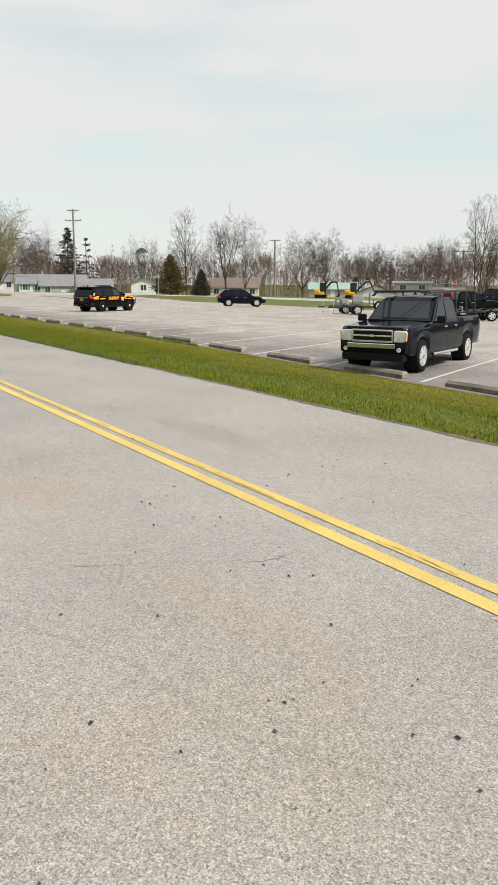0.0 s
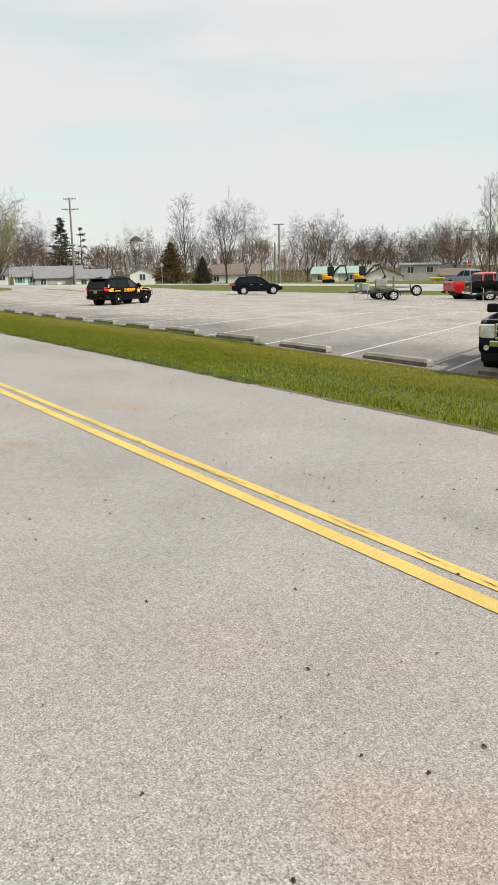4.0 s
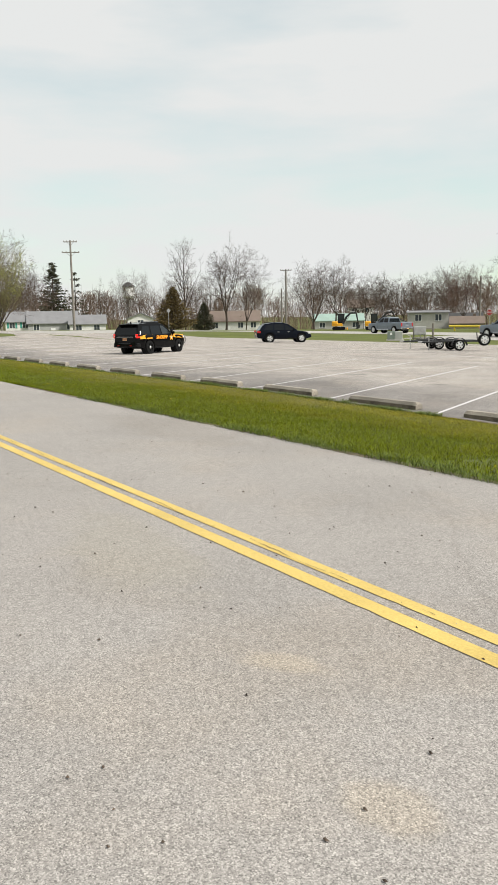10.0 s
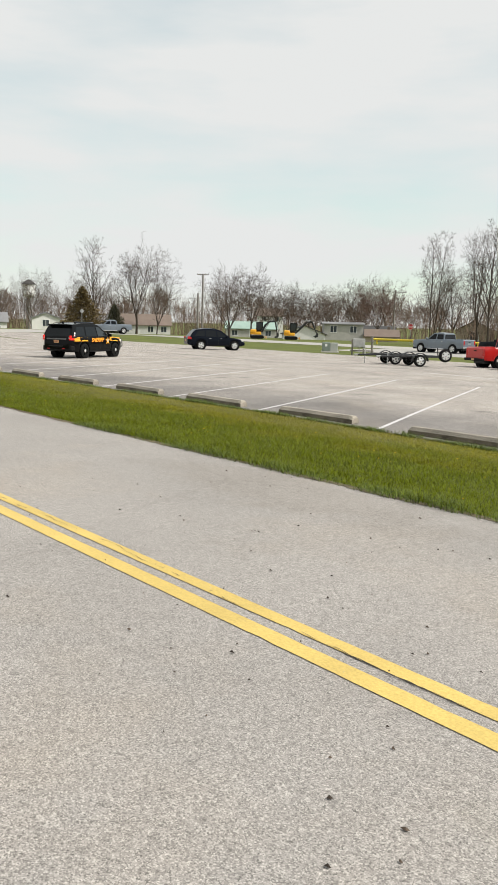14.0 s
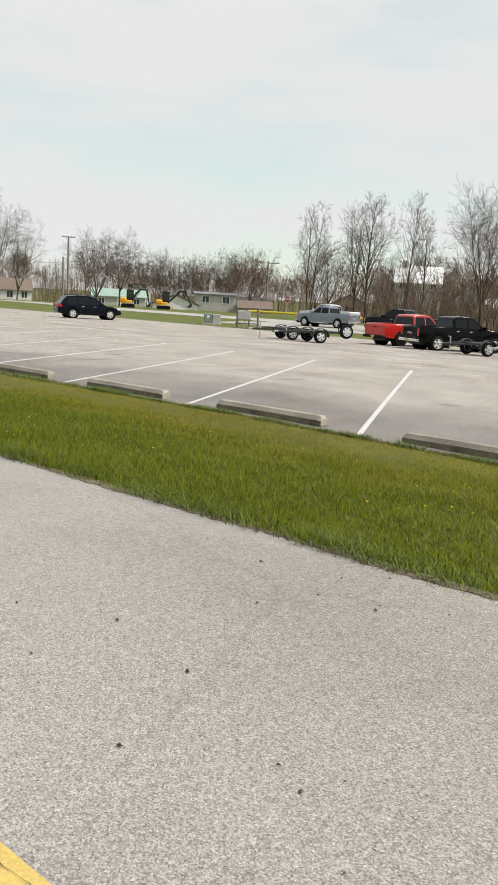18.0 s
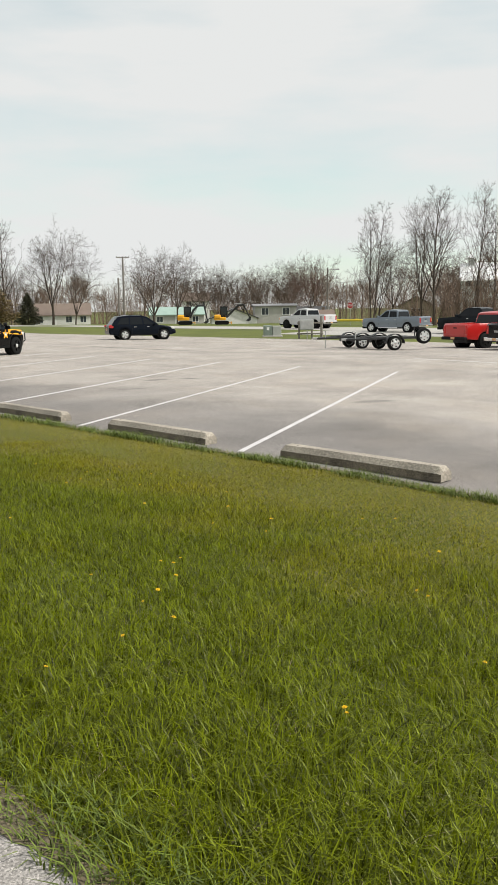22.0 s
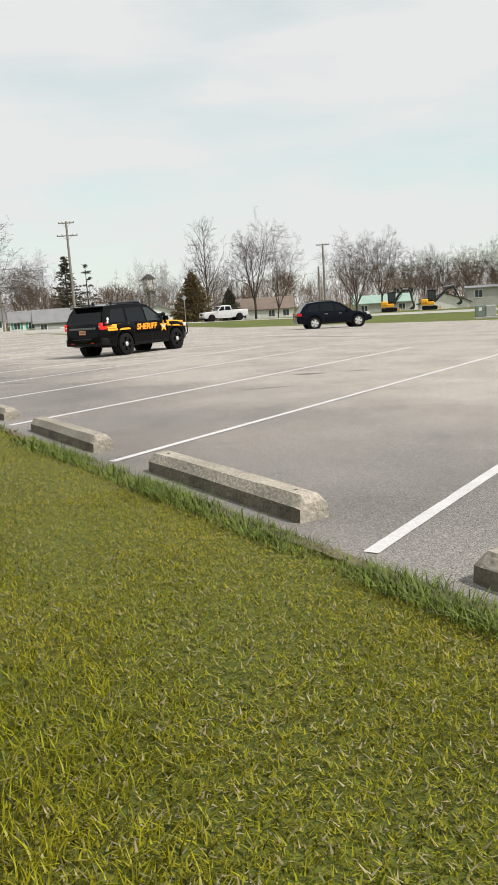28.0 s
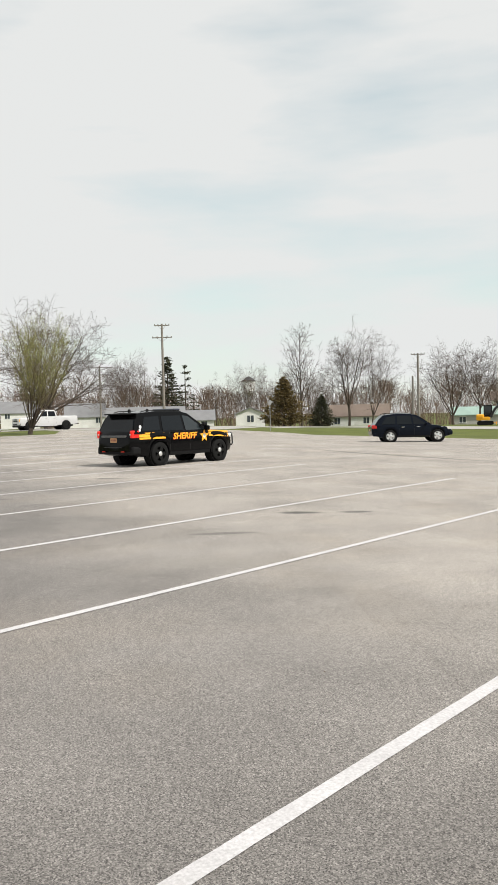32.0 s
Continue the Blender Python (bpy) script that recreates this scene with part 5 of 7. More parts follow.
    part("bucket", bm, M_STEEL, e)
    bm = bmesh.new()
    box(bm, 1.25, 1.34, -0.78, 0.78, 0.05, 0.42, 0.02)
    for s in (-1, 1):
        box(bm, 0.5, 1.3, s * 0.35 - 0.05, s * 0.35 + 0.05, 0.22, 0.32, 0.01)
    part("dozer_blade", bm, M_YELLOW, e)
    e.matrix_basis = pose(x, y, land(x, y), 0, 0, turn)
    return tagged(e, "yellow and black compact excavator with a raised boom", "excavator", "excavators by the far road")


excavator(-67.6, 53.6, 48, 0)
excavator(-64.2, 57.2, 48, 1)


# ---- trees ----
M_BARK = mat("grey_brown_bark", (0.064, 0.049, 0.038), 0.95, noise_scale=2.0, vary=0.25, fine=0.3, fine_scale=12, bump=0.5)
M_TWIG = mat("budding_twigs", (0.080, 0.056, 0.041), 0.95, island=0.35)
M_TWIG_OLIVE = mat("olive_brown_shoots", (0.135, 0.115, 0.055), 0.95, island=0.35)
M_TWIG_RED = mat("reddish_twigs", (0.115, 0.066, 0.050), 0.95, island=0.35)
M_NEEDLE = mat("dark_conifer_needles", (0.052, 0.053, 0.028), 0.9, island=0.5)
M_NEEDLE_OLIVE = mat("olive_conifer_needles", (0.130, 0.092, 0.034), 0.9, island=0.5)
M_YOUNG = mat("young_willow_leaves", (0.33, 0.36, 0.07), 0.8, island=0.35)
M_BRUSH = mat("bare_brush", (0.145, 0.10, 0.072), 0.95, island=0.4)


class Sticks:
    """Collects tapered three-sided bars and small leaf quads into one mesh."""

    def __init__(self):
        self.v, self.f = [], []

    def bar(self, a, b, ra, rb, sides=3):
        d = (b - a).normalized()
        u = d.orthogonal().normalized()
        w = d.cross(u)
        n = len(self.v)
        for p, r in ((a, ra), (b, rb)):
            for k in range(sides):
                t = 2 * math.pi * k / sides
                q = p + (u * math.cos(t) + w * math.sin(t)) * r
                self.v.append((q.x, q.y, q.z))
        for k in range(sides):
            k2 = (k + 1) % sides
            self.f.append((n + k, n + k2, n + sides + k2, n + sides + k))

    def spike(self, a, b, r):
        d = (b - a).normalized()
        u = d.orthogonal().normalized() * r
        w = d.cross(u)
        n = len(self.v)
        for q in (a + u, a - u * 0.5 + w * 0.87, a - u * 0.5 - w * 0.87, b):
            self.v.append((q.x, q.y, q.z))
        self.f += [(n, n + 1, n + 3), (n + 1, n + 2, n + 3), (n + 2, n, n + 3)]

    def leaf(self, c, u, w):
        n = len(self.v)
        for q in (c - u, c - w * 0.5, c + u, c + w * 0.5):
            self.v.append((q.x, q.y, q.z))
        self.f.append((n, n + 1, n + 2, n + 3))


def grow(S, T, rng, p, d, length, r, depth, spread, up, counts, wob, floor=0.018):
    """One branch: a bent run of bars, with side branches; the finer orders go into the twigs T."""
    last = depth == len(counts)
    target = T if depth >= 2 else S
    segs = 5 if depth == 0 else 4 if depth == 1 else 3 if depth == 2 else 1 if last else 2
    q, dd, rr = p.copy(), d.copy(), max(r, floor)
    nodes = []
    for i in range(segs):
        bend = Vector((rng.gauss(0, wob), rng.gauss(0, wob), rng.gauss(0, wob) + up))
        dd = (dd + bend).normalized()
        q2 = q + dd * length / segs
        r2 = max(rr * (0.80 if depth < 2 else 0.72), floor * (0.55 if last else 0.9))
        target.bar(q, q2, rr, r2, 7 if depth == 0 else 5 if depth == 1 else 3)
        nodes.append((q2.copy(), dd.copy(), r2))
        q, rr = q2, r2
    if last:
        return
    n = counts[depth]
    for i in range(n):
        t = (i + rng.random()) / n
        lo = 0.34 if depth == 0 else 0.2
        pos = (lo + (1 - lo) * t) * segs
        k = min(segs - 1, int(pos))
        base = (nodes[k - 1][0] if k > 0 else p)
        pt = base.lerp(nodes[k][0], pos - k)
        dv = nodes[k][1]
        side = dv.orthogonal().normalized()
        side.rotate(Matrix.Rotation(i * 2.4 + rng.uniform(-0.6, 0.6), 3, dv))
        ang = spread * rng.uniform(0.7, 1.3) * (1.0 if depth < 2 else 1.15)
        nd = (dv * math.cos(ang) + side * math.sin(ang)).normalized()
        ln = length * (rng.uniform(0.62, 0.85) * (1.05 - 0.45 * t) if depth == 0 else rng.uniform(0.42, 0.68) * (1.15 - 0.4 * t))
        grow(S, T, rng, pt, nd, ln, nodes[k][2] * rng.uniform(0.5, 0.68), depth + 1, spread, up, counts, wob, floor)
    grow(S, T, rng, q, dd, length * 0.42, rr * 0.85, depth + 1, spread, up, counts, wob, floor)


def tree_thing(name, S, T, label, twig_m, crown_name="crown", bark=None, category="tree"):
    e = new(name)
    raw("trunk", S.v, S.f, bark or M_BARK, e)
    raw(crown_name, T.v, T.f, twig_m, e)
    return tagged(e, label, category)


def measure_tree(e):
    zs, rs = [], []
    for c in e.children:
        for v in c.data.vertices:
            zs.append(v.co.z)
            rs.append(math.hypot(v.co.x, v.co.y))
    rs.sort()
    return max(zs), rs[int(len(rs) * 0.90)] * 2


def branch(S, T, rng, p, d, length, r, order, K):
    """One branch as a bent, tapering run of bars that carries the next order; the fine orders go into the twigs T."""
    counts, angle, up, wob = K["counts"], K["angle"], K["up"], K["wob"]
    last = order == len(counts)
    segs = (8, 5, 3, 2)[order] if not last else 1
    q, dd, nodes = p.copy(), d.copy(), [(p.copy(), d.copy(), r)]
    tip = max(r * 0.22, 0.005)
    for i in range(segs):
        dd = (dd + Vector((rng.gauss(0, wob), rng.gauss(0, wob), rng.gauss(0, wob * 0.7) + up[min(order, len(up) - 1)]))).normalized()
        q2 = q + dd * length / segs
        ra, rb = r + (tip - r) * i / segs, r + (tip - r) * (i + 1) / segs
        if last:
            T.spike(q, q2, ra)
        else:
            (S if ra > 0.034 else T).bar(q, q2, ra, rb, 7 if ra > 0.09 else 5 if ra > 0.05 else 3)
        nodes.append((q2.copy(), dd.copy(), rb))
        q = q2
    if last:
        return
    n = counts[order]
    first = K["first"][min(order, len(K["first"]) - 1)]
    spin = rng.uniform(0, 6.28)
    for i in range(n):
        t = first + (1 - first) * (i + rng.random() * 0.9) / n
        pos = min(t * segs, segs - 0.001)
        k = int(pos)
        a, b = nodes[k], nodes[k + 1]
        pt = a[0].lerp(b[0], pos - k)
        side = b[1].orthogonal().normalized()
        side.rotate(Matrix.Rotation(spin + i * 2.4 + rng.uniform(-0.7, 0.7), 3, b[1]))
        ang = radians(rng.uniform(*angle[min(order, len(angle) - 1)]))
        nd = b[1] * math.cos(ang) + side * math.sin(ang)
        if nd.z < -0.1:
            nd.z *= 0.4
        shape = 1.12 - K["cone"][min(order, len(K["cone"]) - 1)] * t
        ln = length * K["ratio"][min(order, len(K["ratio"]) - 1)] * shape * rng.uniform(0.65, 1.2)
        rr = max((a[2] + (b[2] - a[2]) * (pos - k)) * rng.uniform(0.52, 0.74), 0.0085)
        branch(S, T, rng, pt, nd.normalized(), ln, rr, order + 1, K)


def make_bare(seed, stems=1, fork=0.25, limbs=5, limb=(22, 50), reach=0.60, counts=(7, 5, 5, 2), angle=((34, 60), (34, 66)), up=(0.06, 0.025, 0.0), wob=0.10,
              first=(0.24, 0.15), cone=(0.5, 0.40), ratio=(0.56, 0.58, 0.60, 0.9), leader=False, girth=0.17, lean=0.0, label="", twig=None):
    """A bare tree about 10 m high. With a leader, side branches leave one straight stem; without, the bole parts into a few large limbs."""
    rng = random.Random(seed)
    S, T = Sticks(), Sticks()
    K = dict(counts=counts, angle=angle, up=up, wob=wob, first=first, cone=cone, ratio=ratio)
    for s in range(stems):
        a = 2 * math.pi * s / stems + seed
        out = 0.0 if stems == 1 else rng.uniform(0.10, 0.22)
        d = Vector((out * math.cos(a) + lean, out * math.sin(a), 1)).normalized()
        p = Vector((0.12 * math.cos(a), 0.12 * math.sin(a), -0.15)) if stems > 1 else Vector((0, 0, -0.15))
        g = girth / math.sqrt(stems)
        if leader:
            branch(S, T, rng, p, d, 9.6 * rng.uniform(0.85, 1.0), g, 0, K)
            continue
        q = p
        for i in range(4):
            d = (d + Vector((rng.gauss(0, 0.05), rng.gauss(0, 0.05), 0.02))).normalized()
            q2 = q + d * (10 * fork / 4)
            S.bar(q, q2, g * (1.25 if i == 0 else 1.0 - 0.05 * i), g * (0.95 - 0.05 * i), 8)
            q = q2
        n = max(2, round(limbs / stems))
        for i in range(n):
            b = 2 * math.pi * (i + rng.uniform(-0.25, 0.25)) / n + a
            tilt = radians(rng.uniform(*limb) * (0.35 if i == 0 and n > 2 else 1.0))
            v = (d * math.cos(tilt) + Vector((math.cos(b), math.sin(b), 0)) * math.sin(tilt)).normalized()
            base = p.lerp(q, 1.0 - 0.28 * i / n)
            branch(S, T, rng, base, v, 10 * reach * rng.uniform(0.8, 1.1), g * min(0.72, 1.35 / math.sqrt(n)) * rng.uniform(0.7, 1.0), 0, K)
    return tree_thing("bare_tree", S, T, label or "bare spring tree with a spreading crown of fine twigs", twig or M_TWIG)


VARIANTS = {}


def variant(key, build):
    if key not in VARIANTS:
        e = build()
        e["used"] = 0
        VARIANTS[key] = (e, *measure_tree(e))
    return VARIANTS[key]


TREE_COUNT = [0]


def plant(key, build, x, y, h, w, label=""):
    e, h0, w0 = variant(key, build)
    TREE_COUNT[0] += 1
    turn = (TREE_COUNT[0] * 77) % 360
    sz = h / h0
    sx = clamp(w / w0, sz * 0.62, sz * 1.5)
    m = pose(x, y, land(x, y), 0, 0, turn)
    if not e["used"]:
        e["used"] = 1
        e.matrix_basis = m @ Matrix.Diagonal((sx, sx, sz, 1))
        return e
    c = copy_thing(e, m)
    c.matrix_basis = m @ Matrix.Diagonal((sx, sx, sz, 1))
    if label:
        c["label"] = label
    return c


BARE = [dict(seed=11, limbs=7, limb=(28, 62), fork=0.22), dict(seed=23, stems=2, limbs=6, fork=0.20, limb=(20, 45)), dict(seed=37, limbs=5, fork=0.30, limb=(25, 52), reach=0.58),
        dict(seed=41, stems=3, limbs=6, fork=0.16, limb=(15, 42)), dict(seed=59, limbs=8, limb=(18, 48), fork=0.14, reach=0.74, wob=0.06, up=(0.03, 0.05, 0.03)),
        dict(seed=67, limbs=5, limb=(35, 62), fork=0.24, reach=0.66, up=(0.02, 0.0, -0.02), wob=0.10)]


def bare(x, y, h, w, k):
    return plant(("bare", k), lambda: make_bare(**BARE[k]), x, y, h, w)


def arch(x, y, h, w, k):
    """Long limbs that rise and bend over to the ground."""
    return plant("arch", lambda: make_bare(seed=131, limbs=6, limb=(22, 58), fork=0.20, reach=0.80, up=(-0.035, 0.03, 0.02), wob=0.10,
                 label="bare tree with long limbs arching outwards"), x, y, h, w)


def oak(x, y, h, w):
    return plant("oak", lambda: make_bare(seed=151, limbs=10, limb=(15, 78), fork=0.18, reach=0.68, counts=(8, 6, 5, 2), up=(0.04, 0.02, 0.0), wob=0.11, girth=0.26,
                 label="broad old bare tree with low spreading limbs"), x, y, h, w)


def thin(x, y, h, w, k):
    return plant(("thin", k), lambda: make_bare(seed=71 + k, stems=1 + k, leader=True, counts=(22, 5, 4, 2) if k == 0 else (18, 5, 4, 2), angle=((28, 46), (30, 52)), up=(0.03, 0.03, 0.01), wob=0.06,
                 first=(0.22, 0.2), cone=(0.86, 0.5), ratio=(0.50, 0.52, 0.60, 0.85), girth=0.12, label="slender bare tree with steep upright branches"), x, y, h, w)


def tall(x, y, h, w, k):
    return plant(("tall", k), lambda: make_bare(seed=83 + k, limbs=5, limb=(10, 34), fork=0.28, reach=0.70, counts=(9, 5, 4, 2), angle=((32, 58), (32, 60)), wob=0.08, girth=0.16,
                 label="tall bare tree forking into long limbs"), x, y, h, w)


def vase(x, y, h, w):
    return plant("vase", lambda: make_bare(seed=93, limbs=10, limb=(12, 42), fork=0.20, reach=0.78, counts=(9, 5, 4, 2), angle=((22, 46), (28, 54)), up=(0.01, 0.04, 0.03), wob=0.045, girth=0.17,
                 label="tall vase-shaped bare tree with many straight limbs"), x, y, h, w)


def redbud(x, y, h, w):
    return plant("redbud", lambda: make_bare(seed=97, limbs=7, limb=(25, 60), fork=0.18, counts=(8, 6, 5, 3), twig=M_TWIG_RED, girth=0.15,
                 label="rounded bare tree with reddish budding twigs"), x, y, h, w)


def make_willow():
    """Many steep shoots from a short bole fill a pointed oval crown, with small fresh leaves towards the top."""
    e = make_bare(5, limbs=30, limb=(4, 36), fork=0.07, reach=0.80, counts=(10, 4, 3), angle=((12, 28), (14, 36)), up=(0.075, 0.05, 0.04), wob=0.04, first=(0.2, 0.2), cone=(0.5, 0.5),
                  ratio=(0.34, 0.5, 0.7), girth=0.24, label="multi-stemmed tree with fresh yellow-green spring leaves", twig=M_TWIG_OLIVE)
    e.name = "willow"
    T = [c for c in e.children if c.name.startswith("crown")][0]
    L = Sticks()
    rng = random.Random(6)
    for v in T.data.vertices:
        p = v.co
        patch = noise.noise(p * 0.55) * 0.6 + 0.30
        if rng.random() > patch * clamp((p.z - 3.2) / 4.5, 0.02, 1.0) * 0.8:
            continue
        c = p + Vector((rng.gauss(0, .07), rng.gauss(0, .07), rng.gauss(-0.03, .10)))
        u = Vector((rng.gauss(0, .6), rng.gauss(0, .6), rng.gauss(0, 1))).normalized()
        L.leaf(c, u * rng.uniform(0.03, 0.06), u.orthogonal().normalized() * 0.045)
    raw("leaves", L.v, L.f, M_YOUNG, e)
    return e


def willow(x, y, h, w):
    return plant("willow", make_willow, x, y, h, w)


def make_conifer(seed, levels, steep, needle, label, open_=0.0):
    """A trunk with whorls of boughs, each carrying many flat sprays."""
    rng = random.Random(seed)
    S, T = Sticks(), Sticks()
    H = 10.0
    S.bar(Vector((0, 0, -0.1)), Vector((0, 0, H)), 0.16, 0.02, 7)
    for i in range(levels):
        t = i / (levels - 1)
        z = 0.25 + (H - 0.4) * t
        reach = steep * (1 - t) ** 0.85 * rng.uniform(0.8, 1.15) + 0.12
        n = 9 if open_ == 0 else 5
        for k in range(n):
            if rng.random() < open_:
                continue
            a = 2 * math.pi * (k + rng.random()) / n
            d = Vector((math.cos(a), math.sin(a), 0.28 if open_ == 0 else 0.1))
            tip = Vector((0, 0, z)) + d * reach * rng.uniform(0.75, 1.1)
            S.bar(Vector((0, 0, z)), tip, 0.025, 0.008, 3)
            m = int(9 + reach * 14)
            for j in range(m):
                s = rng.uniform(0.25, 1.05)
                c = Vector((0, 0, z)).lerp(tip, s) + Vector((rng.gauss(0, .10), rng.gauss(0, .10), rng.gauss(0, .10)))
                u = (d + Vector((rng.gauss(0, .5), rng.gauss(0, .5), rng.gauss(0, .45)))).normalized()
                w = u.orthogonal().normalized()
                w.rotate(Matrix.Rotation(rng.uniform(0, 3.1), 3, u))
                T.leaf(c, u * rng.uniform(0.12, 0.24), w * rng.uniform(0.10, 0.18))
    return tree_thing("conifer", S, T, label, needle)


def juniper(x, y, h, w, k):
    return plant(("juniper", k), lambda: make_conifer(13 + k, 30, 3.6 if k == 0 else 3.1, M_NEEDLE_OLIVE if k == 0 else M_NEEDLE,
                 "dense olive-green conical evergreen" if k == 0 else "small dark green conical evergreen"), x, y, h, w)


def spruce(x, y, h, w, k):
    return plant("spruce", lambda: make_conifer(17, 26, 2.1, M_NEEDLE, "tall dark spruce with drooping boughs", 0.15), x, y, h, w)


def pine(x, y, h, w):
    return plant("pine", lambda: make_conifer(19, 11, 2.4, M_NEEDLE, "open pine with layered boughs", 0.35), x, y, h, w)


def thicket(name, count, seed, place, hmin, hmax, label):
    """Bare undergrowth: many thin stems with side twigs, as one mesh."""
    rng = random.Random(seed)
    S = Sticks()
    for i in range(count):
        x, y = place(rng)
        z = land(x, y)
        h = rng.uniform(hmin, hmax)
        top = Vector((x + rng.gauss(0, h * .16), y + rng.gauss(0, h * .16), z + h))
        a = Vector((x, y, z - 0.05))
        S.bar(a, top, 0.045, 0.02)
        for k in range(5):
            p = a.lerp(top, rng.uniform(0.25, 0.95))
            S.bar(p, p + Vector((rng.gauss(0, h * .12), rng.gauss(0, h * .12), h * rng.uniform(0.08, 0.28))), 0.026, 0.014)
    return tagged(raw(name, S.v, S.f, M_BRUSH), label, "thicket", kind="stuff")


# ---- houses beyond the far road ----
def wall_mat(name, color):
    return mat(name, color, 0.85, noise_scale=0.8, vary=0.12, fine=0.1, fine_scale=9, bump=0.2)


W_WHITE, W_GREY = wall_mat("white_siding", (0.70, 0.69, 0.66)), wall_mat("grey_siding", (0.38, 0.38, 0.37))
W_PALE, W_TAN = wall_mat("pale_grey_siding", (0.42, 0.41, 0.38)), wall_mat("tan_siding", (0.42, 0.35, 0.27))
W_BARN, W_GREENISH = wall_mat("weathered_barn_boards", (0.48, 0.48, 0.47)), wall_mat("grey_green_sheeting", (0.25, 0.29, 0.27))
R_GREY, R_BROWN = wall_mat("grey_shingles", (0.20, 0.20, 0.205)), wall_mat("brown_shingles", (0.17, 0.13, 0.105))
R_GREEN, R_DARK = wall_mat("pale_green_metal", (0.27, 0.37, 0.32)), wall_mat("dark_shingles", (0.06, 0.06, 0.06))
R_PALE, R_METAL = wall_mat("pale_roofing", (0.48, 0.45, 0.40)), mat("bright_metal_roof", (0.78, 0.78, 0.78), 0.5, 0.1, noise_scale=0.6, vary=0.08)
M_SHUTTER = mat("green_shutter", (0.06, 0.30, 0.24), 0.6)
M_PANE = mat("house_glass", (0.05, 0.06, 0.07), 0.1)
M_FRAME = mat("white_window_frame", (0.75, 0.75, 0.73), 0.6)


def window(parent, x, y, z, w, h, shutters=False):
    bm = bmesh.new()
    for x0, x1, z0, z1 in ((x - w / 2 - .08, x + w / 2 + .08, z + h / 2, z + h / 2 + .08), (x - w / 2 - .08, x + w / 2 + .08, z - h / 2 - .08, z - h / 2),
                           (x - w / 2 - .08, x - w / 2, z - h / 2, z + h / 2), (x + w / 2, x + w / 2 + .08, z - h / 2, z + h / 2), (x - .03, x + .03, z - h / 2, z + h / 2)):
        box(bm, x0, x1, y - 0.05, y + 0.03, z0, z1)
    wf = part("window", bm, M_FRAME, parent)
    bm = bmesh.new()
    box(bm, x - w / 2, x + w / 2, y - 0.02, y + 0.01, z - h / 2, z + h / 2)
    part("pane", bm, M_PANE, wf)
    if shutters:
        for s in (-1, 1):
            bm = bmesh.new()
            box(bm, x + s * (w / 2 + 0.30) - 0.19, x + s * (w / 2 + 0.30) + 0.19, y - 0.06, y + 0.01, z - h / 2 - .05, z + h / 2 + .05, 0.01)
            part("shutter", bm, M_SHUTTER, wf)


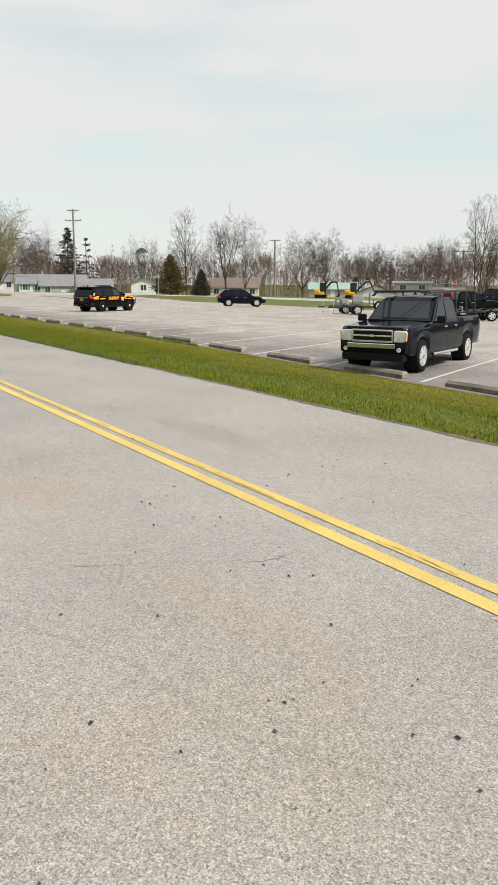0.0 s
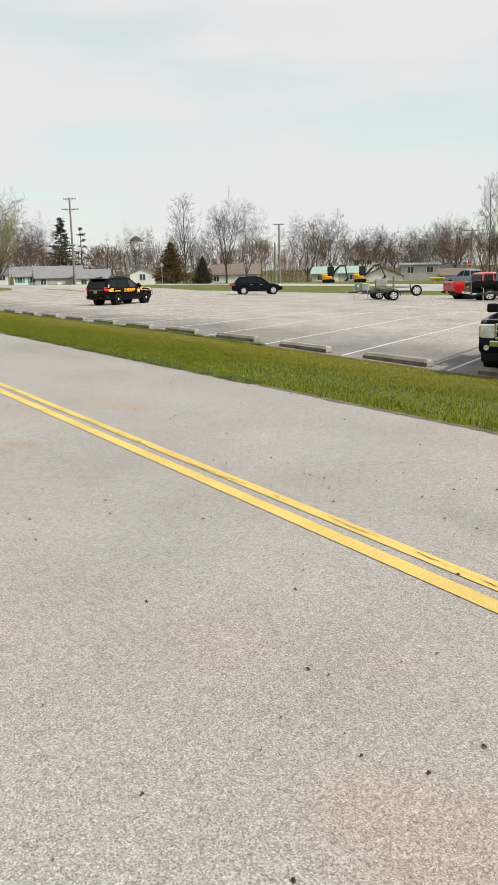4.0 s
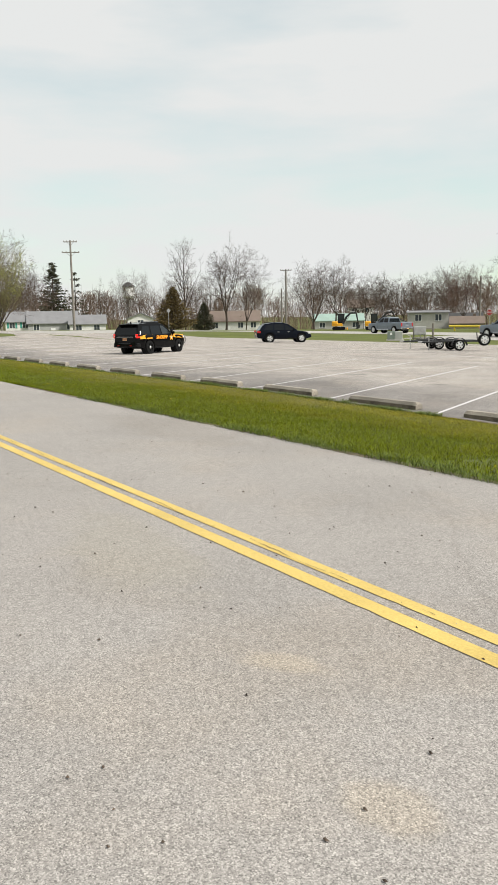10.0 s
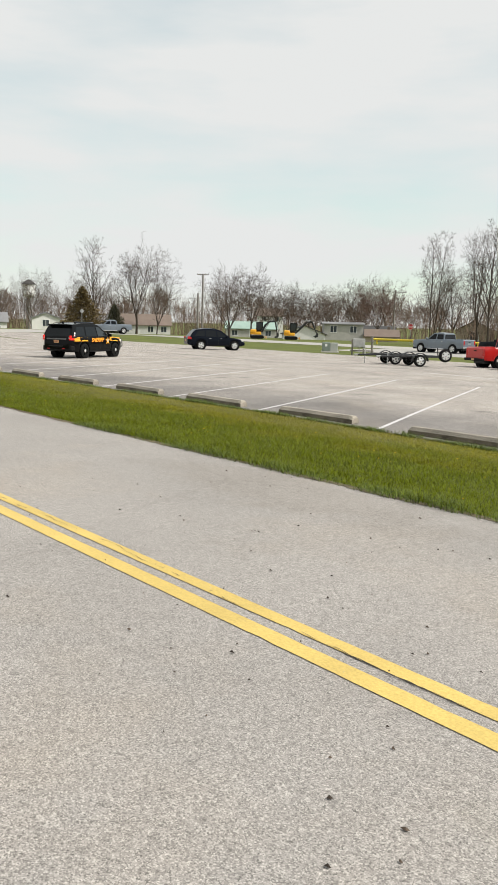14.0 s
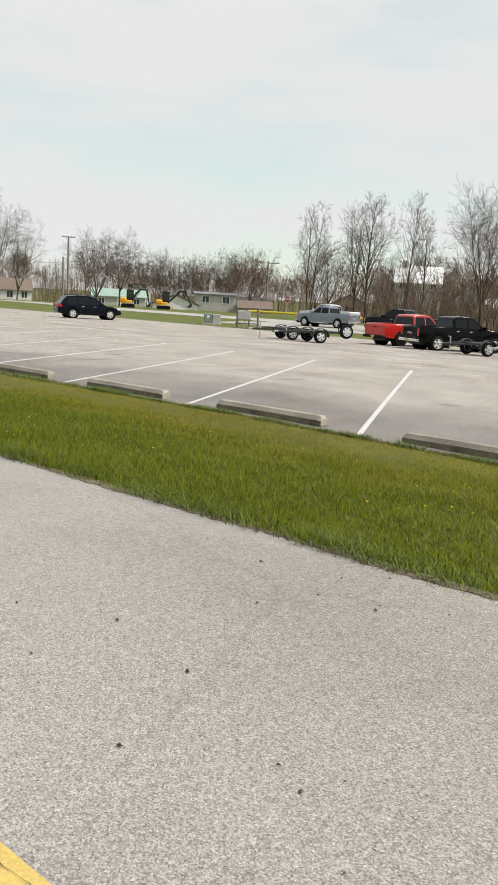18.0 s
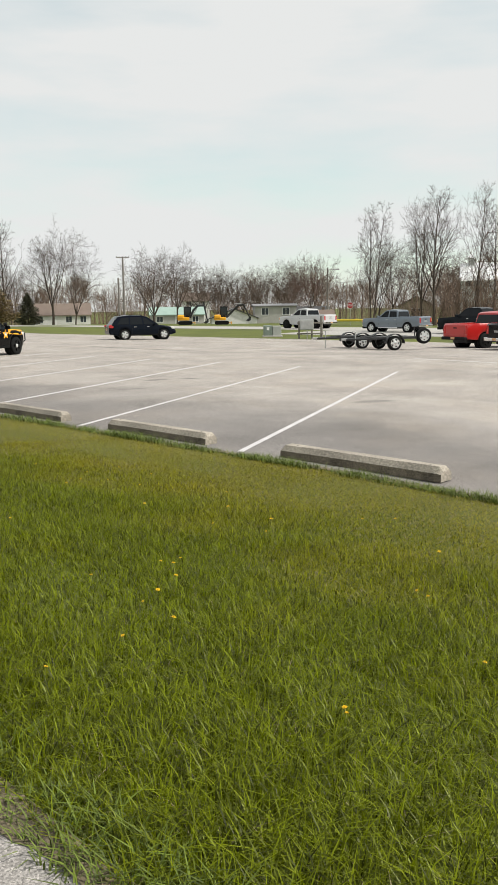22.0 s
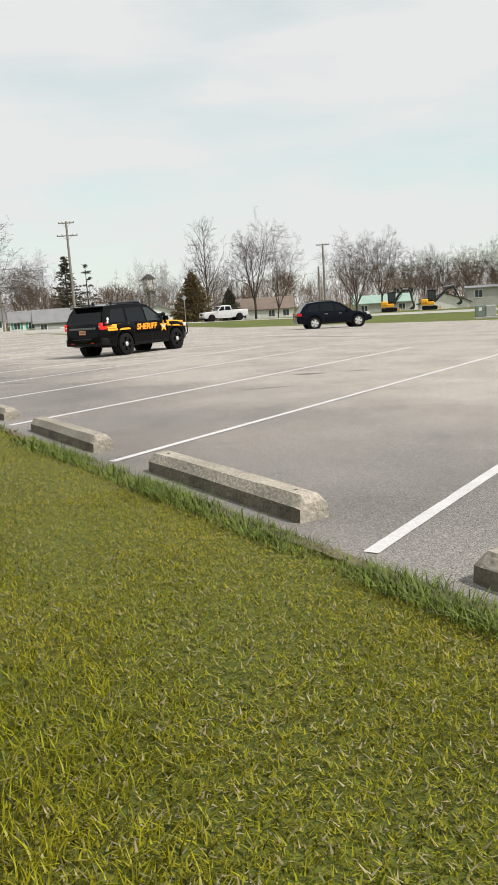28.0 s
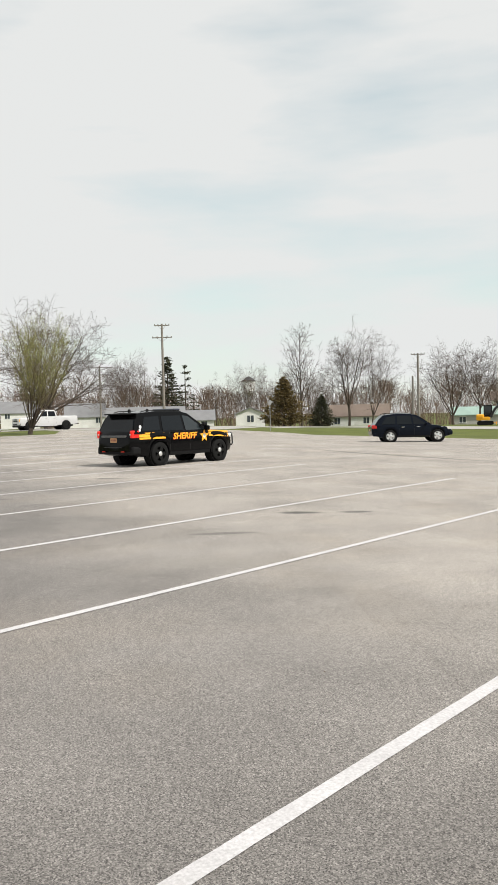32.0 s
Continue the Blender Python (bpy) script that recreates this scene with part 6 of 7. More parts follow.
def house(x, y, z, turn, w, eave, ridge, wall_m, roof_m, label, shutters=False, gable=False, depth=None, category="house", cupola=False):
    """A house front-on to local -y: walls, roof slopes with overhang, windows, a door and a chimney."""
    e = new(category.replace(" ", "_"))
    d = depth or max(4.0, w * 0.7)
    bm = bmesh.new()
    if gable:
        prism(bm, [(-w / 2, -1.0), (w / 2, -1.0), (w / 2, eave), (0, ridge - 0.05), (-w / 2, eave)], -d / 2, d / 2)
    else:
        r = bmesh.ops.create_cube(bm, size=1.0)
        for v in r["verts"]:
            v.co = Vector((v.co.x * w, v.co.y * d, (v.co.z + 0.5) * (eave + 1.0) - 1.0))
        for s in (-1, 1):
            a = [bm.verts.new((s * w / 2, -d / 2, eave)), bm.verts.new((s * w / 2, d / 2, eave)), bm.verts.new((s * w / 2, 0, ridge - 0.05))]
            bm.faces.new(a)
    part("wall", bm, wall_m, e)
    o = 0.30
    for s in (-1, 1):
        bm = bmesh.new()
        if gable:
            k = (ridge - eave) / (w / 2)
            pr = [(0, ridge), (s * (w / 2 + o), eave - k * o), (s * (w / 2 + o), eave - k * o + 0.14), (0, ridge + 0.14)]
            prism(bm, pr, -d / 2 - o, d / 2 + o)
        else:
            k = (ridge - eave) / (d / 2)
            pr = [(0, ridge), (s * (d / 2 + o), eave - k * o), (s * (d / 2 + o), eave - k * o + 0.14), (0, ridge + 0.14)]
            prism(bm, pr, -w / 2 - o, w / 2 + o)
            for v in bm.verts:
                v.co = Vector((v.co.y, v.co.x, v.co.z))
            bmesh.ops.recalc_face_normals(bm, faces=bm.faces[:])
        part("roof_slope", bm, roof_m, e)
    if eave > 1.2:
        n = max(1, int(w / 2.6))
        for i in range(n):
            xx = -w / 2 + w * (i + 0.5) / n
            if n > 2 and i == 1:
                bm = bmesh.new()
                box(bm, xx - 0.45, xx + 0.45, -d / 2 - 0.04, -d / 2 + 0.02, 0.0, min(2.05, eave - 0.2), 0.01)
                part("door", bm, M_FRAME, e)
            else:
                window(e, xx, -d / 2, eave - 0.85, min(1.1, w / n * 0.4), min(1.1, eave * 0.45), shutters)
    if cupola:
        bm = bmesh.new()
        box(bm, -w * 0.30 - 0.6, -w * 0.30 + 0.6, -0.6, 0.6, ridge - 0.6, ridge + 1.2, 0.02)
        c = part("cupola", bm, wall_m, e)
        bm = bmesh.new()
        bmesh.ops.create_cone(bm, segments=4, radius1=1.15, radius2=0.05, depth=0.9, matrix=pose(-w * 0.30, 0, ridge + 1.65, 0, 0, 45), cap_ends=True)
        part("cupola_roof", bm, roof_m, c)
    elif not gable:
        bm = bmesh.new()
        box(bm, w * 0.22 - 0.25, w * 0.22 + 0.25, -0.05, 0.45, ridge - 0.7, ridge + 0.55, 0.02)
        part("chimney", bm, R_BROWN, e)
    e.matrix_basis = pose(x, y, z, 0, 0, turn)
    return tagged(e, label, category)


def gable_house(x, y, z, turn, w, eave, ridge, wall_m, roof_m, label):
    return house(x, y, z, turn, w, eave, ridge, wall_m, roof_m, label, gable=True)


def barn(x, y, z, turn, w, eave, ridge, wall_m, roof_m, label):
    return house(x, y, z, turn, w, eave, ridge, wall_m, roof_m, label, depth=7.0, category="barn", cupola=True)



# houses
house(-139.9, 26.7, -1.43, 74, 5.2, 3.34, 5.16, W_WHITE, R_GREY, "white clapboard house with green shutters and a grey roof", True)
house(-137.8, 33.3, -1.67, 72, 10.0, 3.08, 5.41, W_GREY, R_GREY, "low house with a broad grey shingle roof")
house(-130.9, 38.3, -1.77, 70, 7.2, 2.94, 4.62, W_WHITE, R_GREY, "low white house under a grey roof")
gable_house(-114.4, 42.6, -1.21, 66, 4.9, 3.21, 4.21, W_WHITE, R_GREY, "small white garage with a low gable")
house(-120.7, 67.7, -1.89, 58, 10.7, 3.04, 5.11, W_WHITE, R_BROWN, "long low white building with a brown roof")
house(-104.9, 83.5, -1.32, 53, 10.1, 2.21, 3.54, W_PALE, R_GREEN, "grey shed with a pale green metal roof")
house(-139.9, 119.4, -2.46, 51, 6.8, 6.53, 8.38, W_WHITE, R_BROWN, "tall white building with a brown roof")
gable_house(-82.8, 77.4, -0.73, 50, 7.5, 1.04, 2.52, W_WHITE, R_DARK, "white gabled shed with dark roof edges")
house(-78.2, 82.7, -0.73, 48, 7.0, 2.90, 3.20, W_PALE, R_GREY, "weathered pale flat-roofed building")
house(-79.6, 93.9, -0.83, 45, 6.1, 1.31, 2.80, W_TAN, R_DARK, "low tan house with a dark roof")
house(-70.9, 85.0, -0.74, 42, 5.5, 1.01, 2.10, W_TAN, R_BROWN, "low tan house with a brown roof")
barn(-70.9, 141.0, -0.82, 29, 10.0, 8.02, 11.52, W_BARN, R_METAL, "weathered grey barn with a bright metal roof")
gable_house(-45.9, 76.4, -0.72, 34, 4.8, 2.52, 3.78, W_TAN, R_BROWN, "tan house with a pale-edged gable")
gable_house(-45.1, 112.4, -0.77, 26, 4.3, 4.15, 6.75, W_PALE, R_GREY, "pale old house with a steep gable and porch")
house(-35.5, 105.9, -0.77, 23, 5.2, 3.30, 4.41, W_PALE, R_METAL, "low pale outbuilding with a metal roof")
house(-173.8, -13.7, -0.98, -270, 10.3, 5.00, 6.46, W_TAN, R_PALE, "low tan house with a pale gable roof")
house(-204.8, -10.3, -1.08, 89, 6.8, 7.88, 9.07, W_WHITE, R_GREY, "white house partly behind a shed")
house(-185.9, -3.0, -1.08, 87, 10.2, 8.20, 8.75, W_GREENISH, R_GREY, "grey-green metal shed beside houses")
house(-190.5, 14.5, -1.29, 82, 9.0, 5.09, 7.72, W_WHITE, R_GREY, "white house with a grey roof")
house(-157.5, 23.4, -1.47, 78, 8.0, 3.87, 6.48, W_WHITE, R_GREY, "white house with a dark porch under a grey roof")
# trees
oak(-82.0, 3.6, 15.4, 17.5)
willow(-48.3, -3.1, 9.6, 5.6)
bare(-157.4, 33.1, 17.7, 7.2, 1)
bare(-160.0, 37.4, 18.9, 7.3, 2)
bare(-151.9, 29.7, 16.2, 5.6, 3)
spruce(-186.8, 50.8, 19.3, 10.6, 0)
pine(-147.4, 42.2, 14.5, 6.5)
pine(-150.5, 45.0, 8.5, 6.0)
bare(-168.8, 57.2, 14.7, 7.8, 2)
bare(-168.2, 65.1, 17.8, 9.5, 3)
bare(-159.2, 64.1, 16.1, 6.4, 1)
thin(-110.8, 50.5, 18.4, 6.2, 0)
bare(-128.3, 56.9, 14.6, 5.2, 4)
bare(-126.5, 60.5, 13.9, 5.2, 1)
juniper(-93.1, 38.7, 7.3, 7.5, 0)
juniper(-99.4, 48.2, 5.3, 3.5, 1)
tall(-111.4, 60.0, 20.2, 10.0, 0)
arch(-110.4, 64.1, 17.3, 10.5, 5)
bare(-135.2, 70.6, 17.2, 6.3, 2)
bare(-83.2, 60.7, 12.6, 11.5, 4)
bare(-86.8, 68.4, 13.4, 5.9, 0)
bare(-108.3, 93.3, 12.1, 4.6, 0)
bare(-105.4, 96.8, 13.4, 6.3, 1)
bare(-103.6, 99.0, 12.5, 5.3, 2)
bare(-100.8, 102.2, 11.7, 7.1, 3)
bare(-96.6, 106.6, 13.9, 6.9, 4)
bare(-120.2, 99.9, 13.3, 4.9, 2)
bare(-118.0, 102.5, 14.5, 4.0, 3)
bare(-116.2, 104.5, 14.0, 4.3, 4)
bare(-107.5, 104.7, 12.6, 7.2, 5)
bare(-104.2, 108.1, 13.3, 5.0, 0)
redbud(-74.9, 88.1, 12.7, 8.4)
bare(-83.7, 93.5, 11.5, 4.5, 1)
thin(-44.8, 64.9, 15.4, 6.2, 1)
bare(-46.3, 68.4, 12.3, 6.2, 3)
bare(-46.2, 71.7, 11.4, 3.8, 5)
tall(-35.7, 62.3, 15.2, 5.1, 1)
thin(-33.3, 60.9, 15.4, 5.4, 0)
thin(-31.8, 67.6, 16.7, 3.2, 1)
thin(-32.4, 73.0, 14.0, 3.7, 0)
vase(-22.1, 68.4, 17.8, 12.0)
tall(-19.7, 74.9, 12.2, 3.8, 0)
thin(-21.7, 88.7, 15.0, 2.2, 1)
thin(-20.7, 91.7, 15.6, 3.5, 0)
bare(-35.8, 85.2, 9.9, 4.4, 2)
bare(-44.6, 84.5, 11.0, 3.2, 3)
bare(-14.2, 82.2, 15.3, 5.7, 0)
bare(-223.4, -13.9, 17.6, 10.7, 2)
bare(-235.5, -0.6, 15.0, 8.0, 3)


def wood(rng):
    a = radians(rng.uniform(8, 100))
    r = rng.uniform(205, 265)
    return 12 - r * math.sin(a), -14 + r * math.cos(a)


def wood_right(rng):
    return rng.uniform(-95, 56), rng.uniform(152, 205)


def brush_right(rng):
    return rng.uniform(-42, 31), rng.uniform(65, 82)


thicket("wood_edge", 5600, 3, wood, 4.0, 12.5, "brown leafless wood edge along the horizon")
thicket("wood_edge", 2300, 4, wood_right, 4.0, 12.0, "brown leafless wood beyond the far road")
thicket("brush", 1900, 8, brush_right, 1.6, 6.5, "tangled brown brush behind the parked trucks")


def far_wood(name, count, seed, place, hmin, hmax, label):
    """Distant bare trees of a wood, as one mesh."""
    rng = random.Random(seed)
    S = Sticks()
    for i in range(count):
        x, y = place(rng)
        h = rng.uniform(hmin, hmax)
        d = Vector((rng.gauss(0, .06), rng.gauss(0, .06), 1)).normalized()
        grow(S, S, rng, Vector((x, y, land(x, y) - 0.2)), d, h * 0.62, 0.02 * h, 0, rng.uniform(0.5, 0.75), 0.06, (7, 5, 5), 0.09, 0.04)
    return tagged(raw(name, S.v, S.f, M_WOOD), label, "wood", kind="stuff")


M_WOOD = mat("distant_bare_wood", (0.140, 0.098, 0.072), 0.95, island=0.3)
far_wood("far_wood", 95, 77, wood, 9.5, 16.5, "distant grey-brown leafless wood")
far_wood("far_wood", 40, 78, wood_right, 11, 18, "leafless wood behind the old houses")


def water_tower(x, y, z, h):
    e = new("water_tower")
    bm = bmesh.new()
    for k in range(6):
        a = math.pi / 3 * k
        tube(bm, [(1.8 * math.cos(a), 1.8 * math.sin(a), -2), (1.2 * math.cos(a), 1.2 * math.sin(a), h - 5)], 0.14, 6)
    tube(bm, [(0, 0, -2), (0, 0, h - 5)], 0.5, 8)
    part("leg", bm, M_GALV, e)
    bm = bmesh.new()
    lathe(bm, [(0.3, h - 5.6), (1.6, h - 4.9), (1.85, h - 4.4), (1.85, h - 1.4)], 20, "z")
    part("tank", bm, M_SIGN_WHITE, e)
    bm = bmesh.new()
    lathe(bm, [(2.15, h - 1.5), (1.9, h - 1.2), (0.8, h - 0.3), (0.05, h)], 20, "z")
    part("tank_roof", bm, R_DARK, e)
    e.matrix_basis = pose(x, y, z, 0, 0, 0)
    return tagged(e, "pale water tower with a dark conical roof beyond trees", "water tower")


water_tower(-205.7, 81.5, -2.3, 15.6)


# ---- poles and wires ----
def power_pole(x, y, top, arms, turn=0.0, gear=False, label="weathered wooden utility pole with crossarms"):
    e = new("utility_pole")
    z = land(x, y)
    h = top - z
    bm = bmesh.new()
    tube(bm, [(0, 0, -0.2), (0, 0, h)], [0.19, 0.12], 10)
    part("pole_shaft", bm, M_POLE, e)
    for dz, half in arms:
        bm = bmesh.new()
        box(bm, -half, half, -0.06, 0.06, h - dz - 0.06, h - dz + 0.06, 0.01)
        for s in (-1, 1):
            tube(bm, [(s * half * 0.55, 0, h - dz), (0, 0, h - dz - 0.55)], 0.02, 5)
        a = part("crossarm", bm, M_POLE, e)
        for s in (-0.95, -0.5, 0.5, 0.95):
            bm = bmesh.new()
            lathe(bm, [(0.03, h - dz + 0.05), (0.07, h - dz + 0.10), (0.07, h - dz + 0.18), (0.03, h - dz + 0.24)], 8, "z")
            for v in bm.verts:
                v.co.x += s * half
            part("insulator", bm, M_GALV, a)
    if gear:
        bm = bmesh.new()
        lathe(bm, [(0.05, h - 2.9), (0.24, h - 2.85), (0.24, h - 2.0), (0.05, h - 1.95)], 12, "z")
        for v in bm.verts:
            v.co.x += 0.38
        part("transformer", bm, M_GALV, e)
    e.matrix_basis = pose(x, y, z, 0, 0, turn)
    return tagged(e, label, "utility pole", "utility poles")


power_pole(-85.3, 18.4, 13.3, [(0.2, 0.95), (1.7, 1.25)], 62)
power_pole(-78.7, 51.7, 9.4, [(0.15, 0.9)], 60)
power_pole(-79.1, 51.1, 6.4, [], 0, label="short wooden stub pole beside a taller pole")
power_pole(-72.6, 90.1, 8.55, [(0.4, 2.0)], 40)
power_pole(-92.6, -2.3, 13.5, [], 0, label="tall bare wooden pole without crossarms")
power_pole(-132.6, 21.1, 11.3, [(0.35, 2.4)], 75)


def cable(a, b, sag):
    bm = bmesh.new()
    pts = []
    for i in range(17):
        t = i / 16
        p = Vector(a).lerp(Vector(b), t)
        p.z -= sag * 4 * t * (1 - t)
        pts.append(p)
    tube(bm, pts, 0.016, 4, False)
    e = new("overhead_cable")
    part("cable_run", bm, M_WIRE, e)
    return tagged(e, "sagging black overhead cable between utility poles", "cable", "overhead cables")


cable((-78.7, 51.7, 5.9), (-25.0, 77.0, 7.0), 1.5)
cable((-78.7, 51.7, 5.7), (-149.0, 37.0, 7.0), 1.2)
cable((-78.7, 51.7, 7.4), (-72.6, 90.1, 6.6), 1.1)


# ---- grass blades ----
def turf(name, deep, olive, spread=0.62):
    """Blade green that turns to a shorter, yellower turf towards the lot, in patches."""
    m = mat(name, deep, 0.7, island=0.4)
    nt = m.node_tree
    N, L = nt.nodes.new, nt.links.new
    b = nt.nodes["Principled BSDF"]
    b.inputs["Specular IOR Level"].default_value = 0.26
    b.inputs["Roughness"].default_value = 0.42
    co, sx, n, add, fade = N("ShaderNodeTexCoord"), N("ShaderNodeSeparateXYZ"), N("ShaderNodeTexNoise"), N("ShaderNodeMath"), N("ShaderNodeMapRange")
    L(co.outputs["Object"], sx.inputs["Vector"])
    L(co.outputs["Object"], n.inputs["Vector"])
    n.inputs["Scale"].default_value, n.inputs["Detail"].default_value = 0.9, 5
    add.operation = "MULTIPLY_ADD"
    L(n.outputs["Fac"], add.inputs[0])
    add.inputs[1].default_value = 7.0
    L(sx.outputs["Y"], add.inputs[2])
    fade.inputs["From Min"].default_value, fade.inputs["From Max"].default_value = -12.4, -8.2
    L(add.outputs[0], fade.inputs["Value"])
    mx = N("ShaderNodeMix")
    mx.data_type = "RGBA"
    mx.inputs["A"].default_value, mx.inputs["B"].default_value = (*deep, 1), (*olive, 1)
    L(fade.outputs["Result"], mx.inputs["Factor"])
    g, mr, sc = N("ShaderNodeNewGeometry"), N("ShaderNodeMapRange"), N("ShaderNodeVectorMath")
    mr.inputs["To Min"].default_value, mr.inputs["To Max"].default_value = 1 - spread, 1 + spread
    L(g.outputs["Random Per Island"], mr.inputs["Value"])
    sc.operation = "SCALE"
    L(mx.outputs["Result"], sc.inputs[0])
    L(mr.outputs["Result"], sc.inputs[3])
    L(sc.outputs["Vector"], b.inputs["Base Color"])
    thin, both = N("ShaderNodeBsdfTranslucent"), N("ShaderNodeMixShader")
    L(sc.outputs["Vector"], thin.inputs["Color"])
    both.inputs["Fac"].default_value = 0.42
    L(b.outputs["BSDF"], both.inputs[1])
    L(thin.outputs["BSDF"], both.inputs[2])
    L(both.outputs["Shader"], nt.nodes["Material Output"].inputs["Surface"])
    return m


M_GRASS = turf("grass_blades", (0.150, 0.180, 0.003), (0.255, 0.228, 0.008), 0.85)
M_TUFT = mat("edge_tuft_blades", (0.092, 0.128, 0.009), 0.7, island=0.4)
M_STRAW = mat("dry_straw", (0.22, 0.185, 0.10), 0.85, island=0.3)
M_EDGE_SOIL = mat("brown_edge_litter", (0.13, 0.105, 0.065), 0.95, noise_scale=6, vary=0.4, fine=0.5, fine_scale=60, bump=0.8)
EDGE = LOT_Y0 - 0.12


def blades(name, x0, x1, y0, y1, count, hmin, hmax, width, seed, label, material=None, fine=1.0, clumped=False, flat=0.0):
    """Turf: many bent blades standing on the land, as one mesh."""
    rng = np.random.default_rng(seed)
    n = count
    x, y = rng.uniform(x0, x1, n), rng.uniform(y0, y1, n)
    if clumped:
        keep = np.sin(x * 3.1 + 2.0 * np.sin(x * 0.7)) + 0.7 * np.sin(x * 7.3) + rng.normal(0, 0.9, n) > -0.55
        x, y = x[keep], y[keep]
        n = len(x)
    clump = 0.5 + 0.5 * np.sin(x * 2.1 + 1.7 * np.sin(y * 1.9)) * np.sin(y * 2.7 + 1.3 * np.sin(x * 1.3))
    h = rng.uniform(hmin, hmax, n) * (0.7 + 0.6 * clump)
    if not clumped:
        h *= 1 + 0.28 * np.clip((-y + ROAD_Y1 + 1.1) / 1.1, 0, 1) - 0.66 * np.clip((y - EDGE + 2.8) / 1.6, 0, 1)
    a = rng.uniform(0, 2 * np.pi, n)
    lean = (rng.uniform(0.25, 1.55, n) + flat) * h
    w = width * rng.uniform(0.6, 1.2, n)
    z = turf_z(x, y) - 0.026
    ca, sa = np.cos(a), np.sin(a)
    v = np.empty((n, 5, 3))
    for k, (t, ww) in enumerate(((0, 1.0), (0, -1.0), (0.55, -0.75), (0.55, 0.75), (1.0, 0.0))):
        bend = lean * t * t
        v[:, k, 0] = x + ca * bend - sa * w * ww * 0.5
        v[:, k, 1] = y + sa * bend + ca * w * ww * 0.5
        v[:, k, 2] = z + h * (t - 0.22 * t * t * lean / np.maximum(h, 1e-4))
    idx = (np.arange(n) * 5)[:, None]
    loops = np.concatenate([idx + np.array([[0, 1, 2, 3]]), idx + np.array([[3, 2, 4]])], axis=1).ravel()
    me = bpy.data.meshes.new(name)
    me.vertices.add(n * 5)
    me.vertices.foreach_set("co", v.ravel())
    me.loops.add(n * 7)
    me.loops.foreach_set("vertex_index", loops.astype(np.int32))
    me.polygons.add(n * 2)
    starts = (np.arange(n) * 7)[:, None] + np.array([[0, 4]])
    me.polygons.foreach_set("loop_start", starts.ravel().astype(np.int32))
    me.update(calc_edges=True)
    me.validate()
    me.materials.append(material or M_GRASS)
    return tagged(new(name, me), label, "grass", kind="stuff")


G0, G1 = ROAD_Y1 + 0.03, EDGE - 0.02
blades("grass", 7.0, 16.8, G0, G1, 340000, 0.04, 0.10, 0.0058, 1, "thick green spring turf between road and lot")
blades("grass", 16.8, 22.0, G0, G1, 110000, 0.045, 0.09, 0.0065, 5, "thick green turf beside the road")
blades("grass", 22.0, 38.0, G0, G1, 90000, 0.035, 0.075, 0.010, 2, "green turf strip along the road")
blades("grass", -7.0, 7.0, G0, G1, 80000, 0.035, 0.075, 0.011, 3, "green turf strip along the parking lot")
blades("grass", -44.0, -7.0, G0, G1, 50000, 0.04, 0.085, 0.022, 4, "green turf strip running into the distance")
blades("grass_tufts", 5.0, 17.0, EDGE - 0.20, EDGE + 0.05, 17000, 0.05, 0.125, 0.007, 6, "longer dark grass tufts along the lot edge", M_TUFT, clumped=True)
blades("grass_tufts", -40.0, 5.0, EDGE - 0.25, EDGE + 0.05, 14000, 0.06, 0.12, 0.014, 7, "longer grass tufts along the lot edge", M_TUFT, clumped=True)
blades("grass_tufts", 12.0, 26.0, ROAD_Y1 - 0.07, ROAD_Y1 + 0.22, 14000, 0.06, 0.13, 0.007, 8, "long grass leaning over the road edge", M_TUFT, clumped=True)
blades("dry_straw", 7.0, 17.0, G0, G1, 9000, 0.03, 0.07, 0.005, 9, "dry straw-coloured blades lying in the turf", M_STRAW, flat=0.9)
blades("dry_straw", 11.0, 24.0, ROAD_Y1 - 0.06, ROAD_Y1 + 0.08, 3200, 0.02, 0.04, 0.006, 10, "dry straw litter along the road edge", M_STRAW, flat=1.5)


def soil_edge(name, x0, x1, y, spread, seed, label, inner=0.06):
    """A ragged ribbon of brown litter where turf meets paving."""
    rng = random.Random(seed)
    vs, fs = [], []
    xs = steps(x0, x1, 0.07)
    for i, x in enumerate(xs):
        a = spread * (0.1 + 0.4 * abs(math.sin(x * 2.3) * math.sin(x * 0.9 + 1)) + 0.35 * rng.random())
        for yy in (y - a, y + inner):
            vs.append((x, yy, land(x, yy) + 0.004))
        if i:
            fs.append((2 * i - 2, 2 * i, 2 * i + 1, 2 * i - 1))
    return tagged(raw(name, vs, fs, M_EDGE_SOIL), label, "soil", kind="structure")


soil_edge("soil_edge", 8.0, 42.0, ROAD_Y1 + 0.01, 0.11, 3, "brown soil and litter along the road edge")
soil_edge("soil_edge", -40.0, 40.0, LOT_Y0 - 0.14, 0.10, 4, "brown soil and litter along the lot edge")


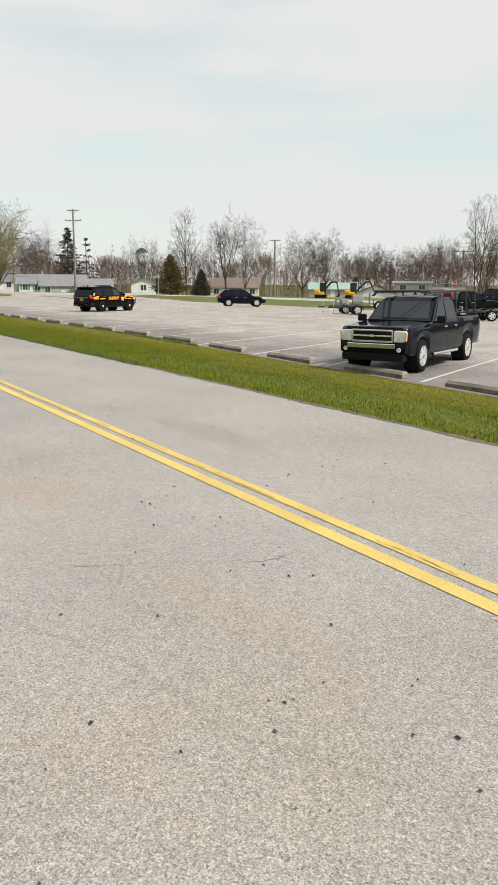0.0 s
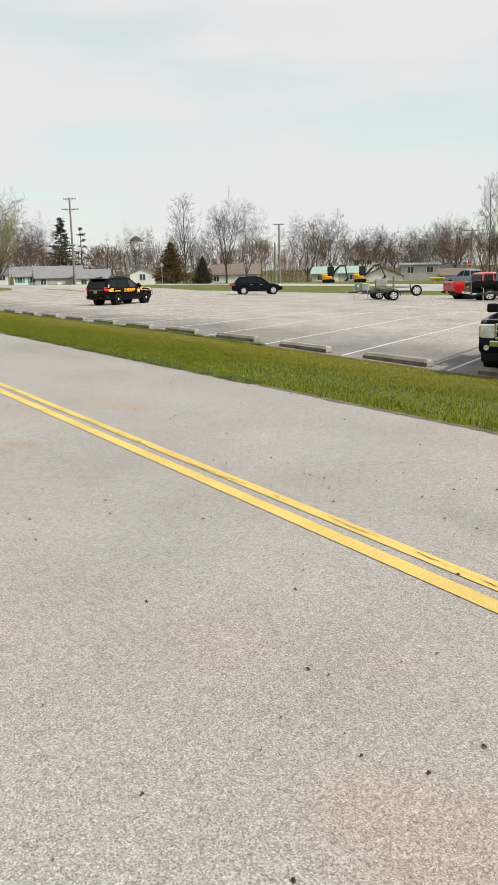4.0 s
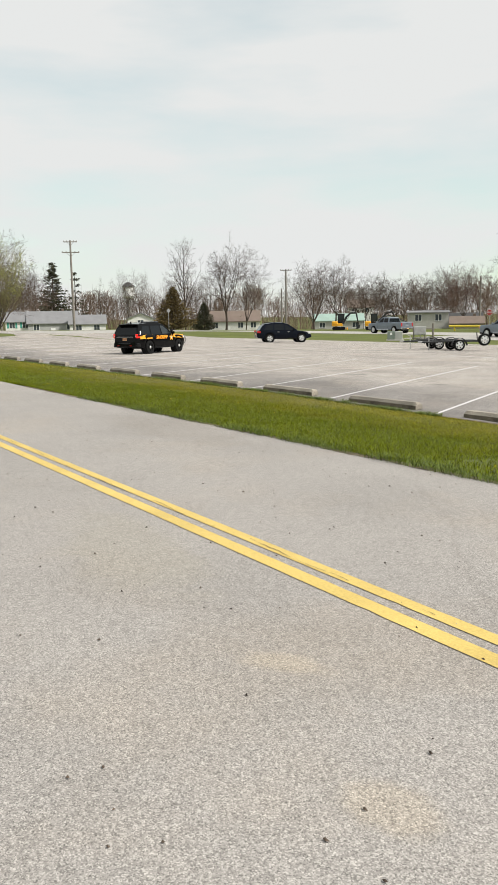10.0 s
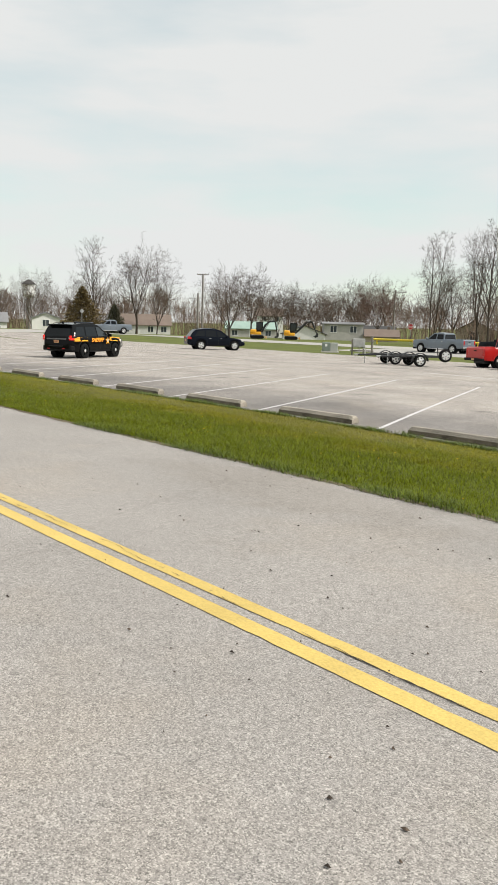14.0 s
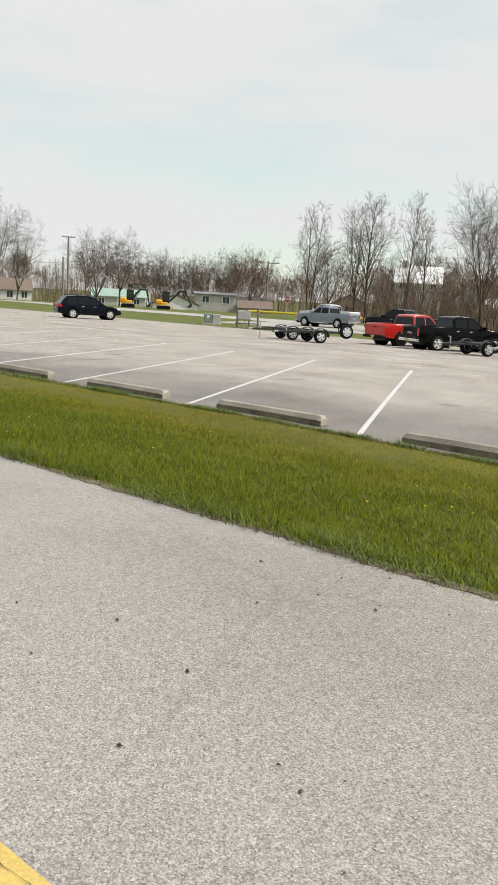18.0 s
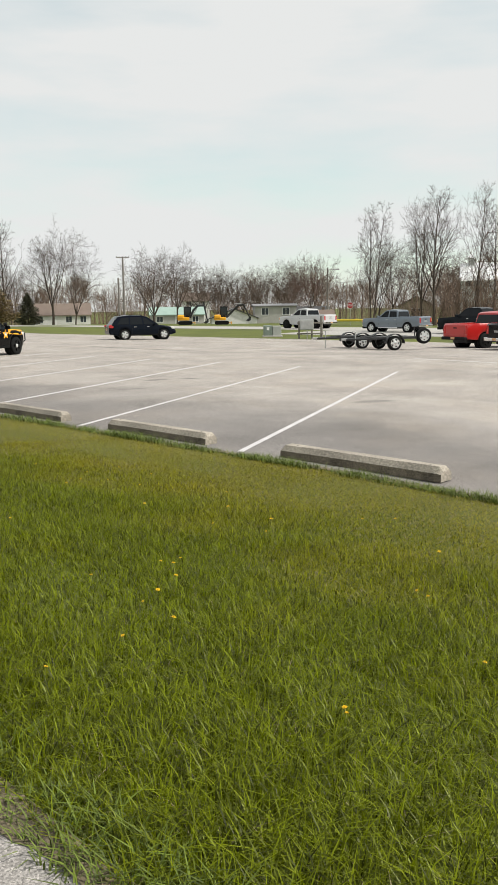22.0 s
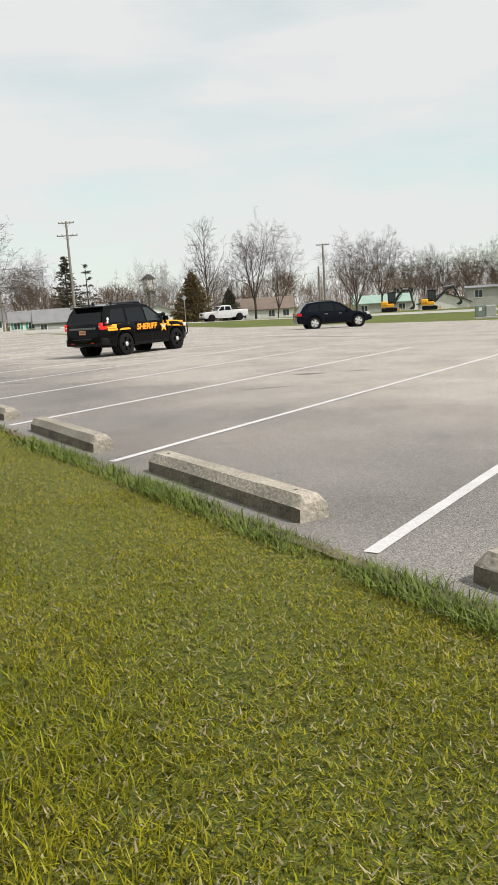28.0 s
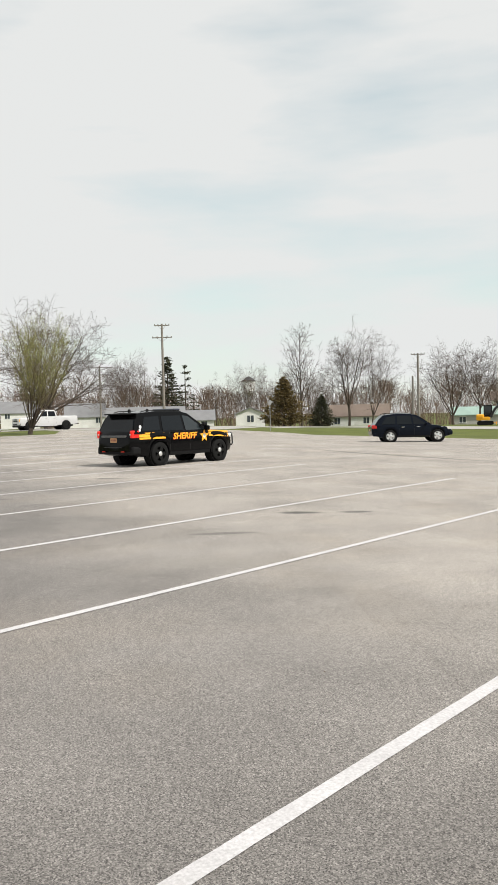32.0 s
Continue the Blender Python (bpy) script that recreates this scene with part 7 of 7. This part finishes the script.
def leaflets(name, x0, x1, y0, y1, count, size, seed, material, label):
    """Short mown turf and clover: small tilted leaflets close to the ground, as one mesh."""
    rng = np.random.default_rng(seed)
    x, y, a = rng.uniform(x0, x1, count), rng.uniform(y0, y1, count), rng.uniform(0, 2 * np.pi, count)
    s = size * rng.uniform(0.5, 1.2, count)
    z = turf_z(x, y) - 0.012
    up = rng.uniform(0.1, 0.8, count) * s
    lift = rng.uniform(0.0, 0.014, count)
    v = np.empty((count, 3, 3))
    ca, sa = np.cos(a), np.sin(a)
    for k, (t, w) in enumerate(((0, 0.14), (0, -0.14), (1.0, 0.0))):
        v[:, k, 0] = x + ca * s * t - sa * s * w
        v[:, k, 1] = y + sa * s * t + ca * s * w
        v[:, k, 2] = z + lift + up * t
    me = bpy.data.meshes.new(name)
    me.vertices.add(count * 3)
    me.vertices.foreach_set("co", v.ravel())
    me.loops.add(count * 3)
    me.loops.foreach_set("vertex_index", np.arange(count * 3, dtype=np.int32))
    me.polygons.add(count)
    me.polygons.foreach_set("loop_start", np.arange(0, count * 3, 3, dtype=np.int32))
    me.update(calc_edges=True)
    me.validate()
    me.materials.append(material)
    return tagged(new(name, me), label, "turf", kind="stuff")


M_CLOVER = turf("short_turf_leaflets", (0.130, 0.148, 0.006), (0.272, 0.240, 0.020), 0.72)
leaflets("short_turf", 4.0, 14.8, EDGE - 4.2, EDGE - 0.02, 260000, 0.021, 12, M_CLOVER, "short yellow-green mown turf with clover")
leaflets("short_turf", 14.8, 22.0, EDGE - 3.6, EDGE - 0.02, 70000, 0.034, 13, M_CLOVER, "short yellow-green mown turf beside the lot")
leaflets("short_turf", -2.0, 4.0, EDGE - 3.6, EDGE - 0.02, 60000, 0.028, 16, M_CLOVER, "short mown turf near the wheel stops")
leaflets("short_turf", -14.0, -2.0, EDGE - 3.4, EDGE - 0.02, 50000, 0.042, 14, M_CLOVER, "short mown turf strip along the parking bays")
leaflets("dry_straw", 2.0, 14.8, EDGE - 3.6, EDGE - 0.02, 46000, 0.024, 17, M_STRAW, "dry straw lying in the short turf")
leaflets("short_turf", 22.0, 38.0, EDGE - 3.4, EDGE - 0.02, 60000, 0.05, 15, M_CLOVER, "short mown turf strip beside parked trucks")


def litter(name, x0, x1, y0, y1, count, size, material, seed, label):
    """Small crumbs of bark, leaf and stone lying on the paving."""
    rng = random.Random(seed)
    vs, fs = [], []
    for i in range(count):
        x, y = rng.uniform(x0, x1), rng.uniform(y0, y1)
        r, t = size * rng.uniform(0.4, 1.0), rng.uniform(0, 6.28)
        n = len(vs)
        z = land(x, y) + 0.006
        for k in range(5):
            q = t + k * 1.2566
            rr = r * rng.uniform(0.5, 1.0) * (1.0 if k % 2 else 0.55)
            vs.append((x + rr * math.cos(q), y + rr * math.sin(q) * 0.6, z))
        vs.append((x, y, z + r * 0.45))
        fs += [(n + k, n + (k + 1) % 5, n + 5) for k in range(5)]
    return tagged(raw(name, vs, fs, material), label, "litter", kind="stuff")


M_CRUMB = mat("dark_bark_crumbs", (0.075, 0.055, 0.04), 0.95, island=0.5)
M_CHIP = mat("pale_stone_chips", (0.50, 0.48, 0.44), 0.9, island=0.3)
litter("bark_crumbs", 16, 42, ROAD_Y0 + 0.3, ROAD_Y1 - 0.1, 620, 0.025, M_CRUMB, 5, "dark bark and leaf crumbs scattered on the road")


def crack(name, line, seed, label):
    """A hairline crack: a wandering dark ribbon of uneven width, broken in places."""
    rng = random.Random(seed)
    vs, fs = [], []
    pts = []
    for (xa, ya), (xb, yb) in zip(line, line[1:]):
        n = max(2, round(math.hypot(xb - xa, yb - ya) / 0.022))
        pts += [(xa + (xb - xa) * i / n, ya + (yb - ya) * i / n) for i in range(n)]
    drift, wide = 0.0, 0.004
    for i, (x, y) in enumerate(pts):
        drift = drift * 0.85 + rng.uniform(-0.010, 0.010)
        wide = clamp(wide + rng.uniform(-0.0022, 0.0022), 0.001, 0.0055)
        z = land(x, y) + 0.003
        vs += [(x + drift - wide / 2, y, z), (x + drift + wide / 2, y, z)]
        if i and rng.random() > 0.14:
            fs.append((2 * i - 2, 2 * i - 1, 2 * i + 1, 2 * i))
    return tagged(raw(name, vs, fs, material=M_CRACK), label, "road crack", kind="structure")


M_CRACK = mat("dark_crack_grit", (0.05, 0.045, 0.04), 0.95, noise_scale=30, vary=0.4)
crack("road_crack", [(36.66, -24.5), (36.71, -23.95), (36.73, -23.6), (36.76, -23.3), (36.78, -22.87), (36.93, -22.5), (37.05, -22.2), (37.24, -21.9), (37.2, -21.5)],
      21, "thin dark crack across the grey asphalt road")


def line_crack(name, x0, x1, y, seed, label):
    """A ragged crack that runs along a painted line, broken in places, with short spurs to the side."""
    rng = random.Random(seed)
    vs, fs = [], []
    drift, wide, gap = 0.0, 0.004, 0
    xs = steps(x0, x1, 0.025)
    for i, x in enumerate(xs):
        drift = clamp(drift * 0.97 + rng.uniform(-0.0065, 0.0065), -0.035, 0.035)
        wide = clamp(wide + rng.uniform(-0.003, 0.003), 0.0012, 0.0068)
        yy = y + drift + 0.014 * math.sin(x * 0.8)
        z = land(x, yy) + 0.009
        vs += [(x, yy - wide / 2, z), (x, yy + wide / 2, z)]
        gap = gap - 1 if gap > 0 else rng.randint(4, 26) if rng.random() < 0.035 else 0
        if i and not gap:
            fs.append((2 * i - 2, 2 * i, 2 * i + 1, 2 * i - 1))
    n = len(vs)
    for k in range(int((x1 - x0) * 1.6)):
        i = rng.randrange(1, len(xs) - 2)
        a, side = vs[2 * i], rng.choice((-1, 1)) * rng.uniform(0.012, 0.04)
        vs += [(a[0], a[1], a[2]), (a[0] + 0.006, a[1], a[2]), (a[0] + rng.uniform(-0.03, 0.03), a[1] + side, a[2])]
        fs.append((n, n + 1, n + 2) if side > 0 else (n + 1, n, n + 2))
        n += 3
    return tagged(raw(name, vs, fs, M_CRACK), label, "road crack", kind="structure")


line_crack("line_crack", 2, 44, CENTRE_Y + 0.085, 41, "dark ragged crack running along the yellow centre line")
litter("stone_chips", 16, 42, ROAD_Y0 + 0.3, ROAD_Y1 - 0.05, 420, 0.010, M_CHIP, 6, "small pale stone chips scattered on the road")
litter("bark_crumbs", 0, 14, LOT_Y0, 0, 110, 0.016, M_CRUMB, 7, "dark crumbs scattered on the parking lot")


def dandelion(tall=0.10, open_head=True):
    e = new("dandelion")
    bm = bmesh.new()
    tube(bm, [(0, 0, 0), (0.01, 0.004, tall * 0.55), (0.012, 0.004, tall)], 0.0022, 5)
    part("stem", bm, M_YOUNG, e)
    bm = bmesh.new()
    rng = random.Random(3)
    for ring, (n, r, rise) in enumerate(((15, 0.0165, 0.003), (12, 0.0125, 0.007), (8, 0.008, 0.010))):
        for k in range(n):
            a = 2 * math.pi * (k + 0.5 * ring) / n + rng.uniform(-.1, .1)
            c, s = math.cos(a), math.sin(a)
            rr = r * rng.uniform(0.85, 1.1)
            ww = 0.0024
            q = [(0.002 * c, 0.002 * s, 0), (rr * 0.7 * c - ww * s, rr * 0.7 * s + ww * c, rise * 0.8), (rr * c, rr * s, rise), (rr * 0.7 * c + ww * s, rr * 0.7 * s - ww * c, rise * 0.8)]
            bm.faces.new([bm.verts.new((0.012 + x, 0.004 + y, tall + z)) for x, y, z in q])
    part("flower_head", bm, M_DANDELION, e)
    return tagged(e, "yellow dandelion in flower standing in the turf", "flower", "dandelions in the turf")


M_DANDELION = mat("dandelion_yellow", (0.88, 0.60, 0.015), 0.7, island=0.12)
rd = random.Random(31)
flower = dandelion()
for i in range(120):
    x = rd.uniform(8, 17) if i < 76 else rd.uniform(17, 40)
    y = rd.uniform(G0 + 0.1, G0 + 4.2)
    m = pose(x, y, land(x, y) - 0.022, rd.uniform(-14, 14), rd.uniform(-14, 14), rd.uniform(0, 360)) @ Matrix.Scale(rd.uniform(0.75, 1.15), 4)
    if i == 0:
        flower.matrix_basis = m
    else:
        copy_thing(flower, m)


def along(path, speeds):
    """Rows for a vehicle: (t, x, y) points become poses that face along the way, on the land."""
    rows = []
    for i, (t, x, y) in enumerate(path):
        a, b = path[max(0, i - 1)], path[min(len(path) - 1, i + 1)]
        head = math.degrees(math.atan2(b[2] - a[2], b[1] - a[1]))
        rows.append((t, pose(x, y, land(x, y) + 0.015, 0, 0, head)))
    return rows


def smooth_path(points, dt=0.5):
    """Points (t, x, y) to an even run of points by cubic gliding."""
    ts = [p[0] for p in points]
    out = []
    n = round((points[-1][0] - points[0][0]) / dt)
    for k in range(n + 1):
        t = points[0][0] + k * dt
        i = max(0, min(len(points) - 2, sum(1 for q in ts if q <= t) - 1))
        p1, p2 = points[i], points[i + 1]
        p0 = points[i - 1] if i > 0 else p1
        p3 = points[i + 2] if i + 2 < len(points) else p2
        u = (t - p1[0]) / (p2[0] - p1[0])
        res = [t]
        for c in (1, 2):
            m1 = (p2[c] - p0[c]) / max(1e-6, p2[0] - p0[0]) * (p2[0] - p1[0])
            m2 = (p3[c] - p1[c]) / max(1e-6, p3[0] - p1[0]) * (p2[0] - p1[0])
            h = 2 * u ** 3 - 3 * u ** 2 + 1, u ** 3 - 2 * u ** 2 + u, -2 * u ** 3 + 3 * u ** 2, u ** 3 - u ** 2
            res.append(h[0] * p1[c] + h[1] * m1 + h[2] * p2[c] + h[3] * m2)
        out.append(tuple(res))
    return out


def drive(thing, points):
    path = smooth_path(points)
    walk(thing, along(path, None))
    fine = smooth_path(points, 1 / 15)
    r = SPEC["pickup"]["wheel_r"]
    turn, rows = [0.0], []
    for a, b in zip(fine, fine[1:]):
        turn.append(turn[-1] + math.degrees(math.hypot(b[1] - a[1], b[2] - a[2]) / r))
    for w in [c for c in thing.children if c.name.startswith("wheel") and not c.data]:
        p = w.location.copy()
        walk(w, [(f[0], pose(p.x, p.y, p.z, 0, k, 0)) for f, k in zip(fine, turn)])


def motions():
    drive(white, [(0, 50, 43.4), (12, -4, 43.4), (15, -17.0, 43.4), (17, -23.0, 43.4), (19, -29.3, 43.4), (21, -34.1, 43.4), (22, -37.0, 43.4), (23, -41.0, 43.4), (24.5, -51.6, 43.4),
                  (26, -66.5, 43.3), (27, -75.4, 41.0), (28, -78.9, 35.8), (29, -78.1, 27.2), (30, -74.8, 17.8), (31, -71.4, 8.6), (32, -69.4, 1.3)])
    drive(passing, [(0, 56.0, 43.4), (4, 15.0, 43.4), (7, -18.0, 43.4), (9, -37.2, 43.4), (11, -53.0, 43.4), (12, -62.7, 43.4), (13, -75.0, 42.8), (14.5, -81.0, 32.0), (16, -77.0, 17.0), (18, -69.5, -1.0), (20, -62.0, -21.0),
                    (24, -47.0, -61.0), (32, -25.0, -110.0)])


motions()
